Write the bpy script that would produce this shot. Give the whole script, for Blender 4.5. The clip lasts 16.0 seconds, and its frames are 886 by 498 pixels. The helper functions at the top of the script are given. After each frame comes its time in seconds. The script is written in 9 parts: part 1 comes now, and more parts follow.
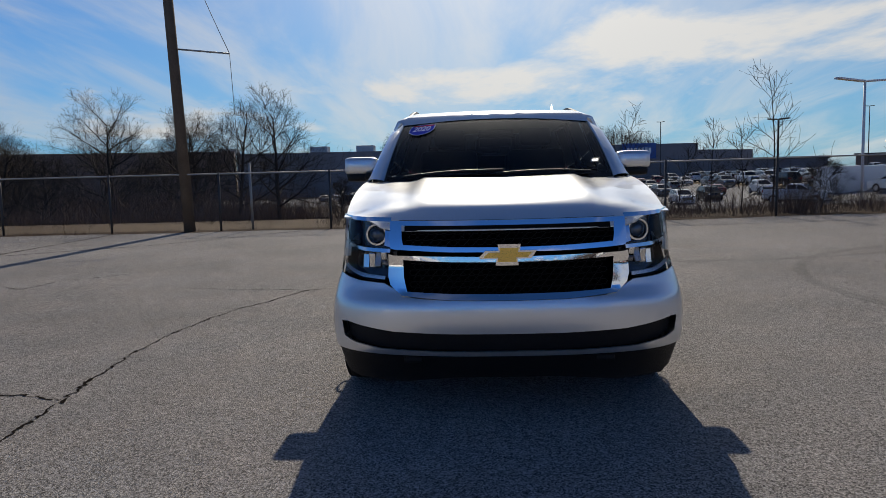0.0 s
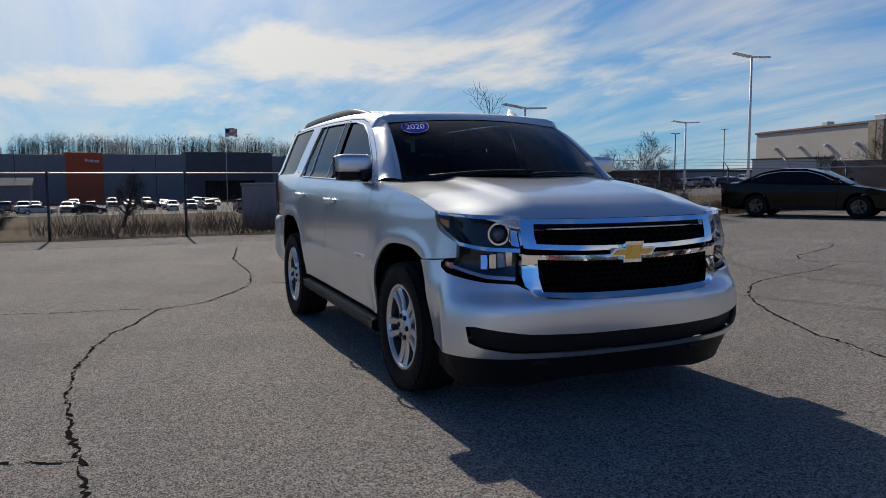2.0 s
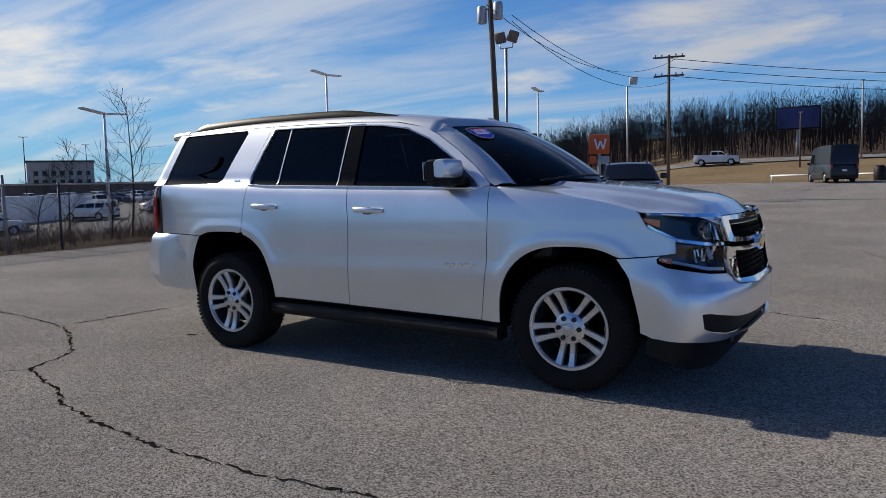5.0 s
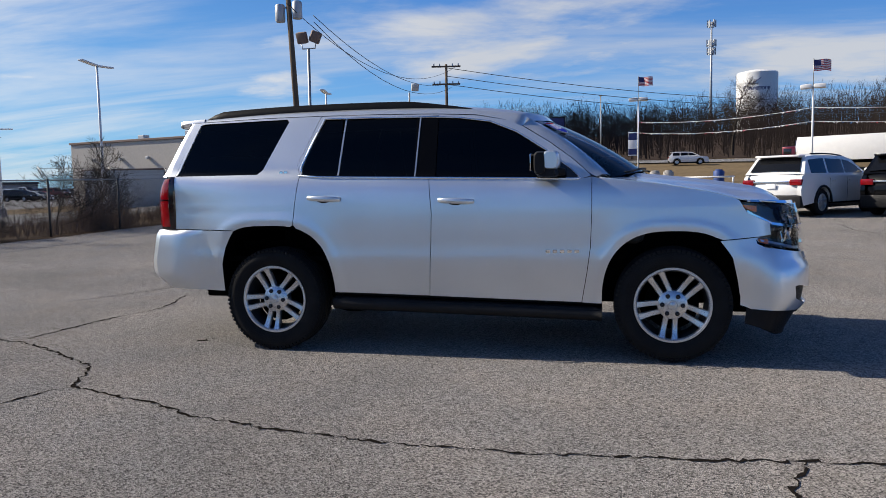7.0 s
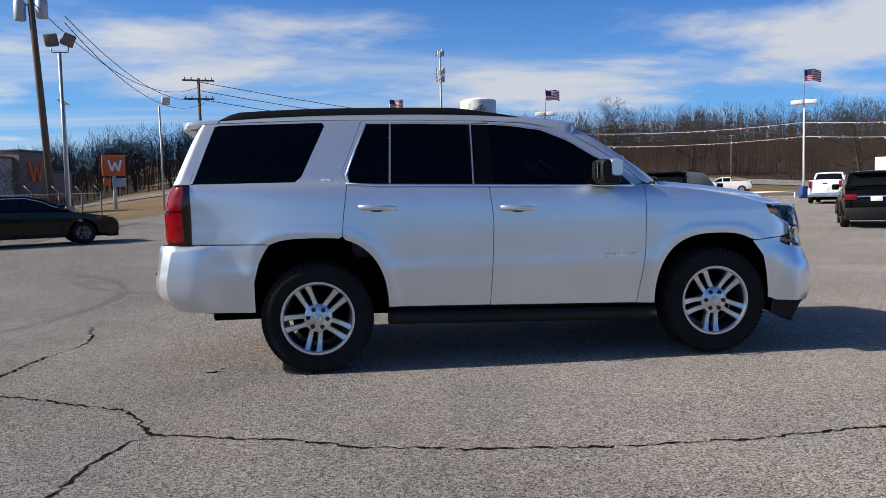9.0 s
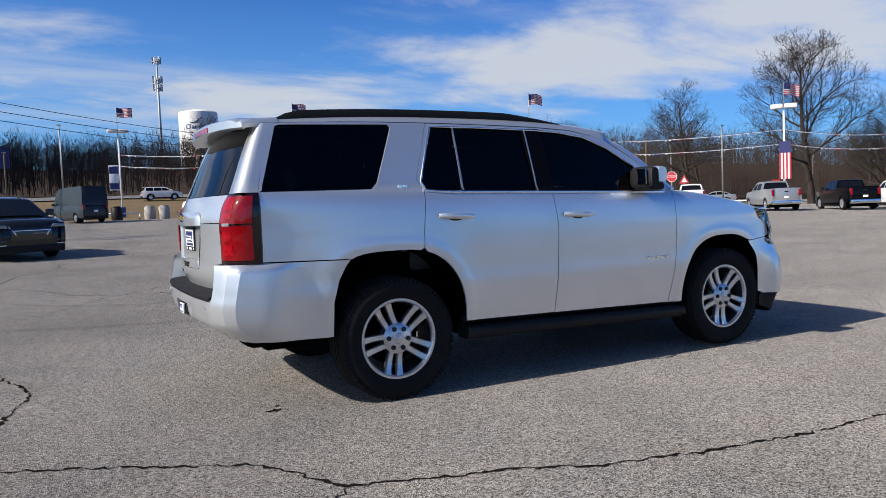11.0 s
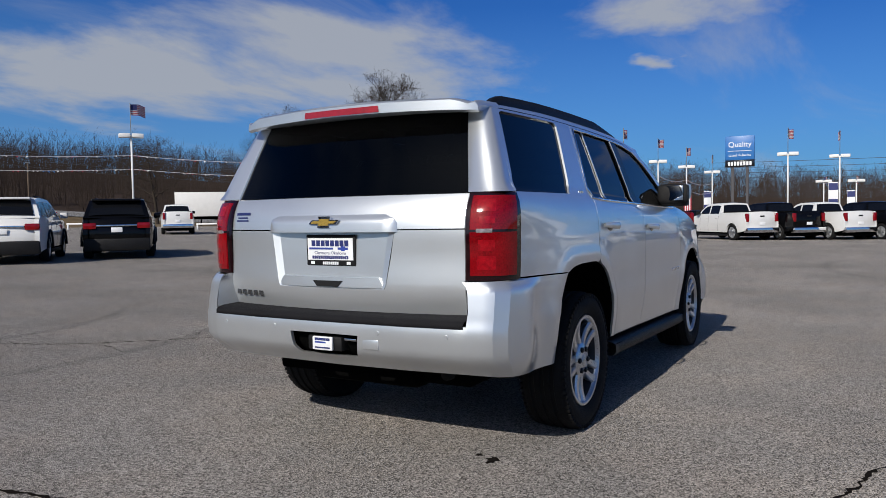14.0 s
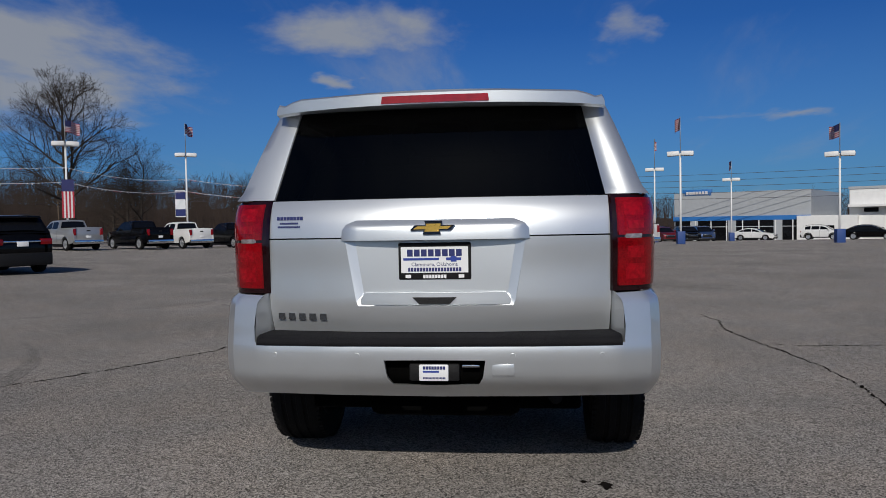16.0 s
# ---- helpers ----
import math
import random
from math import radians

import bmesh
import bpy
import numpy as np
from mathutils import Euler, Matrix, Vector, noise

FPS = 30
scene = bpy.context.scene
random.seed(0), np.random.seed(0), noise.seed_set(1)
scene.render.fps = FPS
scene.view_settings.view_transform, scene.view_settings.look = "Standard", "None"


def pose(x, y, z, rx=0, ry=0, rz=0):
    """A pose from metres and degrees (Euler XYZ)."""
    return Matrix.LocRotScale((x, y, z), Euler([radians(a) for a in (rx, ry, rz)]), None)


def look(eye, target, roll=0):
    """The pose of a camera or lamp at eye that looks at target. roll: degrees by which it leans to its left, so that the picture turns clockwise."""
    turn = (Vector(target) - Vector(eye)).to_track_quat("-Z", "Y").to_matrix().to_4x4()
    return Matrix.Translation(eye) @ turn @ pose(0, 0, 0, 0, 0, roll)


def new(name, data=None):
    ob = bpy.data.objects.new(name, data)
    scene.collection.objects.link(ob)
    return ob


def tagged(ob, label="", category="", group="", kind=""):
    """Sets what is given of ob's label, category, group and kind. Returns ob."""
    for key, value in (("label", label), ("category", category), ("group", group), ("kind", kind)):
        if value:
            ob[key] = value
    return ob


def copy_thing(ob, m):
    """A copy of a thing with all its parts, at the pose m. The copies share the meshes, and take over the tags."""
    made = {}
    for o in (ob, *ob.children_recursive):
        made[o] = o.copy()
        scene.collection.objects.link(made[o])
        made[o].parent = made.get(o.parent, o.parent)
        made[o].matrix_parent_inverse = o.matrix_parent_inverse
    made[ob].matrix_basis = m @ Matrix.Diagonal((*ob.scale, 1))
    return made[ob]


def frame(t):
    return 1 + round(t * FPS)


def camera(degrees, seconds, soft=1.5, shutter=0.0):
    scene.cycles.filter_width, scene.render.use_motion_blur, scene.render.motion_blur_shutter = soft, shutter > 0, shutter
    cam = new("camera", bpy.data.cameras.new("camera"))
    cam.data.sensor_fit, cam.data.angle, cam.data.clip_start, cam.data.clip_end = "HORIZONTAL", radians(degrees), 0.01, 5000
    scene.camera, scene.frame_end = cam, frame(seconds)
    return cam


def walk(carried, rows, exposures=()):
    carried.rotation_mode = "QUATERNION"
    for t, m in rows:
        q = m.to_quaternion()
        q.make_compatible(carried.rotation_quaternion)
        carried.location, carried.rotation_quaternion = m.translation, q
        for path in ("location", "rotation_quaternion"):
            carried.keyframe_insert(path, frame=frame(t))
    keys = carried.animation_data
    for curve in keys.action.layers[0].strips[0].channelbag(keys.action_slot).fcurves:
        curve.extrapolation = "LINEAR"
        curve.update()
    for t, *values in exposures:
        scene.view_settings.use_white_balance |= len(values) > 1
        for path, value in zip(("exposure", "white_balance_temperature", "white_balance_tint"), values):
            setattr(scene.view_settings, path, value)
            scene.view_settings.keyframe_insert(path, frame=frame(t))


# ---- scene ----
cam = camera(61.4, 16.0, soft=0.7)
PATH = [
    (0, (6.325, -0.176, 1.312), (4.337, -0.26, 1.117), -1.4),
    (0.5, (6.244, -0.758, 1.285), (4.259, -0.594, 1.111), -1.5),
    (1, (6.079, -1.376, 1.293), (4.128, -0.972, 1.12), -1.0),
    (1.5, (5.919, -1.963, 1.276), (4.024, -1.348, 1.098), -0.7),
    (2, (5.677, -2.54, 1.269), (3.853, -1.74, 1.091), -0.3),
    (2.5, (5.406, -3.072, 1.264), (3.669, -2.096, 1.093), -0.2),
    (3, (5.04, -3.551, 1.273), (3.414, -2.398, 1.111), -0.3),
    (3.5, (4.653, -4.016, 1.274), (3.155, -2.7, 1.12), -0.7),
    (3.7, (4.419, -4.255, 1.291), (2.998, -2.857, 1.138), -0.8),
    (5.8, (2.48, -5.691, 1.275), (1.637, -3.886, 1.101), -1.3),
    (6, (2.266, -5.827, 1.265), (1.486, -3.993, 1.092), -1.2),
    (6.5, (1.699, -6.046, 1.251), (1.088, -4.149, 1.087), -0.9),
    (7, (1.106, -6.241, 1.248), (0.651, -4.301, 1.077), -1.2),
    (7.5, (0.516, -6.318, 1.235), (0.224, -4.346, 1.077), -1.6),
    (8, (-0.071, -6.375, 1.234), (-0.193, -4.384, 1.083), -2.0),
    (8.5, (-0.657, -6.323, 1.206), (-0.596, -4.329, 1.064), -1.9),
    (8.7, (-0.883, -6.304, 1.211), (-0.75, -4.313, 1.073), -1.7),
    (10.8, (-3.199, -5.43, 1.221), (-2.33, -3.632, 1.096), -2.5),
    (11, (-3.423, -5.305, 1.244), (-2.489, -3.54, 1.124), -2.3),
    (11.5, (-3.889, -4.919, 1.245), (-2.812, -3.238, 1.129), -2.0),
    (12, (-4.358, -4.539, 1.253), (-3.146, -2.952, 1.137), -1.6),
    (12.5, (-4.745, -4.065, 1.261), (-3.395, -2.593, 1.16), -1.6),
    (13, (-5.117, -3.545, 1.262), (-3.633, -2.207, 1.168), -1.7),
    (13.5, (-5.355, -2.977, 1.261), (-3.744, -1.794, 1.177), -1.5),
    (14, (-5.594, -2.397, 1.252), (-3.859, -1.405, 1.159), -1.0),
    (14.5, (-5.697, -1.811, 1.243), (-3.855, -1.035, 1.17), -1.2),
    (15, (-5.774, -1.255, 1.249), (-3.852, -0.709, 1.184), -1.4),
    (15.5, (-5.728, -0.755, 1.238), (-3.76, -0.403, 1.172), -1.6),
    (16, (-5.745, -0.367, 1.238), (-3.757, -0.161, 1.17), -1.0),
]
walk(cam, [(t, look(eye, target, roll)) for t, eye, target, roll in PATH],
     exposures=[(0, -0.08, 7050, 10), (3.5, -0.02, 6950, 10), (7, 0.34, 6880, 10), (9, 0.42, 6900, 10), (11, 0.36, 6600, 10), (12.5, 0.09, 6600, 10), (13.5, -0.14, 6520, 10), (14.5, -0.57, 6420, 10), (16, -0.84, 6420, 10)])

# ---- light ----
SUN = Vector((-0.83, 0.012, 0.55)).normalized()
world = bpy.data.worlds.new("world")
scene.world = world
world.use_nodes = True
wn, wl = world.node_tree.nodes, world.node_tree.links
wn.clear()


sky = wn.new("ShaderNodeTexSky")
sky.sky_type = "NISHITA"
sky.sun_disc = False
sky.sun_elevation = math.asin(SUN.z)
sky.sun_rotation = math.atan2(SUN.x, SUN.y)
sky.air_density, sky.dust_density, sky.ozone_density = 1.0, 0.4, 3.0
def wmath(op, a, b=None, c=None):
    """A math node of the sky, from sockets or numbers."""
    n = wn.new("ShaderNodeMath")
    n.operation = op
    for k, v in enumerate((a, b, c)):
        if v is None:
            continue
        if isinstance(v, (int, float)):
            n.inputs[k].default_value = v
        else:
            wl.new(v, n.inputs[k])
    return n.outputs[0]


def wvec(op, a, b):
    n = wn.new("ShaderNodeVectorMath")
    n.operation = op
    for k, v in enumerate((a, b)):
        if isinstance(v, tuple):
            n.inputs[k].default_value = v
        else:
            wl.new(v, n.inputs[k])
    return n.outputs["Value"] if op == "DOT_PRODUCT" else n.outputs[0]


def wnoise(vec, scale, detail, rough, warp=0.0):
    n = wn.new("ShaderNodeTexNoise")
    n.inputs["Scale"].default_value, n.inputs["Detail"].default_value = scale, detail
    n.inputs["Roughness"].default_value, n.inputs["Distortion"].default_value = rough, warp
    wl.new(vec, n.inputs["Vector"])
    return n


tc = wn.new("ShaderNodeTexCoord")
DIR = tc.outputs["Generated"]
sep = wn.new("ShaderNodeSeparateXYZ")
wl.new(DIR, sep.inputs[0])
# bearing from the +y axis and height above the horizon, in degrees
bearing = wmath("MULTIPLY", wmath("ARCTAN2", wmath("MULTIPLY", sep.outputs["X"], -1.0), sep.outputs["Y"]), 57.29578)
height = wmath("MULTIPLY", wmath("ARCSINE", sep.outputs["Z"]), 57.29578)
# the cloud layer as a flat sheet overhead: coordinates shrink towards the horizon
flat = wmath("ADD", wmath("MAXIMUM", sep.outputs["Z"], 0.0), 0.13)
comb = wn.new("ShaderNodeCombineXYZ")
for i in range(3):
    wl.new(flat, comb.inputs[i])
sheet_co = wvec("DIVIDE", DIR, comb.outputs[0])
mp = wn.new("ShaderNodeMapping")
mp.inputs["Scale"].default_value = (0.55, 0.80, 0.0)
mp.inputs["Rotation"].default_value = (0, 0, radians(-20))
wl.new(sheet_co, mp.inputs[0])
billow = wnoise(mp.outputs[0], 1.6, 10, 0.60, 0.25)
streak = wn.new("ShaderNodeMapping")
streak.inputs["Scale"].default_value = (0.30, 1.15, 0.0)
streak.inputs["Rotation"].default_value = (0, 0, radians(-35))
wl.new(sheet_co, streak.inputs[0])
cirrus = wnoise(streak.outputs[0], 1.5, 8, 0.58, 0.5)
# banks of cloud: bearing, height, half-width, half-height, thickness
co = wn.new("ShaderNodeCombineXYZ")
wl.new(bearing, co.inputs[0])
wl.new(height, co.inputs[1])
warp = wnoise(mp.outputs[0], 2.2, 5, 0.55)
place = wvec("ADD", co.outputs[0], wvec("MULTIPLY", wvec("SUBTRACT", warp.outputs["Color"], (0.5, 0.5, 0.5)), (16.0, 5.0, 0.0)))
BANKS = [(112, 4.6, 16, 2.6, 0.65), (92, 7.0, 20, 2.4, 0.75), (70, 9.5, 17, 3.6, 0.95), (84, 5.5, 14, 2.2, 0.65), (47, 6.8, 8, 1.6, 0.7),
         (27, 5.0, 5, 2.0, 0.6), (47, 9.3, 5, 2.8, 0.62), (12, 10.8, 14, 4.2, 0.92), (25, 7.6, 6, 1.6, 0.7), (-17, 8.4, 15, 2.6, 1.05),
         (-36, 10.3, 15, 3.6, 1.05), (-53, 11.2, 14, 4.2, 1.0), (-31, 15.4, 7, 1.8, 0.6), (-77, 14.6, 9, 2.0, 1.0), (-76, 10.6, 1.8, 0.8, 0.8),
         (-97, 14.8, 2.6, 1.8, 0.75), (-109, 7.2, 9, 0.5, 0.5)]
bank = 0.0
for b_, h_, w_, t_, k_ in BANKS:
    q = wvec("MULTIPLY", wvec("SUBTRACT", place, (b_, h_, 0.0)), (1 / w_, 1 / t_, 0.0))
    g = wmath("MULTIPLY", wmath("EXPONENT", wmath("MULTIPLY", wvec("DOT_PRODUCT", q, q), -0.9)), k_)
    bank = g if bank == 0.0 else wmath("MAXIMUM", bank, g)
body = wmath("MULTIPLY_ADD", wmath("SUBTRACT", billow.outputs[0], 0.5), 1.9, bank)
thick = wn.new("ShaderNodeMapRange")
thick.interpolation_type = "SMOOTHSTEP"
thick.inputs["From Min"].default_value, thick.inputs["From Max"].default_value = 0.34, 0.98
wl.new(body, thick.inputs[0])
# thin cirrus everywhere, more of it round the sun
side = wvec("DOT_PRODUCT", DIR, (-0.95, 0.28, 0.0))
veil = wn.new("ShaderNodeMapRange")
veil.interpolation_type = "SMOOTHSTEP"
veil.inputs["From Min"].default_value, veil.inputs["From Max"].default_value = 0.43, 0.80
veil.inputs["To Max"].default_value = 0.60
wl.new(wmath("MULTIPLY_ADD", side, 0.09, cirrus.outputs[0]), veil.inputs[0])
# pale blue haze low over the horizon
haze = wn.new("ShaderNodeMapRange")
haze.inputs["From Min"].default_value, haze.inputs["From Max"].default_value = 0.0, 18.0
haze.inputs["To Min"].default_value, haze.inputs["To Max"].default_value = 0.50, 0.0
wl.new(wmath("MULTIPLY_ADD", side, -4.0, height), haze.inputs[0])
over = wn.new("ShaderNodeMapRange")
over.interpolation_type = "SMOOTHSTEP"
over.inputs["From Min"].default_value, over.inputs["From Max"].default_value = 17.0, 42.0
wl.new(height, over.inputs[0])
thin = wmath("MULTIPLY", veil.outputs[0], wmath("MULTIPLY_ADD", over.outputs[0], -0.15, 1.0))
cover = wmath("MINIMUM", wmath("MAXIMUM", thick.outputs[0], thin), 0.90)


def wmix(fac, a, b, blend="MIX"):
    n = wn.new("ShaderNodeMix")
    n.data_type, n.blend_type = "RGBA", blend
    for k, v in (("Factor", fac), ("A", a), ("B", b)):
        if isinstance(v, tuple):
            n.inputs[k].default_value = (*v, 1)
        elif isinstance(v, float):
            n.inputs[k].default_value = v
        else:
            wl.new(v, n.inputs[k])
    return n.outputs["Result"]


glow = wn.new("ShaderNodeMapRange")
glow.inputs["From Min"].default_value, glow.inputs["From Max"].default_value = 0.45, 0.98
glow.inputs["To Min"].default_value, glow.inputs["To Max"].default_value = 0.0, 1.0
wl.new(side, glow.inputs[0])
blue = wmix(1.0, sky.outputs[0], wmix(glow.outputs[0], (0.26, 0.75, 1.60), (0.27, 0.70, 1.20)), "MULTIPLY")
blue = wmix(over.outputs[0], blue, wmix(1.0, blue, (1.15, 0.95, 0.78), "MULTIPLY"))
blue = wmix(haze.outputs[0], blue, (3.9, 8.3, 12.9))
white = wmix(glow.outputs[0], (7.7, 8.2, 9.1), (12.0, 12.2, 12.4))
mixed = wmix(cover, blue, white)
# the bright ring of sky round the sun
ring = wmath("POWER", wmath("MAXIMUM", wvec("DOT_PRODUCT", DIR, tuple(SUN)), 0.0), 22.0)
mixed = wmix(wmath("MULTIPLY", ring, 0.85), mixed, (26.0, 25.5, 24.5))
bg = wn.new("ShaderNodeBackground")
bg.inputs["Strength"].default_value = 0.062
wl.new(mixed, bg.inputs[0])
wo = wn.new("ShaderNodeOutputWorld")
wl.new(bg.outputs[0], wo.inputs[0])

sun = new("sun", bpy.data.lights.new("sun", "SUN"))
sun.data.energy, sun.data.angle, sun.data.color = 5.15, radians(0.53), (1.0, 0.94, 0.85)
sun.matrix_world = look(SUN * 50, (0, 0, 0))
scene.view_settings.exposure = 0.0

# ---- materials ----
def material(name, color=(0.5, 0.5, 0.5), rough=0.5, metal=0.0, coat=0.0, var=0.0, scale=3.0, bump=0.0, bscale=40.0, emit=0.0, spec=0.5, grit=0.0, random=0.0):
    """A Principled material with grain at two sizes."""
    m = bpy.data.materials.new(name)
    m.use_nodes = True
    n, l = m.node_tree.nodes, m.node_tree.links
    b = n["Principled BSDF"]
    b.inputs["Base Color"].default_value = (*color, 1)
    b.inputs["Roughness"].default_value = rough
    b.inputs["Metallic"].default_value = metal
    b.inputs["Specular IOR Level"].default_value = spec
    b.inputs["Coat Weight"].default_value = coat
    b.inputs["Coat Roughness"].default_value = 0.03
    if emit:
        b.inputs["Emission Color"].default_value = (*color, 1)
        b.inputs["Emission Strength"].default_value = emit
    co = n.new("ShaderNodeTexCoord")
    if var or random:
        a = n.new("ShaderNodeTexNoise")
        a.inputs["Scale"].default_value, a.inputs["Detail"].default_value = scale, 6
        c = n.new("ShaderNodeTexNoise")
        c.inputs["Scale"].default_value, c.inputs["Detail"].default_value = scale * 14, 3
        l.new(co.outputs["Object"], a.inputs["Vector"])
        l.new(co.outputs["Object"], c.inputs["Vector"])
        s = n.new("ShaderNodeMath")
        l.new(a.outputs[0], s.inputs[0])
        l.new(c.outputs[0], s.inputs[1])
        top = s
        if random:
            oi = n.new("ShaderNodeObjectInfo")
            k = n.new("ShaderNodeMath")
            k.operation = "MULTIPLY_ADD"
            k.inputs[1].default_value = random
            l.new(oi.outputs["Random"], k.inputs[0])
            l.new(s.outputs[0], k.inputs[2])
            top = k
        r = n.new("ShaderNodeMapRange")
        r.inputs["From Min"].default_value, r.inputs["From Max"].default_value = 0.6, 1.4 + random
        r.inputs["To Min"].default_value, r.inputs["To Max"].default_value = 1 - var, 1 + var
        l.new(top.outputs[0], r.inputs[0])
        h = n.new("ShaderNodeMix")
        h.data_type, h.blend_type = "RGBA", "MULTIPLY"
        h.inputs["Factor"].default_value = 1
        h.inputs["A"].default_value = (*color, 1)
        l.new(r.outputs[0], h.inputs["B"])
        l.new(h.outputs["Result"], b.inputs["Base Color"])
        q = n.new("ShaderNodeMapRange")
        q.inputs["To Min"].default_value, q.inputs["To Max"].default_value = max(rough - 0.12 - grit, 0.02), min(rough + 0.12 + grit, 1)
        l.new(c.outputs[0], q.inputs[0])
        if rough > 0.15:
            l.new(q.outputs[0], b.inputs["Roughness"])
    if bump:
        a = n.new("ShaderNodeTexNoise")
        a.inputs["Scale"].default_value, a.inputs["Detail"].default_value = bscale, 6
        l.new(co.outputs["Object"], a.inputs["Vector"])
        u = n.new("ShaderNodeBump")
        u.inputs["Strength"].default_value, u.inputs["Distance"].default_value = bump, 0.02
        l.new(a.outputs[0], u.inputs["Height"])
        l.new(u.outputs[0], b.inputs["Normal"])
    return m


def car_paint(name, color, metal=0.0, rough=0.35, coat=0.8, spec=0.5):
    """Paint under a clear coat, with fine flakes where it is metallic and a trace of road dust."""
    m = material(name, color, rough, metal, coat, 0.0, spec=spec)
    n, l = m.node_tree.nodes, m.node_tree.links
    b = n["Principled BSDF"]
    co = n.new("ShaderNodeTexCoord")
    f = n.new("ShaderNodeTexNoise")
    f.inputs["Scale"].default_value, f.inputs["Detail"].default_value = 900, 2
    g = n.new("ShaderNodeTexNoise")
    g.inputs["Scale"].default_value, g.inputs["Detail"].default_value = 2.2, 5
    l.new(co.outputs["Object"], f.inputs["Vector"])
    l.new(co.outputs["Object"], g.inputs["Vector"])
    s = n.new("ShaderNodeMath")
    l.new(f.outputs[0], s.inputs[0])
    l.new(g.outputs[0], s.inputs[1])
    r = n.new("ShaderNodeMapRange")
    r.inputs["From Min"].default_value, r.inputs["From Max"].default_value = 0.6, 1.4
    r.inputs["To Min"].default_value, r.inputs["To Max"].default_value = 0.93, 1.07
    l.new(s.outputs[0], r.inputs[0])
    h = n.new("ShaderNodeMix")
    h.data_type, h.blend_type = "RGBA", "MULTIPLY"
    h.inputs["Factor"].default_value = 1
    h.inputs["A"].default_value = (*color, 1)
    l.new(r.outputs[0], h.inputs["B"])
    l.new(h.outputs["Result"], b.inputs["Base Color"])
    q = n.new("ShaderNodeMapRange")
    q.inputs["To Min"].default_value, q.inputs["To Max"].default_value = rough - 0.025, rough + 0.025
    l.new(g.outputs[0], q.inputs[0])
    l.new(q.outputs[0], b.inputs["Roughness"])
    w = n.new("ShaderNodeMapRange")
    w.inputs["To Min"].default_value, w.inputs["To Max"].default_value = 0.01, 0.045
    l.new(g.outputs[0], w.inputs[0])
    l.new(w.outputs[0], b.inputs["Coat Roughness"])
    return m


def glass(name, tint, ior=1.5):
    """Tinted sheet glass: see-through by the tint, with the gloss of glass."""
    m = bpy.data.materials.new(name)
    m.use_nodes = True
    n, l = m.node_tree.nodes, m.node_tree.links
    n.clear()
    t = n.new("ShaderNodeBsdfTransparent")
    t.inputs[0].default_value = (*tint, 1)
    g = n.new("ShaderNodeBsdfGlossy")
    g.inputs["Roughness"].default_value = 0.015
    f = n.new("ShaderNodeFresnel")
    f.inputs[0].default_value = ior
    x = n.new("ShaderNodeMixShader")
    o = n.new("ShaderNodeOutputMaterial")
    l.new(f.outputs[0], x.inputs[0])
    l.new(t.outputs[0], x.inputs[1])
    l.new(g.outputs[0], x.inputs[2])
    l.new(x.outputs[0], o.inputs[0])
    return m


SILVER = car_paint("silver_paint", (0.735, 0.765, 0.79), 0.74, 0.32, 1.0)
CHROME = material("chrome", (0.86, 0.87, 0.89), 0.06, 1.0)
ALLOY = material("alloy", (0.62, 0.63, 0.65), 0.3, 0.85, 0.3, 0.05, 20)
BLACK = material("black_plastic", (0.011, 0.011, 0.012), 0.5, 0, 0, 0.3, 6, 0.25, 300, 0, 0.2)
ALLOYDARK = material("dark_chrome", (0.20, 0.205, 0.215), 0.25, 0.9)
BARREL = material("rim_barrel", (0.06, 0.062, 0.068), 0.4, 0.6, 0, 0.2, 20)
DARKNUT = material("dark_nut", (0.03, 0.03, 0.032), 0.3, 0.6)
GLOSSBLACK = material("gloss_black", (0.012, 0.012, 0.014), 0.12, 0, 0.6, 0.2, 8)
# near-black: shade put into the colour of insides, undersides and recesses
DARK = material("shade_black", (0.003, 0.003, 0.003), 0.85, 0, 0, 0.3, 5, 0, 40, 0, 0.02)
RUBBER = material("rubber", (0.013, 0.013, 0.0135), 0.75, 0, 0, 0.35, 9, 0.35, 120, 0, 0.12)
TINT = glass("privacy_glass", (0.03, 0.032, 0.035), 1.36)
CLEAR = glass("windscreen_glass", (0.40, 0.46, 0.48), 1.27)
LENS = glass("lamp_lens", (0.93, 0.94, 0.95), 1.35)
REDLENS = material("red_lens", (0.20, 0.002, 0.005), 0.06, 0, 0.5, 0.55, 9, spec=0.3)
BRAKERED = material("brake_red", (0.30, 0.006, 0.015), 0.12, 0, 0.8, 0.4, 30)
REDDARK = material("dark_red_lens", (0.012, 0.002, 0.003), 0.12, 0, 0.35, 0.2, 14)
REDLIT = material("bright_red_reflector", (0.27, 0.003, 0.008), 0.15, 0, 0.4, 0.6, 50, spec=0.3)
PILLARBLACK = material("pillar_black", (0.003, 0.003, 0.0035), 0.2, 0, 0, 0.1, 6, spec=0.1)
LAMPBEZEL = material("lamp_bezel", (0.045, 0.047, 0.052), 0.22, 0.75, 0.3, 0.2, 20)
LAMPBALL = material("projector_glass", (0.10, 0.105, 0.115), 0.04, 0.4, 1.0, 0.1, 10)
GRILLENET = material("grille_net", (0.004, 0.004, 0.0045), 0.55, 0, 0, 0.2, 20, 0, 40, 0, 0.12)
DARKGLASS = material("dark_glass", (0.006, 0.0065, 0.008), 0.06, 0, 0.0, 0.1, 2, 0, 40, 0, 0.3)
STICKWHITE = material("sticker_white", (0.8, 0.8, 0.82), 0.9, 0, 0, 0.03, 10, spec=0.0)
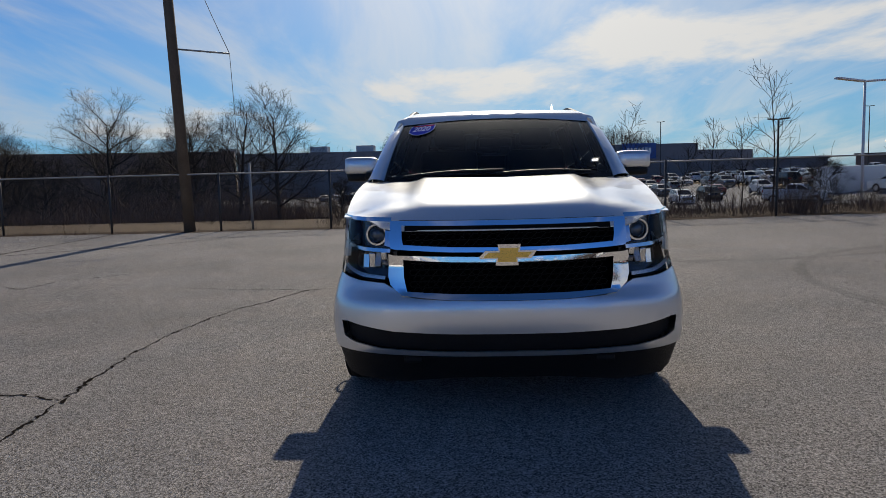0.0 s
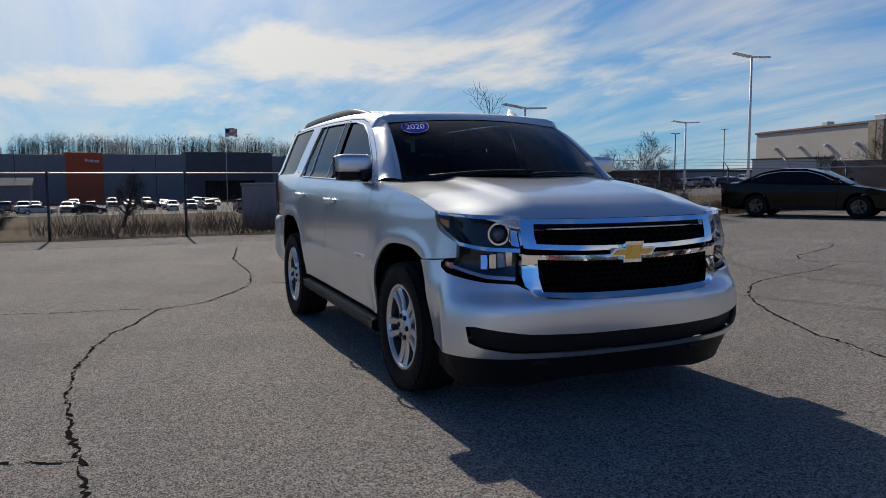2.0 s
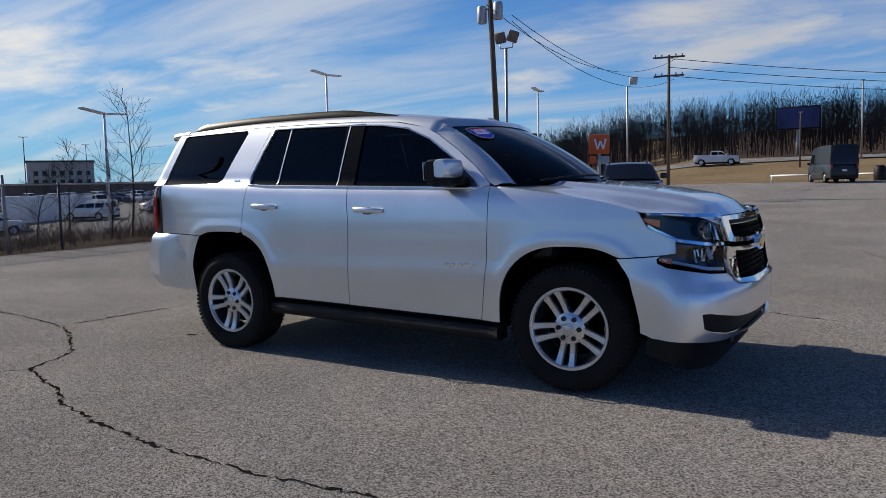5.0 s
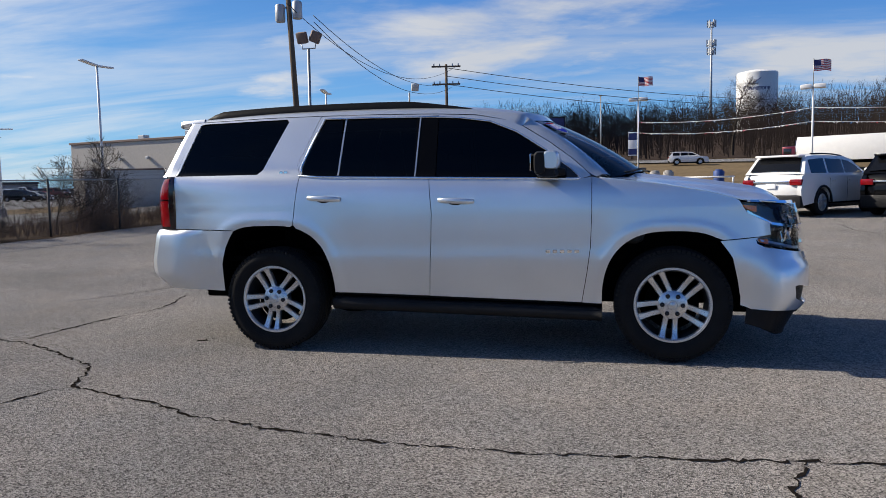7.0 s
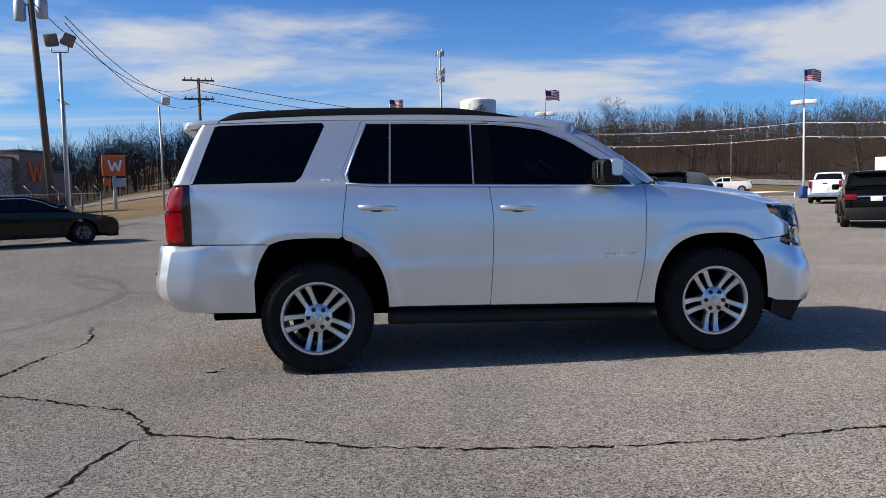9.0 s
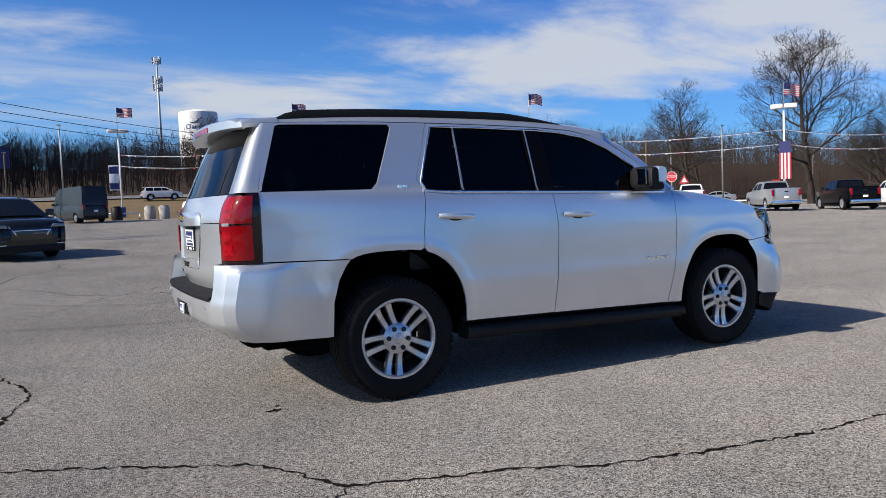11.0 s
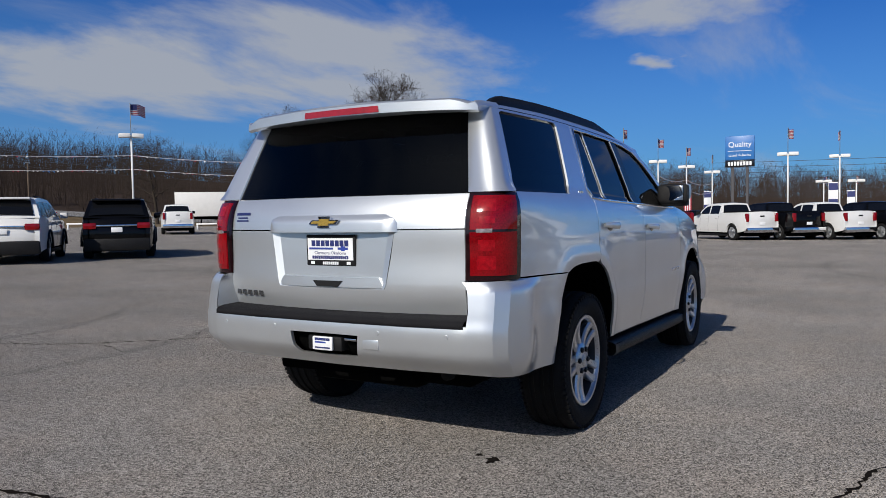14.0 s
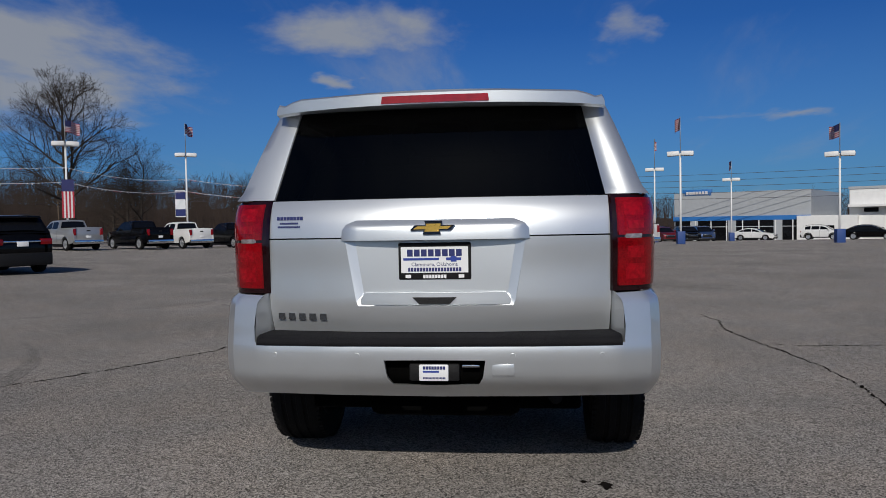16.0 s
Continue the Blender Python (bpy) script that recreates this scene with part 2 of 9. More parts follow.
STICKBLUE = material("sticker_blue", (0.04, 0.06, 0.40), 0.9, 0, 0, 0.05, 10, spec=0.0)
STICKRED = material("sticker_red", (0.6, 0.03, 0.04), 0.9, 0, 0, 0.05, 10, spec=0.0)
STICKTAN = material("sticker_tan", (0.42, 0.38, 0.28), 0.9, 0, 0, 0.05, 10, spec=0.0)
RAILBLACK = material("rail_black", (0.010, 0.011, 0.013), 0.4, 0, 0, 0.2, 6, spec=0.08)
AMBER = material("amber_reflector", (0.8, 0.2, 0.03), 0.2, 0, 1.0, 0.2, 20)
GOLD = material("gold_emblem", (0.85, 0.55, 0.12), 0.3, 0.75, 0.8, 0.12, 30)
WHITEPL = material("white_print", (0.82, 0.83, 0.84), 0.4, 0, 0.2, 0.03, 10)
BLUEPR = material("blue_print", (0.03, 0.06, 0.32), 0.4, 0, 0.2, 0.05, 10)
NAVY = material("navy_print", (0.02, 0.03, 0.14), 0.45, 0, 0, 0.05, 10)
REDPR = material("red_print", (0.6, 0.03, 0.04), 0.45, 0, 0, 0.05, 10)
SEAT = material("seat_leather", (0.05, 0.05, 0.052), 0.55, 0, 0, 0.25, 8, 0.2, 60)
HEADLINER = material("headliner_cloth", (0.30, 0.29, 0.27), 0.9, 0, 0, 0.1, 10)
PADPL = material("step_pad", (0.012, 0.012, 0.014), 0.7, 0, 0, 0.25, 8, 0.3, 200, 0, 0.1)
LAMPGREY = material("smoky_lens", (0.32, 0.27, 0.27), 0.1, 0.4, 0.6, 0.7, 60)


def asphalt_mat(name, base, warm):
    """Worn asphalt: pale and dark stones, patches of dust and old wheel marks."""
    m = material(name, base, 0.85)
    n, l = m.node_tree.nodes, m.node_tree.links
    b = n["Principled BSDF"]
    b.inputs["Specular IOR Level"].default_value = 0.1
    b.inputs["Diffuse Roughness"].default_value = 0.38
    co = n.new("ShaderNodeTexCoord")
    v = n.new("ShaderNodeTexVoronoi")
    v.inputs["Scale"].default_value = 150
    l.new(co.outputs["Object"], v.inputs["Vector"])
    hs = n.new("ShaderNodeSeparateColor")
    l.new(v.outputs["Color"], hs.inputs[0])
    stone = n.new("ShaderNodeMapRange")
    stone.inputs["From Min"].default_value, stone.inputs["From Max"].default_value = 0.0, 1.0
    stone.inputs["To Min"].default_value, stone.inputs["To Max"].default_value = 0.14, 1.78
    l.new(hs.outputs[0], stone.inputs[0])
    big = n.new("ShaderNodeTexNoise")
    big.inputs["Scale"].default_value, big.inputs["Detail"].default_value, big.inputs["Roughness"].default_value = 0.35, 7, 0.6
    l.new(co.outputs["Object"], big.inputs["Vector"])
    patch = n.new("ShaderNodeMapRange")
    patch.inputs["From Min"].default_value, patch.inputs["From Max"].default_value = 0.32, 0.68
    patch.inputs["To Min"].default_value, patch.inputs["To Max"].default_value = 0.80, 1.15
    l.new(big.outputs[0], patch.inputs[0])
    mul = n.new("ShaderNodeMath")
    mul.operation = "MULTIPLY"
    l.new(stone.outputs[0], mul.inputs[0])
    l.new(patch.outputs[0], mul.inputs[1])
    chip = n.new("ShaderNodeTexVoronoi")
    chip.inputs["Scale"].default_value = 52
    l.new(co.outputs["Object"], chip.inputs["Vector"])
    cs = n.new("ShaderNodeSeparateColor")
    l.new(chip.outputs["Color"], cs.inputs[0])
    cm = n.new("ShaderNodeMapRange")
    cm.inputs["To Min"].default_value, cm.inputs["To Max"].default_value = 0.88, 1.13
    l.new(cs.outputs[1], cm.inputs[0])
    mul2 = n.new("ShaderNodeMath")
    mul2.operation = "MULTIPLY"
    l.new(mul.outputs[0], mul2.inputs[0])
    l.new(cm.outputs[0], mul2.inputs[1])
    mul = mul2
    mid = n.new("ShaderNodeTexNoise")
    mid.inputs["Scale"].default_value, mid.inputs["Detail"].default_value = 1.3, 4
    l.new(co.outputs["Object"], mid.inputs["Vector"])
    cr = n.new("ShaderNodeValToRGB")
    cr.color_ramp.elements[0].position, cr.color_ramp.elements[0].color = 0.40, (*base, 1)
    cr.color_ramp.elements[1].position, cr.color_ramp.elements[1].color = 0.68, (*warm, 1)
    l.new(mid.outputs[0], cr.inputs[0])
    h = n.new("ShaderNodeMix")
    h.data_type, h.blend_type = "RGBA", "MULTIPLY"
    h.inputs["Factor"].default_value = 1
    l.new(cr.outputs[0], h.inputs["A"])
    l.new(mul.outputs[0], h.inputs["B"])
    l.new(h.outputs["Result"], b.inputs["Base Color"])
    u = n.new("ShaderNodeBump")
    u.inputs["Strength"].default_value, u.inputs["Distance"].default_value = 0.8, 0.006
    l.new(v.outputs["Distance"], u.inputs["Height"])
    l.new(u.outputs[0], b.inputs["Normal"])
    return m


ASPHALT = asphalt_mat("asphalt", (0.232, 0.218, 0.204), (0.252, 0.228, 0.206))
ROADMAT = asphalt_mat("road_asphalt", (0.20, 0.20, 0.20), (0.22, 0.21, 0.205))
MARK = asphalt_mat("marked_asphalt", (0.192, 0.181, 0.170), (0.207, 0.190, 0.173))
CRACK = material("crack", (0.014, 0.012, 0.011), 0.95, 0, 0, 0.3, 20, spec=0.0)
DRYGRASS = material("dry_grass", (0.165, 0.122, 0.072), 0.95, 0, 0, 0.35, 0.12, 0.4, 3, spec=0.05)
BLADE = material("dry_blades", (0.078, 0.053, 0.036), 0.9, 0, 0, 0.35, 0.5, spec=0.05)
BANKGRASS = material("bank_grass", (0.085, 0.062, 0.040), 0.95, 0, 0, 0.4, 0.25, 0.5, 6, spec=0.05)
LITTER = material("leaf_litter", (0.050, 0.036, 0.027), 0.95, 0, 0, 0.5, 3.0, 0.6, 25, spec=0.02)
BRUSH = material("brush_twigs", (0.15, 0.108, 0.082), 0.9, 0, 0, 0.35, 0.8, spec=0.05)
BARK = material("bark", (0.05, 0.041, 0.034), 0.9, 0, 0, 0.3, 2, 0.4, 20, spec=0.05)
TWIG = material("far_twigs", (0.046, 0.035, 0.030), 0.95, 0, 0, 0.4, 0.06, spec=0.05)
WOODFLOOR = material("wood_floor", (0.045, 0.033, 0.027), 0.95, 0, 0, 0.4, 0.08, 0.5, 1, spec=0.05)
GALV = material("galvanised", (0.33, 0.33, 0.32), 0.5, 0.6, 0, 0.2, 5)
WIRE = material("wire", (0.05, 0.05, 0.052), 0.6, 0.3, 0, 0.2, 5)
POLEWOOD = material("pole_wood", (0.13, 0.10, 0.075), 0.9, 0, 0, 0.3, 3, 0.5, 30, spec=0.05)
WHITEPAINT = material("white_paint", (0.75, 0.75, 0.74), 0.5, 0, 0, 0.06, 2)
GREYPAINT = material("grey_paint", (0.42, 0.44, 0.46), 0.5, 0.2, 0, 0.1, 2)
CONCRETE = material("concrete", (0.36, 0.34, 0.32), 0.9, 0, 0, 0.18, 0.8, 0.3, 20, spec=0.05)
TAN = material("tan_render", (0.46, 0.43, 0.39), 0.85, 0, 0, 0.1, 0.4, 0.1, 10, spec=0.05)
BROWNWALL = material("brown_panel", (0.19, 0.135, 0.112), 0.8, 0, 0, 0.15, 0.5)
STONEWALL = material("stone_cladding", (0.28, 0.23, 0.18), 0.9, 0, 0, 0.35, 2.5, 0.5, 6)
ORANGE = material("orange_paint", (0.75, 0.13, 0.02), 0.5, 0, 0, 0.08, 2)
STOREGREY = material("store_grey", (0.20, 0.20, 0.215), 0.85, 0, 0, 0.12, 0.05, spec=0.05)
STOREDARK = material("store_dark", (0.10, 0.098, 0.105), 0.85, 0, 0, 0.12, 0.05, spec=0.05)
STOREBLUE = material("store_blue", (0.03, 0.10, 0.32), 0.6, 0, 0, 0.05, 1)
STOREORANGE = material("store_orange", (0.50, 0.075, 0.02), 0.7, 0, 0, 0.05, 0.2)
SIGNBLUE = material("sign_blue", (0.03, 0.16, 0.45), 0.4, 0, 0.2, 0.05, 1)
BASEBLUE = material("base_blue", (0.02, 0.06, 0.22), 0.6, 0, 0, 0.1, 3)
FLAGRED = material("flag_red", (0.42, 0.03, 0.05), 0.8, 0, 0, 0.1, 3)
FLAGBLUE = material("flag_blue", (0.03, 0.035, 0.13), 0.8, 0, 0, 0.1, 3)
FLAGWHITE = material("flag_white", (0.68, 0.66, 0.66), 0.8, 0, 0, 0.05, 3)
STOPRED = material("stop_red", (0.5, 0.02, 0.025), 0.5, 0, 0, 0.05, 3)
GREENP = material("green_panel", (0.02, 0.20, 0.09), 0.5, 0, 0, 0.1, 1)
P_BLACK = car_paint("paint_black", (0.003, 0.003, 0.0035), 0, 0.16, 0.28, 0.12)
P_WHITE = car_paint("paint_white", (0.72, 0.72, 0.71))
P_RED = car_paint("paint_dark_red", (0.15, 0.008, 0.012), 0.3)
P_GREY = car_paint("paint_grey", (0.17, 0.175, 0.185), 0.5)
P_LSILV = car_paint("paint_pale_silver", (0.42, 0.43, 0.44), 0.6)
P_DGREEN = car_paint("paint_dark_slate", (0.013, 0.017, 0.019), 0.2, 0.15, 0.6, 0.2)
P_BLUE = car_paint("paint_blue", (0.03, 0.06, 0.16), 0.4)
P_VAN = car_paint("paint_van_slate", (0.03, 0.036, 0.042), 0.1, 0.35, 0.25, 0.2)

# ---- building helpers ----
def part(name, bm, mat, parent=None, label="", smooth=True, angle=38):
    """Links a bmesh as one mesh object, with edges sharper than the angle left hard."""
    if smooth:
        lim = radians(angle)
        for e in bm.edges:
            if len(e.link_faces) == 2 and e.calc_face_angle(0) > lim:
                e.smooth = False
        for f in bm.faces:
            f.smooth = True
    me = bpy.data.meshes.new(name)
    bm.to_mesh(me)
    bm.free()
    me.materials.append(mat)
    ob = new(name, me)
    if parent:
        ob.parent = parent
    return tagged(ob, label)


def thing(name, label, category, group="", m=None, kind=""):
    ob = new(name)
    if m is not None:
        ob.matrix_basis = m
    return tagged(ob, label, category, group, kind)


def share(name, mesh, parent, m=None, label=""):
    ob = new(name, mesh)
    ob.parent = parent
    if m is not None:
        ob.matrix_basis = m
    return tagged(ob, label)


def box(bm, x0, x1, y0, y1, z0, z1, bevel=0.0, m=None):
    r = bmesh.ops.create_cube(bm, size=1)
    vs = r["verts"]
    for v in vs:
        v.co = Vector((x0 + (v.co.x + 0.5) * (x1 - x0), y0 + (v.co.y + 0.5) * (y1 - y0), z0 + (v.co.z + 0.5) * (z1 - z0)))
    if bevel:
        es = list({e for v in vs for e in v.link_edges})
        out = bmesh.ops.bevel(bm, geom=es, offset=bevel, segments=2, affect="EDGES", profile=0.5)
        vs = list({v for f in out["faces"] for v in f.verts} | {v for v in vs if v.is_valid})
    if m is not None:
        for v in vs:
            v.co = m @ v.co
    return vs


def boxed(*args, **kw):
    bm = bmesh.new()
    box(bm, *args, **kw)
    return bm


def tube(bm, pts, r, n=8, r1=None, caps=True):
    """A round bar along points, from radius r to r1."""
    pts = [Vector(p) for p in pts]
    rings, last = [], None
    for i, p in enumerate(pts):
        d = (pts[min(i + 1, len(pts) - 1)] - pts[max(i - 1, 0)]).normalized()
        if last is None:
            a = d.orthogonal().normalized()
        else:
            a = (last - d * last.dot(d)).normalized()
        last = a
        b = d.cross(a)
        k = r if r1 is None else r + (r1 - r) * i / max(len(pts) - 1, 1)
        rings.append([bm.verts.new(p + (a * math.cos(t) + b * math.sin(t)) * k) for t in (2 * math.pi * j / n for j in range(n))])
    for u, v in zip(rings, rings[1:]):
        for j in range(n):
            bm.faces.new((u[j], u[(j + 1) % n], v[(j + 1) % n], v[j]))
    if caps:
        bm.faces.new(rings[0][::-1])
        bm.faces.new(rings[-1])
    return bm


def tubed(pts, r, n=8, r1=None):
    return tube(bmesh.new(), pts, r, n, r1)


def revolve(profile, n=48, closed=True, m=None):
    """A turned body about the y axis from (radius, y) points."""
    bm = bmesh.new()
    rings = []
    for j in range(n):
        a = 2 * math.pi * j / n
        rings.append([bm.verts.new((r * math.cos(a), y, r * math.sin(a))) for r, y in profile])
    k = len(profile)
    for j in range(n):
        u, v = rings[j], rings[(j + 1) % n]
        for i in range(k if closed else k - 1):
            bm.faces.new((u[i], u[(i + 1) % k], v[(i + 1) % k], v[i]))
    if m is not None:
        bmesh.ops.transform(bm, matrix=m, verts=bm.verts)
    bmesh.ops.recalc_face_normals(bm, faces=bm.faces)
    return bm


def loft(rows, bm=None, close=False):
    """A skin over rows of points of equal count."""
    bm = bm or bmesh.new()
    vs = [[bm.verts.new(p) for p in row] for row in rows]
    for a, b in zip(vs, vs[1:]):
        n = len(a)
        for i in range(n if close else n - 1):
            j = (i + 1) % n
            bm.faces.new((a[i], a[j], b[j], b[i]))
    return bm


def flange(bm, inn, depth):
    """Folds the open edges of a panel inwards."""
    es = [e for e in bm.edges if e.is_boundary]
    if depth and es:
        for e in es:
            e.smooth = False
        r = bmesh.ops.extrude_edge_only(bm, edges=es)
        for v in r["geom"]:
            if isinstance(v, bmesh.types.BMVert):
                v.co += Vector(inn) * depth


def sheet(polys, f, du, dv, inn=(0, 1, 0), depth=0.016, place=None):
    """Flat outlines cut on a grid and laid on the surface f(u, v), with folded edges."""
    bm = bmesh.new()
    for poly in polys:
        t = bmesh.new()
        t.faces.new([t.verts.new((u, v, 0)) for u, v in poly])
        us, vs = [p[0] for p in poly], [p[1] for p in poly]
        for lo, hi, d, no in ((min(us), max(us), du, (1, 0, 0)), (min(vs), max(vs), dv, (0, 1, 0))):
            k = math.ceil(lo / d)
            while k * d < hi - 1e-5:
                if k * d > lo + 1e-5:
                    c = (k * d, 0, 0) if no[0] else (0, k * d, 0)
                    bmesh.ops.bisect_plane(t, geom=t.verts[:] + t.edges[:] + t.faces[:], plane_co=c, plane_no=no, dist=1e-5)
                k += 1
        me = bpy.data.meshes.new("t")
        t.to_mesh(me)
        t.free()
        bm.from_mesh(me)
        bpy.data.meshes.remove(me)
    bmesh.ops.remove_doubles(bm, verts=bm.verts, dist=2e-4)
    for v in bm.verts:
        v.co = Vector(f(v.co.x, v.co.y))
    bmesh.ops.recalc_face_normals(bm, faces=bm.faces)
    face_out(bm, Vector(inn))
    flange(bm, inn, depth)
    return bm


def face_out(bm, inn):
    """Turns an open skin so that its faces look away from the inside."""
    bm.normal_update()
    if sum((f.normal.dot(inn) * f.calc_area() for f in bm.faces), 0.0) > 0:
        bmesh.ops.reverse_faces(bm, faces=bm.faces)
    bm.normal_update()
    return bm


def mirrored(bm):
    """The same panel on the other side of the middle plane."""
    c = bm.copy()
    for v in c.verts:
        v.co.y = -v.co.y
    bmesh.ops.reverse_faces(c, faces=c.faces)
    return c


def pair(name, bm, mat, parent, label="", **kw):
    """A part and its twin on the other side."""
    c = mirrored(bm)
    return part(name, bm, mat, parent, label, **kw), part(name, c, mat, parent, label, **kw)


def line(pts, x):
    """The height of a polyline at x."""
    if x <= pts[0][0]:
        return pts[0][1]
    for (a, p), (b, q) in zip(pts, pts[1:]):
        if x <= b:
            return p + (q - p) * (x - a) / (b - a)
    return pts[-1][1]


def curve(pts, x):
    """A smooth curve through points (monotone in x)."""
    xs = [p[0] for p in pts]
    if x <= xs[0]:
        return pts[0][1]
    if x >= xs[-1]:
        return pts[-1][1]
    i = max(k for k in range(len(pts) - 1) if xs[k] <= x)
    def slope(k):
        a, b = max(k - 1, 0), min(k + 1, len(pts) - 1)
        return (pts[b][1] - pts[a][1]) / (pts[b][0] - pts[a][0])
    h = xs[i + 1] - xs[i]
    t = (x - xs[i]) / h
    return ((2 * t**3 - 3 * t**2 + 1) * pts[i][1] + (t**3 - 2 * t**2 + t) * h * slope(i)
            + (-2 * t**3 + 3 * t**2) * pts[i + 1][1] + (t**3 - t**2) * h * slope(i + 1))


def smooth01(a, b, x):
    t = min(max((x - a) / (b - a), 0), 1)
    return t * t * (3 - 2 * t)


def lettering(name, text, size, mat, parent, m, depth=0.002, align="CENTER", label="", shear=0.0):
    """Words in the built-in font as a mesh."""
    cu = bpy.data.curves.new("words", "FONT")
    cu.body, cu.size, cu.extrude, cu.align_x, cu.align_y, cu.shear = text, size, depth, align, "CENTER", shear
    ob = bpy.data.objects.new("words", cu)
    me = bpy.data.meshes.new_from_object(ob)
    bpy.data.objects.remove(ob)
    me.materials.append(mat)
    o = new(name, me)
    o.parent = parent
    o.matrix_basis = m
    return tagged(o, label)


def bars(bm, x, y, z, w, h, n, gap, ax, up, d=0.003):
    """A row of n plain blocks that stand in for letters, along ax."""
    ax, up = Vector(ax).normalized(), Vector(up).normalized()
    no = ax.cross(up)
    k = (w - gap * (n - 1)) / n
    for i in range(n):
        c = Vector((x, y, z)) + ax * (i * (k + gap))
        m = Matrix((ax, no, up)).transposed().to_4x4()
        m.translation = c
        box(bm, 0, k, -d, d, -h / 2, h / 2, m=m)
    return bm

# ---- the silver SUV ----
suv = thing("suv", "silver metallic full-size SUV with tinted windows parked on asphalt", "car")
HUB_F, HUB_R, HUB_Z = 1.474, -1.475, 0.385
WAIST = [(0.30, 0.955), (0.42, 0.962), (0.50, 0.972), (0.62, 0.990), (0.72, 0.999), (0.80, 0.997), (0.95, 1.000), (1.08, 0.998), (1.18, 0.990), (1.25, 0.976),
         (1.30, 0.955), (1.34, 0.925), (1.40, 0.905), (1.50, 0.868), (1.62, 0.823), (1.72, 0.783), (1.78, 0.755), (1.85, 0.71)]


def belt(x):
    return 1.300 - 0.0268 * (x + 0.23)


def arch(x, z, grow=0.0):
    """How far out from a wheel opening: 1 on its edge, less inside."""
    p, q = 4.0 if x < -1.447 else 2.5, 2.9 if x > 1.465 else 2.5
    a = ((abs(x + 1.447) / (0.476 + grow)) ** p + (abs(z - 0.42) / (0.545 + grow)) ** p) ** (1 / p)
    b = ((abs(x - 1.465) / (0.466 + grow)) ** q + (abs(z - 0.40) / (0.505 + grow)) ** q) ** (1 / q)
    return min(a, b)


def flank(x, z):
    """Half-width of the body side."""
    s = curve(WAIST, z + 0.027 * (x + 0.23) if z > 1.1 else z)
    s -= (0.035 + 0.05 * smooth01(0.6, 1.05, z)) * smooth01(0.7, 2.4, x) ** 1.3 * (1.0 - 0.6 * smooth01(1.24, 1.34, z)) + 0.060 * max(0, (-1.25 - x) / 1.1) ** 2 * (1 - 0.55 * smooth01(1.12, 1.40, z))
    if x > 1.95 and z < 1.2:
        s -= 1.7 * (x - 1.95) ** 2
    if z < 1.15:
        k = arch(x, z)
        s += 0.008 * (1 - smooth01(1.09, 1.17, k)) + 0.006 * (1 - smooth01(1.10, 1.45, k)) - 0.004 * (1 - smooth01(0.98, 1.10, k))
    return s


def on_side(x, z, off=0.0):
    return (x, -(flank(x, z) + off), z)


def arc_pts(cx, cz, a, b, n=30, lo=0.44):
    """Points up and over a wheel opening, from its rear foot to its front one."""
    out = []
    for i in range(n + 1):
        t = math.pi * (1 - i / n)
        c, s = math.cos(t), math.sin(t)
        e = 2 / ((4.0 if c < 0 else 2.5) if cx < 0 else (2.5 if c < 0 else 2.9))
        x = cx + a * math.copysign(abs(c) ** e, c)
        z = cz + b * abs(s) ** e
        out.append((x, max(z, lo)))
    return out


ARCH_R = [(-1.923, 0.455)] + arc_pts(-1.447, 0.42, 0.476, 0.545, lo=0.455)[1:-1] + [(-0.971, 0.455)]
ARCH_F = [(0.999, 0.40)] + arc_pts(1.465, 0.40, 0.466, 0.505, lo=0.40)[1:-1] + [(1.931, 0.40)]
HOODEDGE = [(0.90, 1.290), (1.10, 1.268), (1.40, 1.226), (1.70, 1.172), (1.92, 1.112), (2.2, 1.08)]
DOORTOP = [(-2.24, 1.786), (-1.6, 1.80), (-1.12, 1.800), (-0.7, 1.795), (-0.23, 1.782), (0.09, 1.762), (0.33, 1.715), (0.46, 1.655), (0.64, 1.540), (0.80, 1.420), (0.93, 1.300)]
WINTOP = [(-1.1, 1.772), (-0.7, 1.768), (-0.23, 1.755), (-0.03, 1.742), (0.2, 1.706), (0.4, 1.622), (0.62, 1.478), (0.79, 1.345), (0.845, 1.29)]


def cut(pts, a, b):
    """The stretch of a polyline between two x, with its ends."""
    return [(a, line(pts, a))] + [p for p in pts if a < p[0] < b] + [(b, line(pts, b))]


G = 0.0024
side = lambda polys, off=0.0, d=0.016: sheet(polys, lambda u, v: on_side(u, v, off), 0.027, 0.027, (0, 1, 0), d)

# front wing
fseam = [(0.935, 1.285), (0.935, 1.05), (0.925, 0.80), (0.900, 0.62), (0.862, 0.405)]
wing = [(x + G, z) for x, z in fseam] + ARCH_F[0:1] + [p for p in ARCH_F if p[0] < 1.775 and p[1] > 0.402]
wing += [(1.80, 0.842), (2.03, 0.862), (2.105, 0.872), (2.10, 0.95), (1.95, 1.02), (1.90, 1.105)]
wing += [(x, z - 0.006) for x, z in cut(HOODEDGE, 0.97, 1.88)][::-1]
pair("front_wing", side([wing]), SILVER, suv)

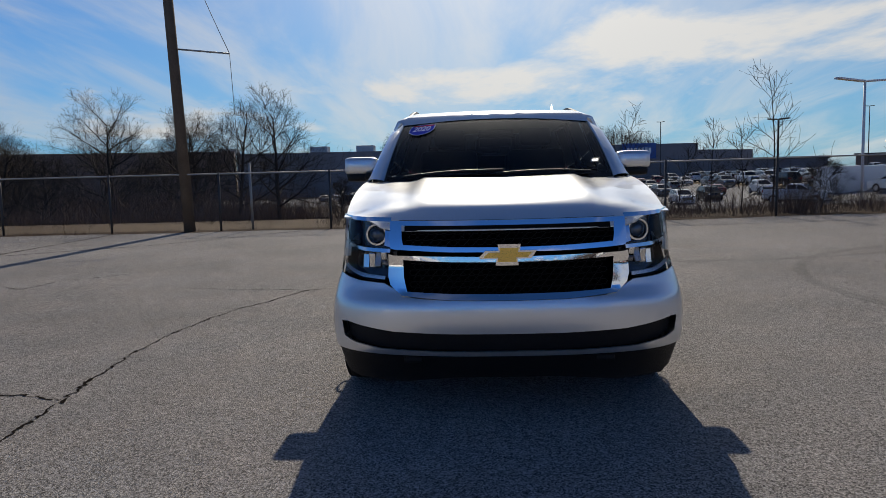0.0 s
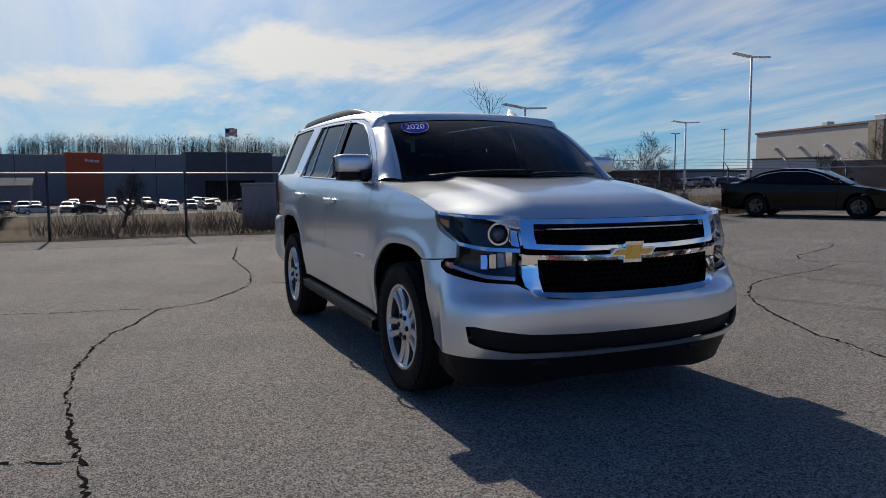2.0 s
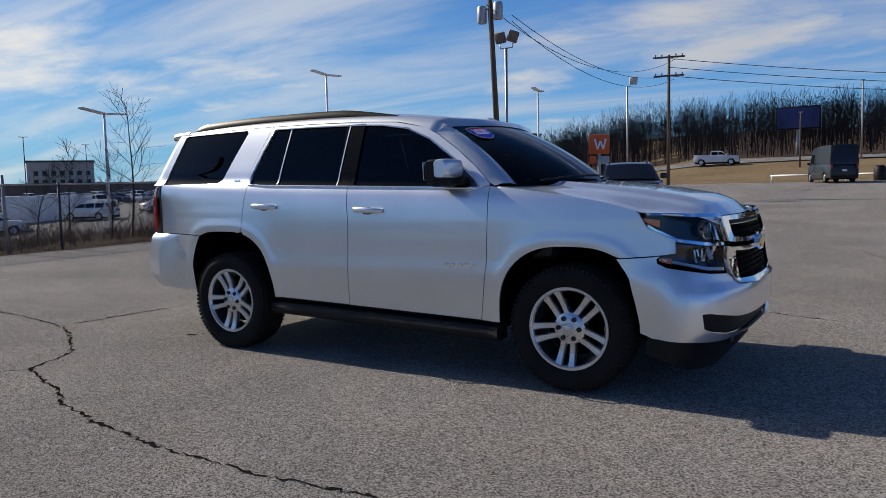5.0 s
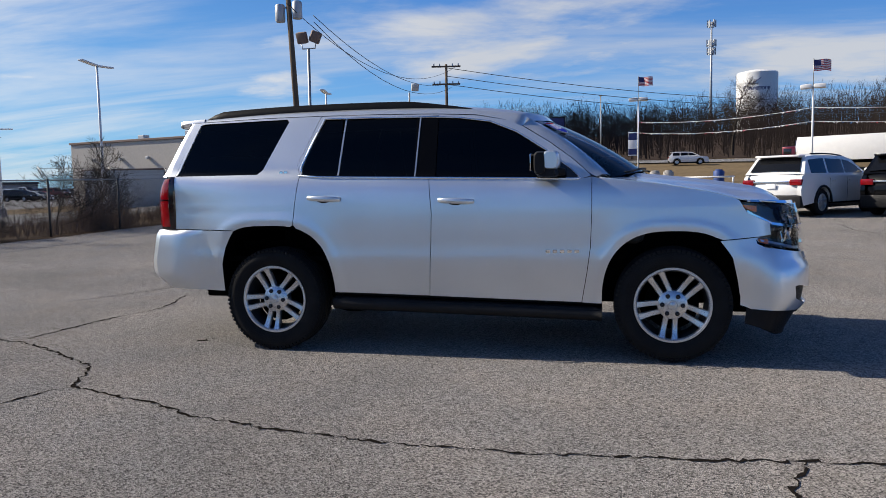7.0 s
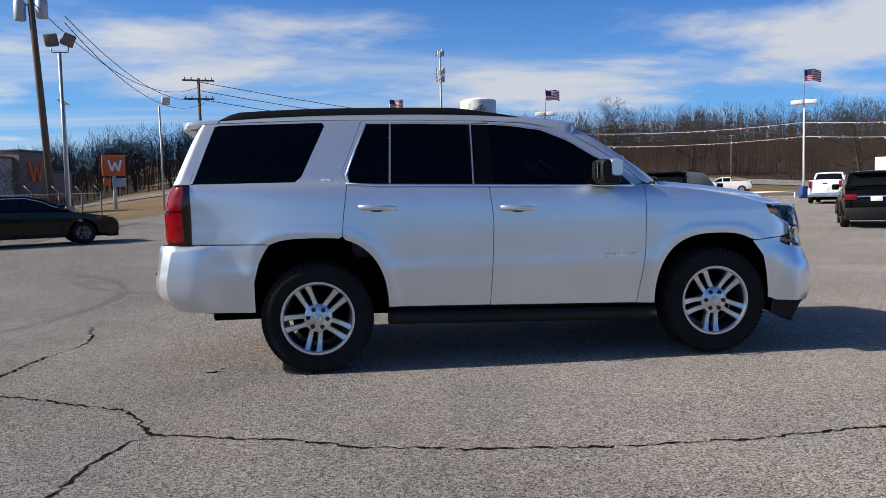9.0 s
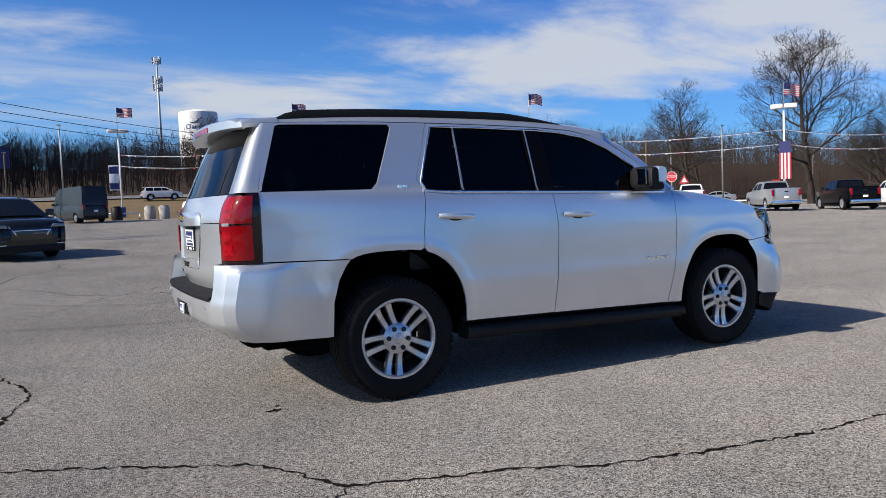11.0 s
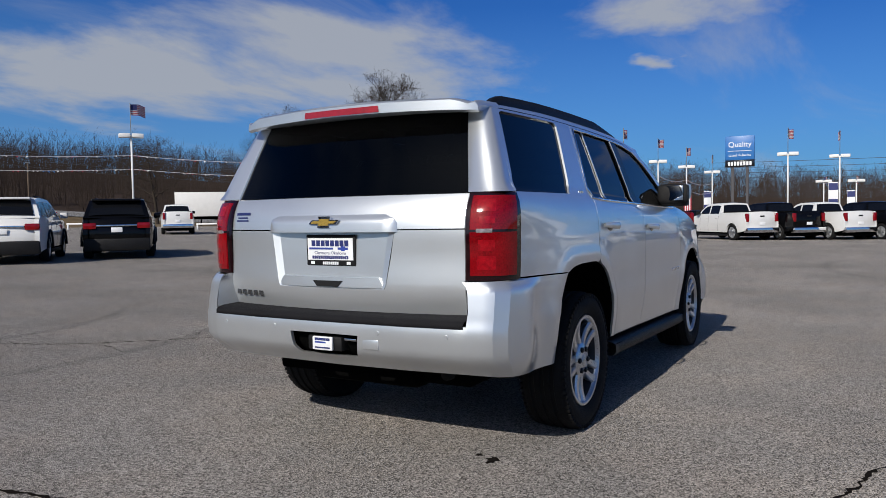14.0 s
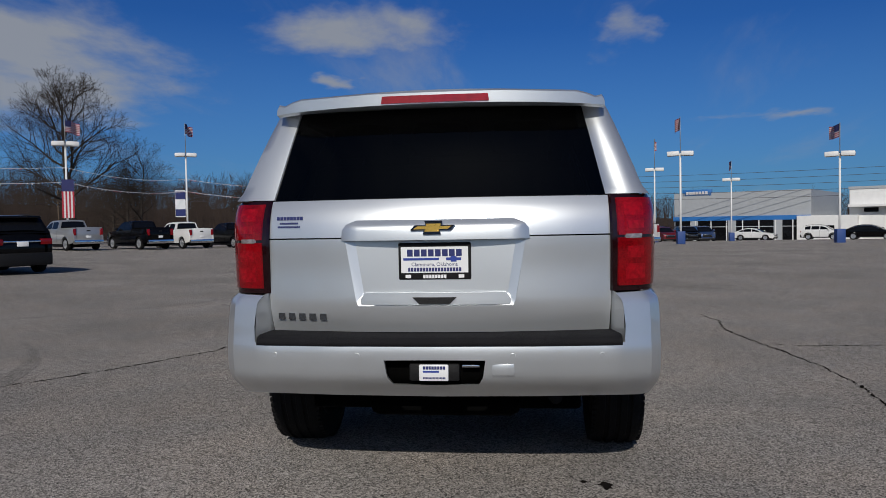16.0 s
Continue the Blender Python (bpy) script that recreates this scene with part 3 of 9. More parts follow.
# doors
bseam = [(-0.228, 1.30), (-0.205, 1.05), (-0.215, 0.80), (-0.238, 0.44)]
fdoor = [(x - G, z) for x, z in fseam] + [(0.862 - G, 0.407), (-0.238 + G, 0.438)] + [(x + G, z) for x, z in bseam[::-1]] + [(0.3, belt(0.3)), (0.85, belt(0.85))]
frame_f = [(-0.228 + G, 1.298)] + [(x, z - 0.006) for x, z in cut(DOORTOP, -0.228 + G, 0.925)] + [(0.925, 1.29), (0.85, belt(0.85))] + [(0.838, 1.285)] + cut(WINTOP, -0.205, 0.835)[::-1] + [(-0.205, 1.298)]
d1, d2 = pair("front_door", side([fdoor, frame_f]), SILVER, suv)
rseam = [(-1.240, 1.33), (-1.272, 1.10), (-1.283, 0.968)]
rarch = [p for p in ARCH_R if p[0] > -1.283]
rdoor = [(x + G, z) for x, z in rseam] + [(x + 0.0, z) for x, z in rarch] + [(-0.971, 0.458), (-0.238 - G, 0.440)] + [(x - G, z) for x, z in bseam[::-1]] + [(-0.7, belt(-0.7))]
frame_r = [(-1.24 + G, 1.33), (-1.272, 1.42), (-1.19, 1.62), (-1.12, 1.792)] + [(x, z - 0.006) for x, z in cut(DOORTOP, -1.10, -0.228 - G)] + [(-0.228 - G, 1.298), (-0.262, 1.30)]
frame_r += [(-0.262, 1.755)] + [(x, z) for x, z in cut(WINTOP, -1.085, -0.28)][::-1] + [(-1.16, 1.60), (-1.235, 1.40), (-1.225, 1.335)]
e1, e2 = pair("rear_door", side([rdoor, frame_r]), SILVER, suv)

# rear quarter with the window opening
qlow = [(-2.315, 1.356), (-2.320, 0.945), (-1.815, 0.932)] + [p for p in ARCH_R if -1.79 < p[0] < -1.283] + [(x - G, z) for x, z in rseam[::-1]] + [(-1.40, 1.352), (-1.60, 1.355)]
qup = [(-2.315, 1.356), (-2.295, 1.365), (-2.155, 1.762), (-2.12, 1.772), (-1.405, 1.782), (-1.385, 1.76), (-1.555, 1.392), (-1.60, 1.355), (-1.40, 1.352), (-1.240 - G, 1.33),
       (-1.272 - G, 1.42), (-1.19 - G, 1.62), (-1.12 - G, 1.797)] + [(x, z - 0.005) for x, z in cut(DOORTOP, -2.205, -1.14)][::-1] + [(-2.20, 1.76)]
pair("quarter_panel", side([qlow, qup]), SILVER, suv)

# side glass
GL = -0.012
qglass = [(-2.30, 1.36), (-2.15, 1.77), (-1.39, 1.79), (-1.375, 1.77), (-1.55, 1.385), (-1.60, 1.35)]
pair("quarter_window", side([qglass], GL, 0.004), TINT, suv, "dark privacy glass")
rglass = [(-0.925, 1.33), (-0.925, 1.775), (-0.35, 1.77), (-0.34, 1.30)]
rvent = [(-1.245, 1.33), (-1.24, 1.41), (-1.165, 1.61), (-1.085, 1.782), (-0.945, 1.78), (-0.935, 1.33)]
fglass = [(-0.20, 1.29)] + [(x, z + 0.01) for x, z in cut(WINTOP, -0.20, 0.845)] + [(0.855, 1.27)]
for door, p, nm in ((d1, fglass, "window"), (e1, rglass, "window"), (e1, rvent, "vent_window")):
    bm = side([p], GL, 0.004)
    mm = mirrored(bm)
    part(nm, bm, TINT, door, "dark privacy glass")
    part(nm, mm, TINT, d2 if door is d1 else e2, "dark privacy glass")
pillar = [(-0.345, 1.30), (-0.355, 1.765), (-0.19, 1.765), (-0.185, 1.295)]
pair("door_pillar_cover", side([pillar], 0.002, 0.01), PILLARBLACK, suv, "black pillar cover")
vbar = lambda x0, z0, x1, z1, w: [(x0 - w, z0), (x1 - w, z1), (x1 + w, z1), (x0 + w, z0)]
pair("window_bar", side([vbar(-0.938, 1.335, -0.915, 1.768, 0.006)], -0.002, 0.008), ALLOY, suv)
pair("window_bar", side([vbar(-0.338, 1.30, -0.325, 1.765, 0.005)], 0.005, 0.008), ALLOY, suv)
# bright strip round the glass
strip = [(-1.247, 1.338), (-1.10, belt(-1.1) + 0.004)] + [(x / 20, belt(x / 20) + 0.002) for x in range(-21, 18)]
bm = tubed([Vector(on_side(x, z, 0.0)) for x, z in strip], 0.0095, 6)
pair("belt_moulding", bm, CHROME, suv, "bright metal belt strip")
strip = [(-1.225, 1.34), (-1.243, 1.40), (-1.165, 1.60), (-1.09, 1.772)] + [(x, z) for x, z in cut(WINTOP, -1.06, 0.845)] + [(0.858, 1.275)]
bm = tubed([Vector(on_side(x, z, 0.0)) for x, z in strip], 0.007, 6)
pair("window_moulding", bm, CHROME, suv)

# roof: rails over the doors, the top and the windscreen surround
ROOFZ = [(-2.36, 1.812), (-2.2, 1.838), (-1.6, 1.868), (-0.9, 1.874), (-0.3, 1.862), (0.1, 1.835), (0.35, 1.80), (0.56, 1.752), (0.64, 1.725)]
rows = []
for i in range(45):
    x = -2.25 + i * (0.46 + 2.25) / 44
    zd = line(DOORTOP, x)
    ye = flank(x, zd) - 0.002
    zr = curve(ROOFZ, x)
    lift = min(1.0, max(0.0, zr - zd) / 0.07)
    row = []
    prof = [(0, ye, zd), (1, ye - 0.012, zd + 0.022 * lift), (2, ye - 0.045, zr - 0.036), (3, ye - 0.085, zr - 0.022), (4, ye - 0.10, zr - 0.024), (5, ye - 0.13, zr - 0.012), (6, 0.36, zr - 0.004), (7, 0.18, zr), (8, 0.0, zr + 0.001)]
    sx = lambda y: x + 0.10 * smooth01(0.1, 0.46, x) * (1 - (y / 0.7) ** 2) - 0.06 * smooth01(-2.1, -2.33, x) * (1 - (y / 0.7) ** 2)
    row = [(sx(y), -y, z) for _, y, z in prof] + [(sx(y), y, z) for _, y, z in prof[-2::-1]]
    rows.append(row)
HEAD_ROW = rows[-1]
ROOF_ROWS = rows
# windscreen pillars
def screen(u, v, off=0.0):
    """Windscreen: u from -1 to 1 across, v from 0 at the cowl to 1 at the roof."""
    yb, yt = 0.812, 0.705
    y = u * (yb + (yt - yb) * v)
    xb, zb = 1.36 - 0.30 * u * u, 1.282 + 0.012 * (1 - u * u)
    xt, zt = 0.575 - 0.105 * u * u, 1.748 - 0.032 * u * u
    bulge = 0.028 * 4 * v * (1 - v)
    return (xb + (xt - xb) * v + bulge * 0.55 + off * 0.5, y, zb + (zt - zb) * v + bulge + off * 0.85)
rows = []
for i in range(25):
    v = i / 24
    w = Vector(screen(-1, v))
    k = 0.445 + (0.955 - 0.445) * (1 - v)
    zd = line(DOORTOP, k)
    d = Vector(on_side(k, zd))
    if v < 0.03:
        d = Vector((0.965, -flank(0.965, 1.285), 1.285))
    kb = min(1.0, (1 - v) / 0.2)
    m1 = d.lerp(w, 0.35) + Vector((0.008, -0.014, 0.016)) * kb
    m2 = d.lerp(w, 0.7) + Vector((0.010, -0.008, 0.016)) * kb
    rows.append([d, m1, m2, w + Vector((0, 0, 0.008)), w + Vector((-0.01, 0.02, -0.012))])
pair("windscreen_pillar", loft(rows), SILVER, suv, angle=60)
ROOF_ROWS.append([screen(max(-1, min(1, p[1] / 0.715)), 0.985, 0.008) for p in HEAD_ROW])
ROOF_ROWS.append([screen(max(-1, min(1, p[1] / 0.715)), 0.955, 0.002) for p in HEAD_ROW])
part("roof", loft(ROOF_ROWS), SILVER, suv, angle=50)
rows = [[screen(u / 12, v / 12, -0.004) for u in range(-12, 13)] for v in range(0, 13)]
part("windscreen", face_out(loft(rows), Vector((-1, 0, -1))), CLEAR, suv, "lightly tinted windscreen glass")
bm = bmesh.new()
for v0, v1, u0, u1 in ((0.0, 0.07, -1, 1), (0.93, 1.0, -1, 1), (0.0, 1.0, -1, -0.955), (0.0, 1.0, 0.955, 1)):
    loft([[screen(u0 + (u1 - u0) * i / 12, v0 + (v1 - v0) * j / 8, -0.010) for i in range(13)] for j in range(9)], bm)
part("windscreen_border", bm, GLOSSBLACK, suv)
bm = boxed(0.63, 0.70, -0.13, 0.13, 1.585, 1.645, bevel=0.015)
part("sensor_housing", bm, BLACK, suv)

# bonnet
HOODZ = [(1.02, 1.318), (1.20, 1.306), (1.43, 1.284), (1.74, 1.247), (1.95, 1.214), (2.10, 1.188), (2.18, 1.168), (2.225, 1.148), (2.285, 1.100), (2.345, 1.05)]
def front_x(y):
    return 2.375 - 0.165 * (abs(y) / 0.9) ** 2.1
rows = []
NY = 17
for i in range(33):
    s = i / 32
    row = []
    for j in range(-NY, NY + 1):
        q = j / NY
        xb = 1.375 - 0.33 * abs(q) ** 2.0 - 0.045
        xe = 1.93
        aq = abs(q)
        xf = front_x(q * 0.88)
        x = xb + (xf - xb) * s
        # the edge follows the wings
        xs = 0.985 + (2.13 - 0.985) * s
        x = x + (xs - x) * smooth01(0.75, 1.0, aq)
        ze = line(HOODEDGE, x) if x < 1.92 else 1.112 - 0.09 * (x - 1.92)
        ye = flank(min(x, 1.92), ze) - 0.004 - 0.10 * max(0, x - 1.92)
        y = q * ye
        zc = curve(HOODZ, x + 0.10 * aq * aq * s)
        side_drop = smooth01(0.58, 1.0, aq)
        dome = 0.030 * (1 - smooth01(0.54, 0.62, aq)) * (1 - smooth01(2.05, 2.3, x + 0.1 * aq * aq))
        z = zc - 0.026 + dome + (ze - (zc - 0.026)) * side_drop ** 1.4
        row.append((x, y, z))
    rows.append(row)
bm = loft(rows)
flange(bm, (0, 0, -1), 0.006)
bonnet = part("bonnet", bm, SILVER, suv, angle=45)
bm = bmesh.new()
for sgn in (-1, 1):
    loft([[(1.02 + 0.33 * (1 - (j / 10) ** 2) + 0.03 + 0.06 * k, sgn * 0.78 * j / 10, 1.262 + 0.012 * (1 - k)) for j in range(11)] for k in range(-1, 3)], bm)
bmesh.ops.remove_doubles(bm, verts=bm.verts, dist=1e-4)
part("cowl", bm, BLACK, suv)

# ---- front: a plan curve that wraps the corners ----
FX = [(0.20, 2.30), (0.34, 2.385), (0.38, 2.43), (0.48, 2.455), (0.60, 2.462), (0.655, 2.45), (0.70, 2.415), (0.90, 2.395), (1.07, 2.352), (1.12, 2.33)]
FW = [(0.20, 0.965), (0.36, 0.998), (0.55, 1.010), (0.70, 0.994), (0.86, 0.950), (1.11, 0.900), (1.2, 0.88)]
FN = 3.0


NOSE_ROOT = [(0.45, 1.932), (0.57, 1.912), (0.73, 1.876), (0.84, 1.795), (0.90, 1.90)]


def nose(a, z, off=0.0):
    """The front of the car: a in degrees from the middle (0) to its right flank (-90)."""
    t = radians(a)
    xa = line(NOSE_ROOT, z)
    w, xm = curve(FW, z) + off, curve(FX, z) + off
    x, y = xa + (xm - xa) * abs(math.cos(t)) ** (2 / FN), w * abs(math.sin(t)) ** (2 / FN)
    y += (flank(x, z) + off - y) * smooth01(2.14, 1.95, x)
    return (x, math.copysign(y, t), z)


def ay(y, z=0.8):
    return math.degrees(math.copysign(math.asin(min(1, (abs(y) / curve(FW, z)) ** (FN / 2))), y))


def ax(x, z=0.8):
    r = line(NOSE_ROOT, z)
    return -math.degrees(math.acos(min(1, max(0, (x - r) / (curve(FX, z) - r)) ** (FN / 2))))


def front(polys, off=0.0, depth=0.02, da=4.0, dz=0.03):
    return sheet(polys, lambda a, z: nose(a, z, off), da, dz, (-1, 0, 0), depth)


bump = [(0, 0.652), (ay(-0.30), 0.656), (ay(-0.50), 0.670), (ay(-0.58), 0.705), (ay(-0.655), 0.742), (ay(-0.80), 0.752), (ax(2.06), 0.790), (ax(2.02), 0.815), (ax(2.03), 0.855), (-87, 0.842), (-90, 0.835)]
bump += [(-90, 0.40), (ax(2.0, 0.4), 0.375), (ax(2.2, 0.4), 0.368), (ay(-0.7, 0.4), 0.352), (ay(-0.3, 0.4), 0.342), (0, 0.340)]
slot = [(0, 0.374), (ay(-0.3, 0.45), 0.376), (ay(-0.7, 0.45), 0.390), (ay(-0.85, 0.45), 0.418), (ay(-0.905, 0.45), 0.445), (ay(-0.915, 0.45), 0.53), (ay(-0.88, 0.45), 0.532), (ay(-0.62, 0.45), 0.490), (ay(-0.3, 0.45), 0.478), (0, 0.476)]
bm = front([bump + slot])
c = mirrored(bm)
me = bpy.data.meshes.new("t")
c.to_mesh(me)
c.free()
bm.from_mesh(me)
bmesh.ops.remove_doubles(bm, verts=bm.verts, dist=1e-4)
bumper = part("front_bumper", bm, SILVER, suv, "silver painted bumper with black lower slot")
both = lambda half: half + [(-a, z) for a, z in half[::-1] if abs(a) > 1e-6]
part("lower_grille", front([both(slot)], -0.035, 0.0), BLACK, bumper, "black plastic lower grille")
dam = [(0, 0.335), (ay(-0.5, 0.3), 0.338), (ax(2.2, 0.3), 0.362), (ax(2.0, 0.3), 0.372), (-88, 0.385), (-88, 0.27), (ay(-0.88, 0.3), 0.19), (ay(-0.6, 0.3), 0.175), (ay(-0.3, 0.3), 0.20), (0, 0.20)]
part("air_dam", front([both(dam)], -0.012, 0.03), BLACK, bumper, "black plastic air dam")
for sgn in (-1, 1):
    part("tow_hook_cover", boxed(2.27, 2.35, sgn * 0.52 - 0.05, sgn * 0.52 + 0.05, 0.30, 0.335, bevel=0.01), BLACK, bumper)

# grille
grille = new("grille")
grille.parent = suv
gtop = [(0, 1.046), (ay(-0.30), 1.047), (ay(-0.592), 1.051), (ay(-0.583), 0.985), (ay(-0.572), 0.949), (ay(-0.3), 0.935), (0, 0.930)]
glow = [(0, 0.852), (ay(-0.3), 0.856), (ay(-0.562), 0.869), (ay(-0.545), 0.78), (ay(-0.518), 0.702), (ay(-0.3), 0.690), (0, 0.686)]
outer = [(0, 1.072), (ay(-0.3), 1.073), (ay(-0.66), 1.076), (ay(-0.655), 1.00), (ay(-0.640), 0.93), (ay(-0.648), 0.90), (ay(-0.63), 0.78), (ay(-0.61), 0.735), (ay(-0.545), 0.682), (ay(-0.3), 0.660), (0, 0.656)]
ring1 = [(0, 1.072)] + outer[1:5] + [(ay(-0.62), 0.925), (ay(-0.3), 0.908), (0, 0.905)] + gtop[::-1]
ring2 = [(0, 0.880), (ay(-0.3), 0.885), (ay(-0.62), 0.893)] + outer[5:] + glow[::-1]
for p, nm in ((ring1, "upper_surround"), (ring2, "lower_surround")):
    bm = front([p], 0.012, 0.03, 3.0, 0.02)
    c = mirrored(bm)
    me = bpy.data.meshes.new("t")
    c.to_mesh(me)
    c.free()
    bm.from_mesh(me)
    bmesh.ops.remove_doubles(bm, verts=bm.verts, dist=1e-4)
    part(nm, bm, CHROME, grille, "chrome grille surround")
part("grille_backing", front([both(outer)], -0.05, 0.0), DARK, grille)
hexm = bmesh.new()
for k in range(6):
    a0, a1 = radians(60 * k), radians(60 * k + 60)
    p = [(0.0, r * math.cos(a) * 1.35, r * math.sin(a)) for r, a in ((0.0185, a0), (0.0185, a1), (0.0145, a1), (0.0145, a0))]
    f = [hexm.verts.new(q) for q in p]
    b = [hexm.verts.new((q[0] - 0.012, q[1], q[2])) for q in p]
    hexm.faces.new(f)
    hexm.faces.new((f[3], f[2], b[2], b[3]))
    hexm.faces.new((f[1], f[0], b[0], b[1]))
hexme = bpy.data.meshes.new("mesh_cell")
hexm.to_mesh(hexme)
hexm.free()
hexme.materials.append(GLOSSBLACK)
net = bmesh.new()
for r in range(11):
    z = 0.702 + r * 0.0315
    if 0.868 < z < 0.94:
        continue
    half = 0.57 if z > 0.9 else 0.525
    for cidx in range(-11, 12):
        y = (cidx + 0.5 * (r % 2)) * 0.049
        if abs(y) > half:
            continue
        p = nose(ay(y, z), z, -0.018)
        t = bmesh.new()
        t.from_mesh(hexme)
        slope = -0.33 * y
        bmesh.ops.transform(t, matrix=pose(p[0], p[1], p[2], 0, 0, math.degrees(math.atan(slope * 0.6))), verts=t.verts)
        tm = bpy.data.meshes.new("t")
        t.to_mesh(tm)
        t.free()
        net.from_mesh(tm)
        bpy.data.meshes.remove(tm)
tagged(part("grille_mesh", net, GRILLENET, grille, "gloss black honeycomb mesh", smooth=False), kind="stuff")
# added black strip, covers the bright reflections on the top mesh row
part("glint_cover", front([both([(0, 1.049), (ay(-0.3), 1.050), (ay(-0.59), 1.053), (ay(-0.588), 1.020), (ay(-0.3), 1.016), (0, 1.015)])], -0.010, 0.0), GRILLENET, grille, "added black strip hiding glints above the mesh")
# emblem: a plain gold shape with a bright rim
def emblem(name, parent, m, w, h, d):
    s = 0.30
    out = [(-1, -0.15), (-0.80, 0.38), (-0.33, 0.38), (-0.36, 1), (0.44, 1), (0.41, 0.38), (1.0, 0.38), (0.80, -0.38), (0.33, -0.38), (0.36, -1), (-0.44, -1), (-0.41, -0.38), (-1.0, -0.38)]
    for k, (g, mat, dd, nm) in enumerate(((1.0, CHROME, d, "rim"), (0.84, GOLD, d + 0.004, "face"))):
        bm = bmesh.new()
        gy = 1 - (1 - g) * w / h * 0.8
        f = bm.faces.new([bm.verts.new((x * w / 2 * g, y * h / 2 * gy, 0)) for x, y in out])
        r = bmesh.ops.extrude_face_region(bm, geom=[f])
        for v in r["geom"]:
            if isinstance(v, bmesh.types.BMVert):
                v.co.z += dd
        bmesh.ops.recalc_face_normals(bm, faces=bm.faces)
        ob = part(nm, bm, mat, parent, smooth=False)
        ob.matrix_basis = m
FACE_F = Matrix(((0, 0, 1, 0), (1, 0, 0, 0), (0, 1, 0, 0), (0, 0, 0, 1)))
FACE_R = Matrix(((0, 0, -1, 0), (-1, 0, 0, 0), (0, 1, 0, 0), (0, 0, 0, 1)))
em = new("front_emblem")
em.parent = suv
emblem("front_emblem", em, Matrix.Translation((2.405, 0, 0.893)) @ FACE_F, 0.30, 0.112, 0.03)

# headlamps
for sgn in (-1, 1):
    lamp = new("headlamp")
    lamp.parent = suv
    hl = [(ay(-0.668), 1.066), (ay(-0.80, 1.0), 1.074), (ax(2.1, 1.05), 1.084), (-90, 1.094), (ax(1.95, 1.0), 1.015), (ax(2.08, 0.95), 0.955), (ax(2.10, 0.9), 0.868), (ax(2.035, 0.85), 0.858), (ax(2.04, 0.8), 0.820), (ay(-0.80, 0.76), 0.764), (ay(-0.662), 0.752), (ay(-0.660), 0.90)]
    def put(bm, nm, mat, lab="", **kw):
        if sgn > 0:
            c = mirrored(bm)
            bm.free()
            bm = c
        return part(nm, bm, mat, lamp, lab, **kw)
    put(face_out(front([hl], -0.085, 0.0), Vector((-1, 1, 0))), "housing", LAMPBEZEL, "dark silver lamp housing")
    put(face_out(front([hl], 0.004, 0.0), Vector((-1, 1, 0))), "lens", LENS, "clear lamp lens")
    put(front([[(ay(-0.66), 1.095), (ay(-0.8, 1.0), 1.098), (ax(2.1, 1.05), 1.104), (ax(1.97, 1.05), 1.108), (ax(1.97, 1.05), 1.094), (ax(2.1, 1.05), 1.087), (ay(-0.8, 1.0), 1.077), (ay(-0.66), 1.072)]], 0.008, 0.02), "brow", CHROME, "chrome brow strip")
    bar = [(ay(-0.662), 0.925), (ay(-0.80, 0.93), 0.932), (ax(2.12, 0.95), 0.955), (ax(2.0, 1.0), 1.012), (ax(1.955, 1.03), 1.04), (ax(1.955, 1.03), 1.022), (ax(2.0, 1.0), 0.996), (ax(2.12, 0.95), 0.938), (ay(-0.80, 0.93), 0.913), (ay(-0.662), 0.905)]
    put(front([bar], -0.015, 0.03), "divider", CHROME, "bright divider bar")
    p = Vector(nose(ay(-0.755, 1.0), 0.998, -0.055))
    put(revolve([(0.050, -0.02), (0.060, -0.02), (0.062, 0.0), (0.058, 0.012), (0.050, 0.012), (0.046, 0.0)], 28, True, pose(p.x, p.y, p.z, 0, 0, 78)), "projector_ring", CHROME)
    put(revolve([(0.001, -0.022), (0.02, -0.020), (0.034, -0.010), (0.043, 0.004), (0.046, 0.02), (0.001, 0.03)], 28, False, pose(p.x, p.y, p.z, 0, 0, 78)), "projector", LAMPBALL, "glass projector ball")
    for fc in range(4):
        for fr in range(1):
            yc, zc = -0.708 - 0.037 * fc, 0.868 - 0.006 * fc
            c0 = Vector(nose(ay(yc, 0.86), zc, -0.05))
            bm = boxed(-0.006, 0.006, -0.019, 0.019, -0.040, 0.040, bevel=0.004, m=pose(c0.x, c0.y, c0.z, 0, (14, -22, 6, -9)[(fc + 2 * fr) % 4], -22 - 9 * ((fc * 3 + fr) % 3)))
            put(bm, "reflector_facet", (CHROME, ALLOY, CHROME, CHROME)[fc], smooth=False)
    put(front([[(ay(-0.665), 0.778), (ay(-0.80, 0.78), 0.788), (ax(2.05, 0.82), 0.842), (ax(2.05, 0.82), 0.828), (ay(-0.80, 0.78), 0.770), (ay(-0.665), 0.760)]], -0.012, 0.02), "light_strip", ALLOY, "pale strip along the lamp foot")
    put(front([[(ay(-0.668), 1.058), (ay(-0.69, 1.0), 1.06), (ay(-0.69, 0.93), 0.94), (ay(-0.665), 0.93)]], -0.03, 0.02), "inner_bezel", CHROME, "bright inner bezel")
    put(front([[(ax(2.02, 1.05), 1.064), (ax(1.93, 1.05), 1.074), (ax(1.955, 1.03), 1.048), (ax(2.02, 1.0), 1.022)]], -0.02, 0.01), "side_marker", AMBER, "amber reflector")
    put(front([[(ax(2.10, 0.85), 0.842), (ax(2.045, 0.85), 0.846), (ax(2.055, 0.8), 0.822), (ax(2.10, 0.8), 0.810)]], -0.012, 0.01), "low_marker", AMBER, "amber reflector")

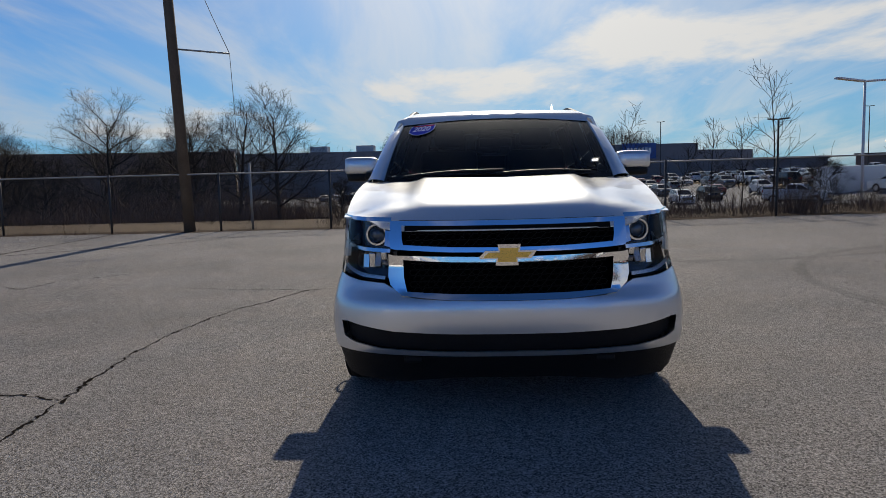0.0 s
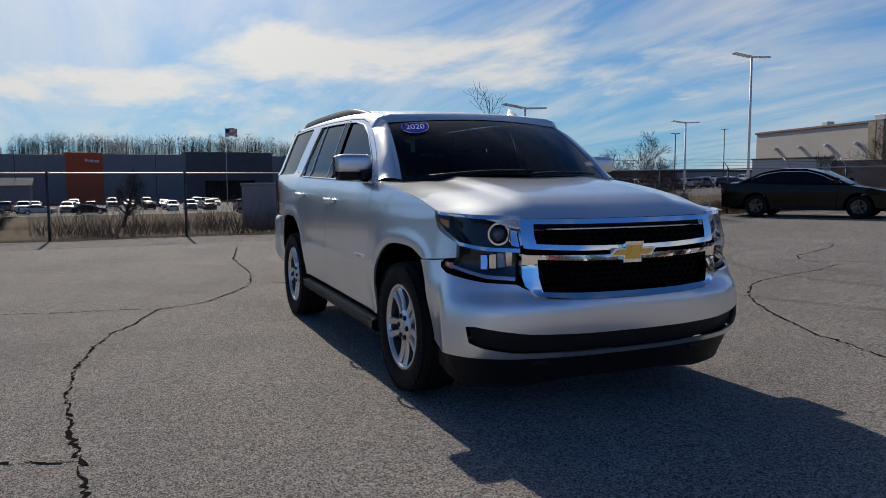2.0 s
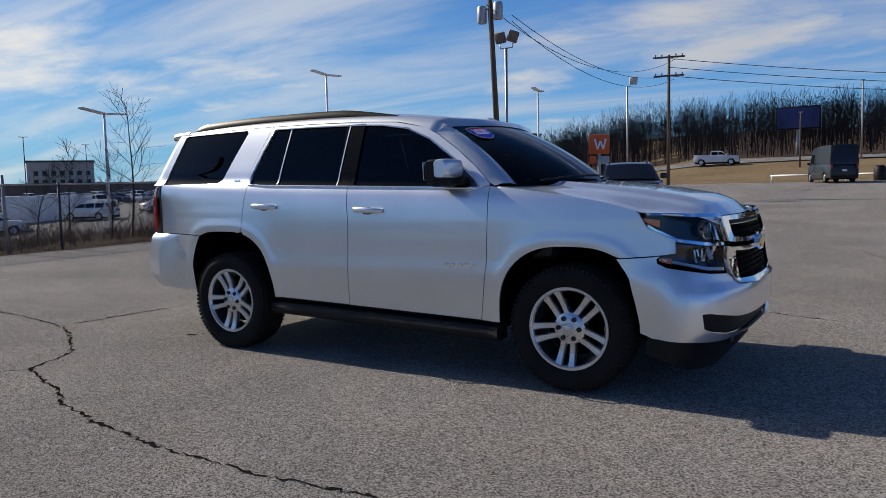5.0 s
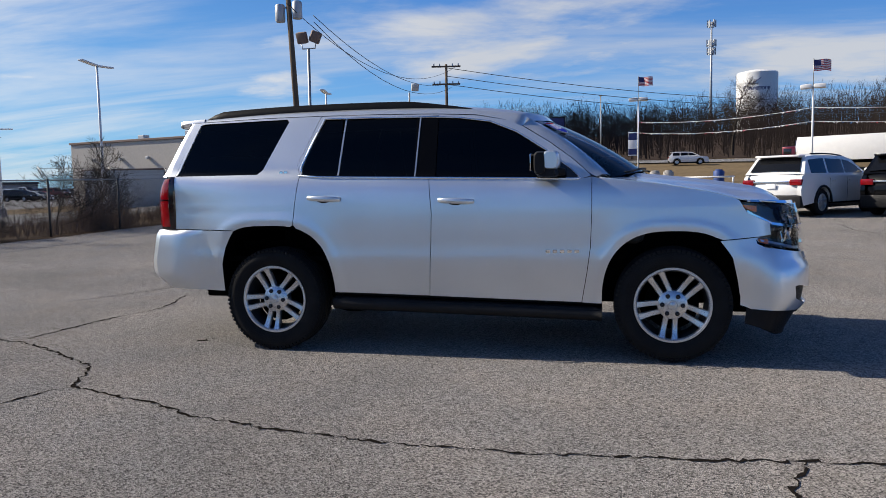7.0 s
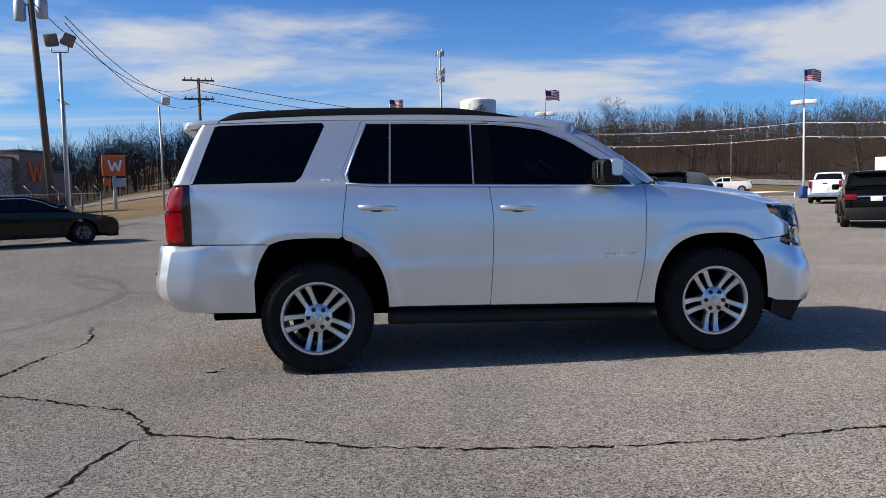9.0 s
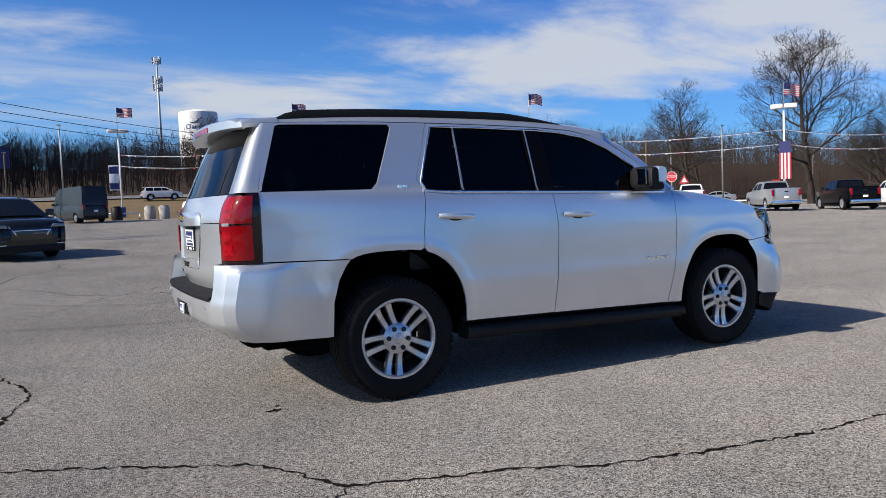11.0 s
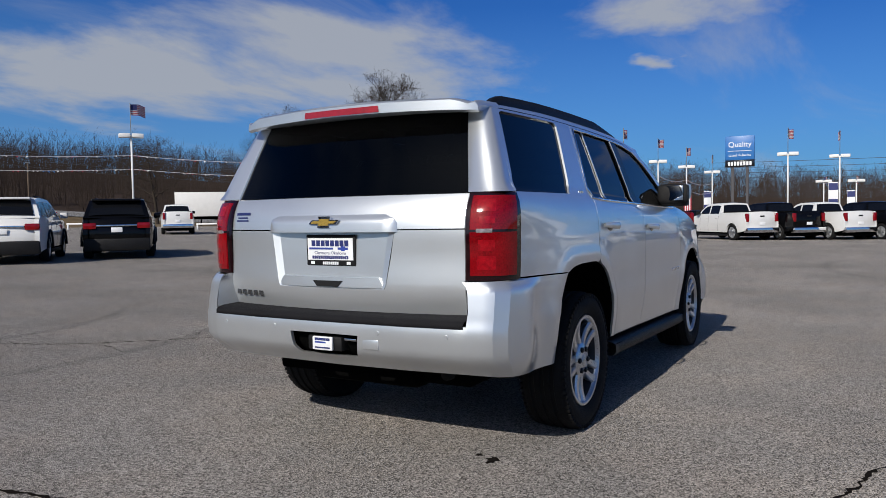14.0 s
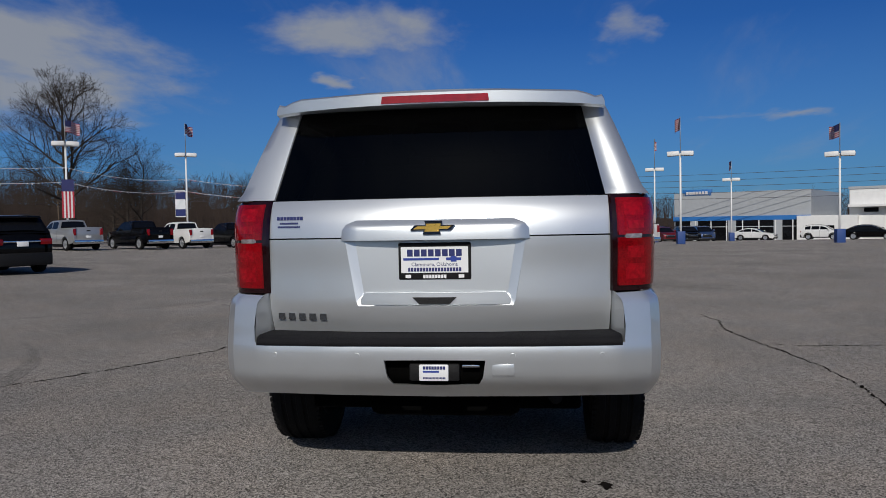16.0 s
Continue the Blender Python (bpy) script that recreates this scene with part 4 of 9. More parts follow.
# ---- rear ----
RX = [(0.66, -2.525), (0.77, -2.556), (0.862, -2.588), (0.886, -2.592), (0.94, -2.589), (1.05, -2.583), (1.18, -2.583), (1.27, -2.568), (1.33, -2.542), (1.352, -2.528), (1.45, -2.482), (1.60, -2.415), (1.74, -2.345), (1.80, -2.31)]


def tail(y, z, off=0.0):
    return (curve(RX, z) + 0.088 * (y / 0.76) ** 2 - off, y, z)


gate = new("tailgate")
gate.parent = suv
rear = lambda polys, off=0.0, d=0.018: sheet(polys, lambda y, z: tail(y, z, off), 0.05, 0.04, (1, 0, 0), d)
upper = [(-0.752, 1.350), (0.752, 1.350), (0.752, 1.184), (0.385, 1.184), (0.375, 1.215), (0.30, 1.252), (-0.30, 1.252), (-0.375, 1.215), (-0.385, 1.184), (-0.752, 1.184)]
lower = [(-0.752, 1.178), (-0.392, 1.178), (-0.345, 0.910), (-0.335, 0.888), (0.335, 0.888), (0.345, 0.910), (0.392, 1.178), (0.752, 1.178), (0.752, 0.955), (0.745, 0.770), (-0.745, 0.770), (-0.752, 0.955)]
part("upper_panel", rear([upper]), SILVER, gate)
part("lower_panel", rear([lower]), SILVER, gate)
# recess for the plate, with a handle bar above it
rimo = [(-0.392, 1.176), (0.392, 1.176), (0.344, 0.908), (0.334, 0.888), (-0.334, 0.888), (-0.344, 0.908)]
bm = bmesh.new()
o = [bm.verts.new(tail(y, z, 0.002)) for y, z in rimo]
i = [bm.verts.new(tail(y, z, -0.014)) for y, z in ((-0.35, 1.176), (0.35, 1.176), (0.312, 0.940), (0.308, 0.934), (-0.308, 0.934), (-0.312, 0.940))]
for k in range(6):
    if k != 0:
        bm.faces.new((o[k], o[(k + 1) % 6], i[(k + 1) % 6], i[k]))
bm.faces.new(i)
bmesh.ops.recalc_face_normals(bm, faces=bm.faces)
part("plate_recess", bm, SILVER, gate, angle=15)
bm = sheet([[(-0.408, 1.170), (0.408, 1.170), (0.405, 1.215), (0.385, 1.240), (0.34, 1.258), (-0.34, 1.258), (-0.385, 1.240), (-0.405, 1.215)]], lambda y, z: tail(y, z, 0.003 + 0.020 * smooth01(1.262, 1.225, z) * smooth01(0.412, 0.370, abs(y))), 0.03, 0.012, (1, 0, 0), 0.03)
part("handle_bar", bm, SILVER, gate)
part("handle_grip", sheet([[(-0.095, 0.925), (0.095, 0.925), (0.065, 0.895), (-0.065, 0.895)]], lambda y, z: tail(y, z, 0.008), 0.05, 0.02, (1, 0, 0), 0.01), BLACK, gate)
part("ledge", sheet([[(-0.305, 0.944), (0.305, 0.944), (0.325, 0.915), (0.322, 0.893), (-0.322, 0.893), (-0.325, 0.915)]], lambda y, z: tail(y, z, 0.003), 0.05, 0.02, (1, 0, 0), 0.02), SILVER, gate)
em = new("rear_emblem")
em.parent = suv
emblem("rear_emblem", em, Matrix.Translation((-2.602, 0, 1.222)) @ FACE_R, 0.19, 0.058, 0.012)
rglass_ = [(-0.738, 1.354), (0.738, 1.354), (0.655, 1.775), (-0.655, 1.775)]
part("rear_window", rear([rglass_], -0.004, 0.004), TINT, gate, "dark privacy glass")
for p in ([(-0.742, 1.353), (-0.655, 1.76), (-0.615, 1.76), (-0.70, 1.353)], [(0.742, 1.353), (0.655, 1.76), (0.615, 1.76), (0.70, 1.353)]):
    part("rear_window_edge", rear([p], -0.008, 0.0), GLOSSBLACK, gate)
# corner pillars beside the rear glass
rows = []
for k in range(13):
    z = 1.356 + (1.782 - 1.356) * k / 12
    xs = -2.318 + (z - 1.356) * 0.30
    a = Vector(on_side(xs, z))
    yw = 0.742 - (z - 1.354) * (0.742 - 0.655) / 0.42
    b = Vector(tail(-yw, z, 0.0))
    corner = Vector((b.x + 0.022, a.y + 0.002, z))
    m0 = a.lerp(corner, 0.5)
    m1 = corner.lerp(b, 0.35) + Vector((-0.012, 0, 0))
    rows.append([a, m0, corner, m1, b + Vector((-0.004, 0, 0)), b + Vector((0.02, 0.012, 0))])
pair("corner_pillar", loft(rows), SILVER, suv, angle=60)
# spoiler over the glass: the roof's section carried back to a lip
zr, zd = curve(ROOFZ, -2.2), line(DOORTOP, -2.2)
ye = flank(-2.2, zd) + 0.001
prof = [(ye, zd), (ye - 0.004, zd + 0.014), (ye - 0.014, zd + 0.026), (ye - 0.045, zr - 0.033), (ye - 0.085, zr - 0.019), (ye - 0.13, zr - 0.009), (0.45, zr - 0.005), (0.3, zr), (0.15, zr + 0.003), (0.0, zr + 0.004)]
prof = [(-y, z) for y, z in prof] + prof[-2::-1]
rows = []
for y, z in prof:
    q = abs(y) / ye
    xr = -2.458 + 0.075 * q * q + 0.035 * q ** 8
    d = 1.0 + 0.5 * q ** 8
    rows.append([(-2.13, y, z + 0.002), (-2.24, y, z - 0.003), (xr + 0.06, y * 0.996, z - 0.006), (xr + 0.012, y * 0.992, z - 0.011), (xr, y * 0.99, min(z - 0.02, zr - 0.02)), (xr, y * 0.99, zr - 0.068 - 0.016 * q * q), (xr + 0.02, y * 0.985, zr - 0.078 - 0.016 * q * q), (-2.34, y * 0.98, zr - 0.072 - 0.014 * q * q), (-2.24, y * 0.97, zr - 0.062 - 0.014 * q * q)])
bm = loft(rows)
bm.verts.ensure_lookup_table()
n = 9
bm.faces.new([bm.verts[i] for i in range(n)])
bm.faces.new([bm.verts[len(bm.verts) - 1 - i] for i in range(n)])
bmesh.ops.recalc_face_normals(bm, faces=bm.faces)
spo = part("spoiler", bm, SILVER, suv, angle=35)
bm = sheet([[(-0.24, 0.0), (0.24, 0.0), (0.235, 0.032), (-0.235, 0.032)]], lambda y, v: (-2.463 + 0.075 * (y / 0.715) ** 2, y, 1.774 + v), 0.03, 0.01, (1, 0, 0), 0.01)
part("brake_light", bm, BRAKERED, spo, "red high brake light")
# tail lamps round the corners
def corner_path(z, t):
    """From the tailgate edge (t = 0) round the corner to the flank (t = 1)."""
    a, b = Vector(tail(-0.757, z, 0.012)), Vector(on_side(-2.318, z, 0.004))
    c = Vector((a.x + 0.012, b.y - 0.004, z))
    return a.lerp(c, t).lerp(c.lerp(b, t), t ** 0.9)
def strip_part(t0, t1, z0, z1, off, nt=10, nz=10):
    rows = []
    for k in range(nz + 1):
        z = z0 + (z1 - z0) * k / nz
        row = []
        for q in range(nt + 1):
            t = t0 + (t1 - t0) * q / nt
            p = corner_path(z, t)
            d = Vector((-0.55 * (1 - t) - 0.25, -0.55 * t - 0.25, 0)).normalized()
            row.append(p + d * (off + 0.010 * math.sin(math.pi * (z - 0.93) / 0.43)))
        rows.append(row)
    bm = loft(rows)
    flange(bm, (0.5, 0.5, 0), 0.02)
    return bm
for sgn in (-1, 1):
    lamp = new("tail_lamp")
    lamp.parent = suv
    for nm, a in (("body", (0, 1, 0.94, 1.352, 0.0)), ("upper_lens", (0.05, 0.86, 1.178, 1.338, 0.005)), ("lower_lens", (0.05, 0.86, 0.962, 1.166, 0.005)), ("reverse_lens", (0.13, 0.36, 1.164, 1.182, 0.007)),
                  ("reflector_cell", (0.12, 0.40, 1.262, 1.318, 0.007)), ("reflector_cell", (0.16, 0.40, 1.206, 1.240, 0.007)),
                  ("reflector_cell", (0.13, 0.42, 0.990, 1.055, 0.007)), ("reflector_cell", (0.15, 0.40, 1.080, 1.130, 0.007))):
        bm = strip_part(*a)
        if sgn > 0:
            c = mirrored(bm)
            bm.free()
            bm = c
        part(nm, bm, {"body": REDDARK, "reverse_lens": LAMPGREY, "reflector_cell": REDLIT}.get(nm, REDLENS), lamp, {"body": "black lamp housing", "reverse_lens": "smoky clear lens"}.get(nm, "red lens"), angle=30)

# rear bumper on its own plan curve
BX = [(0.44, -2.46), (0.50, -2.53), (0.555, -2.605), (0.585, -2.632), (0.64, -2.643), (0.70, -2.645), (0.76, -2.634), (0.95, -2.606)]
BW = [(0.44, 0.950), (0.50, 0.988), (0.56, 1.004), (0.72, 1.008), (0.89, 1.006), (0.915, 0.995), (0.94, 0.968), (0.96, 0.965)]
STERN_ROOT = [(0.45, -1.924), (0.67, -1.921), (0.80, -1.885), (0.88, -1.842), (0.93, -1.805)]
# plan of the bumper by bearing: nearly flat across the back, a slanting corner face, then a crease into the flat side
PLAN_Y = [(0, 0.0), (15, 0.45), (30, 0.77), (42, 0.90), (50, 0.952), (70, 0.992), (90, 1.0)]
PLAN_X = [(0, 1.0), (15, 0.988), (30, 0.950), (42, 0.880), (50, 0.790), (70, 0.5), (90, 0.0)]


def stern(a, z, off=0.0):
    """The rear bumper: a in degrees from the middle (0) to its right flank (-90)."""
    xr = line(STERN_ROOT, z)
    w, xm = curve(BW, z) + off, curve(BX, z) - off
    x, y = xr + (xm - xr) * line(PLAN_X, abs(a)), w * line(PLAN_Y, abs(a))
    y += (flank(x, z) + off - y) * smooth01(-2.36, -2.05, x)
    return (x, math.copysign(y, a), z)


def by(y, z=0.7):
    return math.copysign(line([(k, a) for a, k in PLAN_Y], abs(y) / curve(BW, z)), y)


def bx(x, z=0.7):
    r = line(STERN_ROOT, z)
    return -line([(k, a) for a, k in PLAN_X[::-1]], (x - r) / (curve(BX, z) - r))


half = [(0, 0.732), (by(-0.795), 0.732), (by(-0.80), 0.80), (by(-0.79), 0.935), (bx(-2.32, 0.93), 0.938), (-90, 0.925), (-90, 0.455), (bx(-2.25, 0.46), 0.462), (by(-0.75, 0.5), 0.485), (0, 0.478)]
hole = [(0, 0.548), (by(-0.185), 0.550), (by(-0.205), 0.590), (by(-0.215), 0.662), (0, 0.664)]
bm = sheet([half + hole], lambda a, z: stern(a, z), 2.5, 0.015, (1, 0, 0), 0.02)
c = mirrored(bm)
me = bpy.data.meshes.new("t")
c.to_mesh(me)
c.free()
bm.from_mesh(me)
bmesh.ops.remove_doubles(bm, verts=bm.verts, dist=1e-4)
rows = []
for k in range(8):
    z = 0.72 + (0.945 - 0.72) * k / 7
    p, q = Vector(stern(by(-0.795), min(z, 0.935))), Vector(tail(-0.752, z, -0.012))
    rows.append([p + Vector((0.004, 0, 0)), p.lerp(q, 0.5), q])
pair("bumper_cheek", face_out(loft(rows), Vector((1, 0, 0))), SILVER, suv)
rb = part("rear_bumper", bm, SILVER, suv, "silver painted rear bumper", angle=24)
both2 = lambda h: h + [(-a, z) for a, z in h[::-1] if abs(a) > 1e-6]
part("hitch_recess", sheet([both2([(0, 0.475), (by(-0.25), 0.475), (by(-0.25), 0.70), (0, 0.70)])], lambda a, z: stern(a, z, -0.06), 6, 0.04, (1, 0, 0), 0.0), DARK, rb)
part("hitch_receiver", boxed(-2.6270, -2.5470, -0.105, 0.11, 0.572, 0.645, bevel=0.008), BLACK, rb)
part("hitch_bar", boxed(-2.6190, -2.5570, -0.19, -0.115, 0.628, 0.64, bevel=0.003), CHROME, rb)
bm = boxed(-2.6470, -2.6300, -0.06, 0.066, 0.575, 0.645, bevel=0.006)
card = part("hitch_cover", bm, WHITEPL, rb, "small white dealer plate over the tow hitch")
bm = bars(bmesh.new(), -2.648, 0.048, 0.632, 0.094, 0.013, 8, 0.002, (0, -1, 0), (0, 0, 1), 0.001)
bars(bm, -2.648, 0.048, 0.589, 0.094, 0.007, 16, 0.0015, (0, -1, 0), (0, 0, 1), 0.001)
tagged(part("print", bm, NAVY, card, smooth=False), kind="stuff")
part("stripe", boxed(-2.6485, -2.6470, -0.02, 0.048, 0.612, 0.620), BLUEPR, card, smooth=False)
part("tow_cover_line", boxed(-2.6385, -2.6070, -0.335, -0.242, 0.598, 0.648, bevel=0.002), SILVER, rb)
# dark step pad
rows = []
for j in range(-20, 21):
    y = 0.785 * j / 20
    x1 = stern(by(y, 0.72), 0.72)[0]
    x0 = tail(y, 0.76)[0] + 0.03
    rows.append([(x0, y, 0.772), (x1 + 0.05, y, 0.762), (x1 + 0.012, y, 0.755), (x1 - 0.003, y, 0.742), (x1 - 0.004, y, 0.722), (x1 + 0.02, y, 0.712)])
pad = part("step_pad", loft(rows), PADPL, rb, "dark grey textured step pad")
for sgn in (-1, 1):
    for y in (0.33, 0.70):
        p = stern(by(sgn * y), 0.682, 0.001)
        part("parking_sensor", revolve([(0.0005, -0.002), (0.011, -0.002), (0.012, 0.004), (0.0005, 0.004)], 14, False, pose(*p, 0, 0, -90)), SILVER, rb)

# dealer plate in its black frame
plate = thing("licence_plate", "white dealer plate in a black frame on the tailgate", "plate")
bm = bmesh.new()
box(bm, -0.157, 0.157, -0.08, 0.08, 0, 0.012, bevel=0.006)
ob = part("frame", bm, BLACK, plate)
part("board", boxed(-0.145, 0.145, -0.05, 0.062, 0.008, 0.0145), WHITEPL, plate, "white printed board", smooth=False)
part("heading", bars(bmesh.new(), -0.118, 0.036, 0.0155, 0.236, 0.03, 8, 0.006, (1, 0, 0), (0, 1, 0), 0.001), NAVY, plate, smooth=False)
part("stripe", boxed(-0.135, 0.02, 0.004, 0.014, 0.014, 0.0158), BLUEPR, plate, smooth=False)
bm = boxed(0.05, 0.115, 0.003, 0.015, 0.014, 0.0158)
box(bm, 0.07, 0.095, -0.003, 0.021, 0.014, 0.0156)
part("mark", bm, BLUEPR, plate, smooth=False)
lettering("town", "Claremore, Oklahoma", 0.022, NAVY, plate, pose(0, -0.014, 0.0155), 0.0004)
part("web_line", bars(bmesh.new(), -0.115, -0.036, 0.0155, 0.23, 0.016, 18, 0.003, (1, 0, 0), (0, 1, 0), 0.001), NAVY, plate, smooth=False)
part("frame_print", bars(bmesh.new(), -0.05, -0.066, 0.013, 0.10, 0.015, 8, 0.003, (1, 0, 0), (0, 1, 0), 0.001), WHITEPL, plate, smooth=False)
for x in (-0.115, 0.115):
    part("screw", boxed(x - 0.012, x + 0.012, -0.072, -0.058, 0.01, 0.014), WHITEPL, plate, smooth=False)
plate.matrix_basis = Matrix.Translation((-2.553, 0, 1.078)) @ FACE_R @ pose(0, 0, 0, 1, 0, 0)
# script badges as plain blocks
for k in range(5):
    part("tailgate_letter", bars(bmesh.new(), tail(0.70 - 0.0496 * k, 0.838, 0.0015)[0], 0.712 - 0.0496 * k, 0.838, 0.030, 0.027, 1, 0, (-0.17, -1, 0), (0, 0, 1), 0.004), ALLOYDARK, gate, "dark chrome letter block", smooth=False)
bm = bars(bmesh.new(), tail(0.715, 1.272, 0.002)[0], 0.715, 1.272, 0.128, 0.015, 8, 0.003, (-0.21, -1, 0), (0.12, 0, 1), 0.001)
bars(bm, tail(0.700, 1.250, 0.002)[0], 0.700, 1.250, 0.09, 0.008, 9, 0.002, (-0.21, -1, 0), (0.10, 0, 1), 0.001)
bars(bm, tail(0.71, 1.234, 0.002)[0], 0.71, 1.234, 0.11, 0.008, 14, 0.002, (-0.21, -1, 0), (0.08, 0, 1), 0.001)
tagged(part("dealer_badge", bm, NAVY, gate, "small dark dealer lettering", smooth=False), kind="stuff")
for sgn, dd in ((-1, d1), (1, d2)):
    bm = bmesh.new()
    for k in range(5):
        x = 0.615 + k * 0.05
        y = flank(x, 0.768) + 0.003
        box(bm, x, x + 0.032, sgn * y - 0.003, sgn * y + 0.003, 0.757, 0.781, bevel=0.003)
    part("door_badge", bm, CHROME, dd, "five chrome letter blocks", smooth=False)
    bm = bmesh.new()
    for k in range(2):
        x = -1.415 + k * 0.036
        y = flank(x, 1.366) + 0.002
        box(bm, x, x + 0.028, sgn * y - 0.003, sgn * y + 0.003, 1.352, 1.378, bevel=0.003)
    part("trim_badge", bm, CHROME, suv, smooth=False)

# door handles
for sgn, (hf, hr) in ((-1, (d1, e1)), (1, (d2, e2))):
    for x0, z0, dd in ((-0.155, 1.140, hf), (-1.165, 1.170, hr)):
        rows = []
        for k in range(13):
            s = k / 12
            x = x0 + 0.265 * s
            y = flank(x, z0) + 0.006 + 0.040 * math.sin(math.pi * min(1, max(0, (s - 0.02) / 0.96))) ** 0.45
            hh = 0.021 * (1 - 0.35 * abs(2 * s - 1) ** 3)
            z = z0 - 0.012 * s
            rows.append([(x, sgn * (y + 0.009 * math.cos(a)), z + hh * math.sin(a)) for a in (2 * math.pi * q / 10 for q in range(10))])
        h = part("door_handle", loft(rows, close=True), SILVER, dd, "silver pull handle")
        xc = x0 + 0.13
        bm = bmesh.new()
        bmesh.ops.create_uvsphere(bm, u_segments=16, v_segments=8, radius=1)
        for v in bm.verts:
            v.co = Vector((xc + v.co.x * 0.07, sgn * (flank(xc, z0 - 0.02) - 0.004 + 0.008 * v.co.y), z0 - 0.016 + v.co.z * 0.03))
        part("handle_cup", bm, GLOSSBLACK, h)

# mirrors
for sgn in (-1, 1):
    mir = new("door_mirror")
    mir.parent = d1 if sgn < 0 else d2
    def egg(y0, y1, z0, z1, x0, x1, nm, mat, k=3.0, n=18, lab=""):
        rows = []
        for q in range(13):
            s = q / 12
            e = (1 - abs(2 * s - 1) ** 4) ** 0.5 if 0 < s < 1 else 0.05
            y = y0 + (y1 - y0) * s
            row = []
            for w in range(n):
                a = 2 * math.pi * w / n
                cx, cz = math.cos(a), math.sin(a)
                cx, cz = math.copysign(abs(cx) ** 0.6, cx), math.copysign(abs(cz) ** 0.55, cz)
                row.append(((x0 + x1) / 2 + (x1 - x0) / 2 * cx * (0.7 + 0.3 * e), sgn * y, (z0 + z1) / 2 + (z1 - z0) / 2 * cz * (0.82 + 0.18 * e)))
            rows.append(row)
        bm = loft(rows, close=True)
        bm.verts.ensure_lookup_table()
        bm.faces.new([bm.verts[i] for i in range(n)])
        bm.faces.new([bm.verts[len(bm.verts) - 1 - i] for i in range(n)])
        bmesh.ops.recalc_face_normals(bm, faces=bm.faces)
        return part(nm, bm, mat, mir, lab, angle=45)
    egg(0.900, 1.135, 1.336, 1.468, 0.604, 0.725, "cap", SILVER, lab="silver mirror cap")
    egg(0.90, 1.122, 1.284, 1.352, 0.566, 0.712, "lower_shell", BLACK, lab="black lower shell")
    egg(0.899, 1.136, 1.300, 1.466, 0.546, 0.640, "rear_shell", BLACK, lab="black mirror surround")
    part("mirror_glass", boxed(-0.003, 0.003, -0.090, 0.090, -0.058, 0.058, bevel=0.002, m=pose(0.545, sgn * 1.02, 1.39, 0, 0, sgn * 12)), CHROME, mir)
    part("stalk", boxed(0.60, 0.76, sgn * 0.93 - 0.055, sgn * 0.93 + 0.035, 1.295, 1.35, bevel=0.02), BLACK, mir)
    part("sail", sheet([[(0.70, 1.285), (0.70, 1.41), (0.85, 1.285)]], lambda u, v: (u, sgn * (flank(u, v) - 0.002), v), 0.05, 0.04, (0, -sgn, 0), 0.01), GLOSSBLACK, mir)

# running boards, roof rails, aerial, wipers
bm = bmesh.new()
rows = []
for k in range(25):
    x = -0.98 + 1.98 * k / 24
    z = 0.368 - 0.027 * (x + 0.23)
    rows.append([(x, -0.86, z + 0.055), (x, -0.985, z + 0.03), (x, -1.008, z + 0.018), (x, -1.012, z - 0.03), (x, -0.985, z - 0.055), (x, -0.86, z - 0.05)])
bm = loft(rows, close=True)
bm.verts.ensure_lookup_table()
bm.faces.new([bm.verts[i] for i in range(6)])
bm.faces.new([bm.verts[len(bm.verts) - 1 - i] for i in range(6)])
r1, r2 = pair("running_board", bm, BLACK, suv, "black running board with a bright edge")
for ob, sgn in ((r1, -1), (r2, 1)):
    part("edge_strip", tubed([(-0.97 + 1.95 * k / 10, sgn * 1.004, 0.388 - 0.027 * (-0.74 + 1.95 * k / 10)) for k in range(11)], 0.003, 6), RAILBLACK, ob)
bm = tubed([(-0.98 + 1.97 * k / 8, -0.93, 0.445 - 0.027 * (-0.98 + 1.97 * k / 8 + 0.23)) for k in range(9)], 0.03, 8)
pair("sill_cover", bm, BLACK, suv)
rows = []
for k in range(31):
    s = k / 30
    x = -2.13 + 2.18 * s
    zr = curve(ROOFZ, x)
    h = 0.045 * min(1, s / 0.05, (1 - s) / 0.22) + 0.004
    y = flank(x, line(DOORTOP, x)) - 0.075
    rows.append([(x, -y - 0.022, zr - 0.034), (x, -y - 0.016, zr - 0.03 + h), (x, -y + 0.014, zr - 0.03 + h + 0.002), (x, -y + 0.022, zr - 0.03)])
bm = loft(rows)
pair("roof_rail", bm, RAILBLACK, suv, "black raised roof rail")
fin = bmesh.new()
rows = []
for k in range(9):
    s = k / 8
    h = 0.066 * (1 - (1 - s) ** 1.8) * (1 if s < 0.92 else 0.75)
    rows.append([(0.33 - 0.17 * s, 0.468 - 0.028 * (0.4 + 0.6 * s), 1.78), (0.33 - 0.17 * s, 0.468, 1.80 + h), (0.33 - 0.17 * s, 0.468 + 0.028 * (0.4 + 0.6 * s), 1.78)])
loft(rows, fin)
fin.verts.ensure_lookup_table()
fin.faces.new([fin.verts[len(fin.verts) - 1 - i] for i in range(3)])
part("shark_fin_aerial", fin, SILVER, suv, "silver shark fin aerial", angle=60)
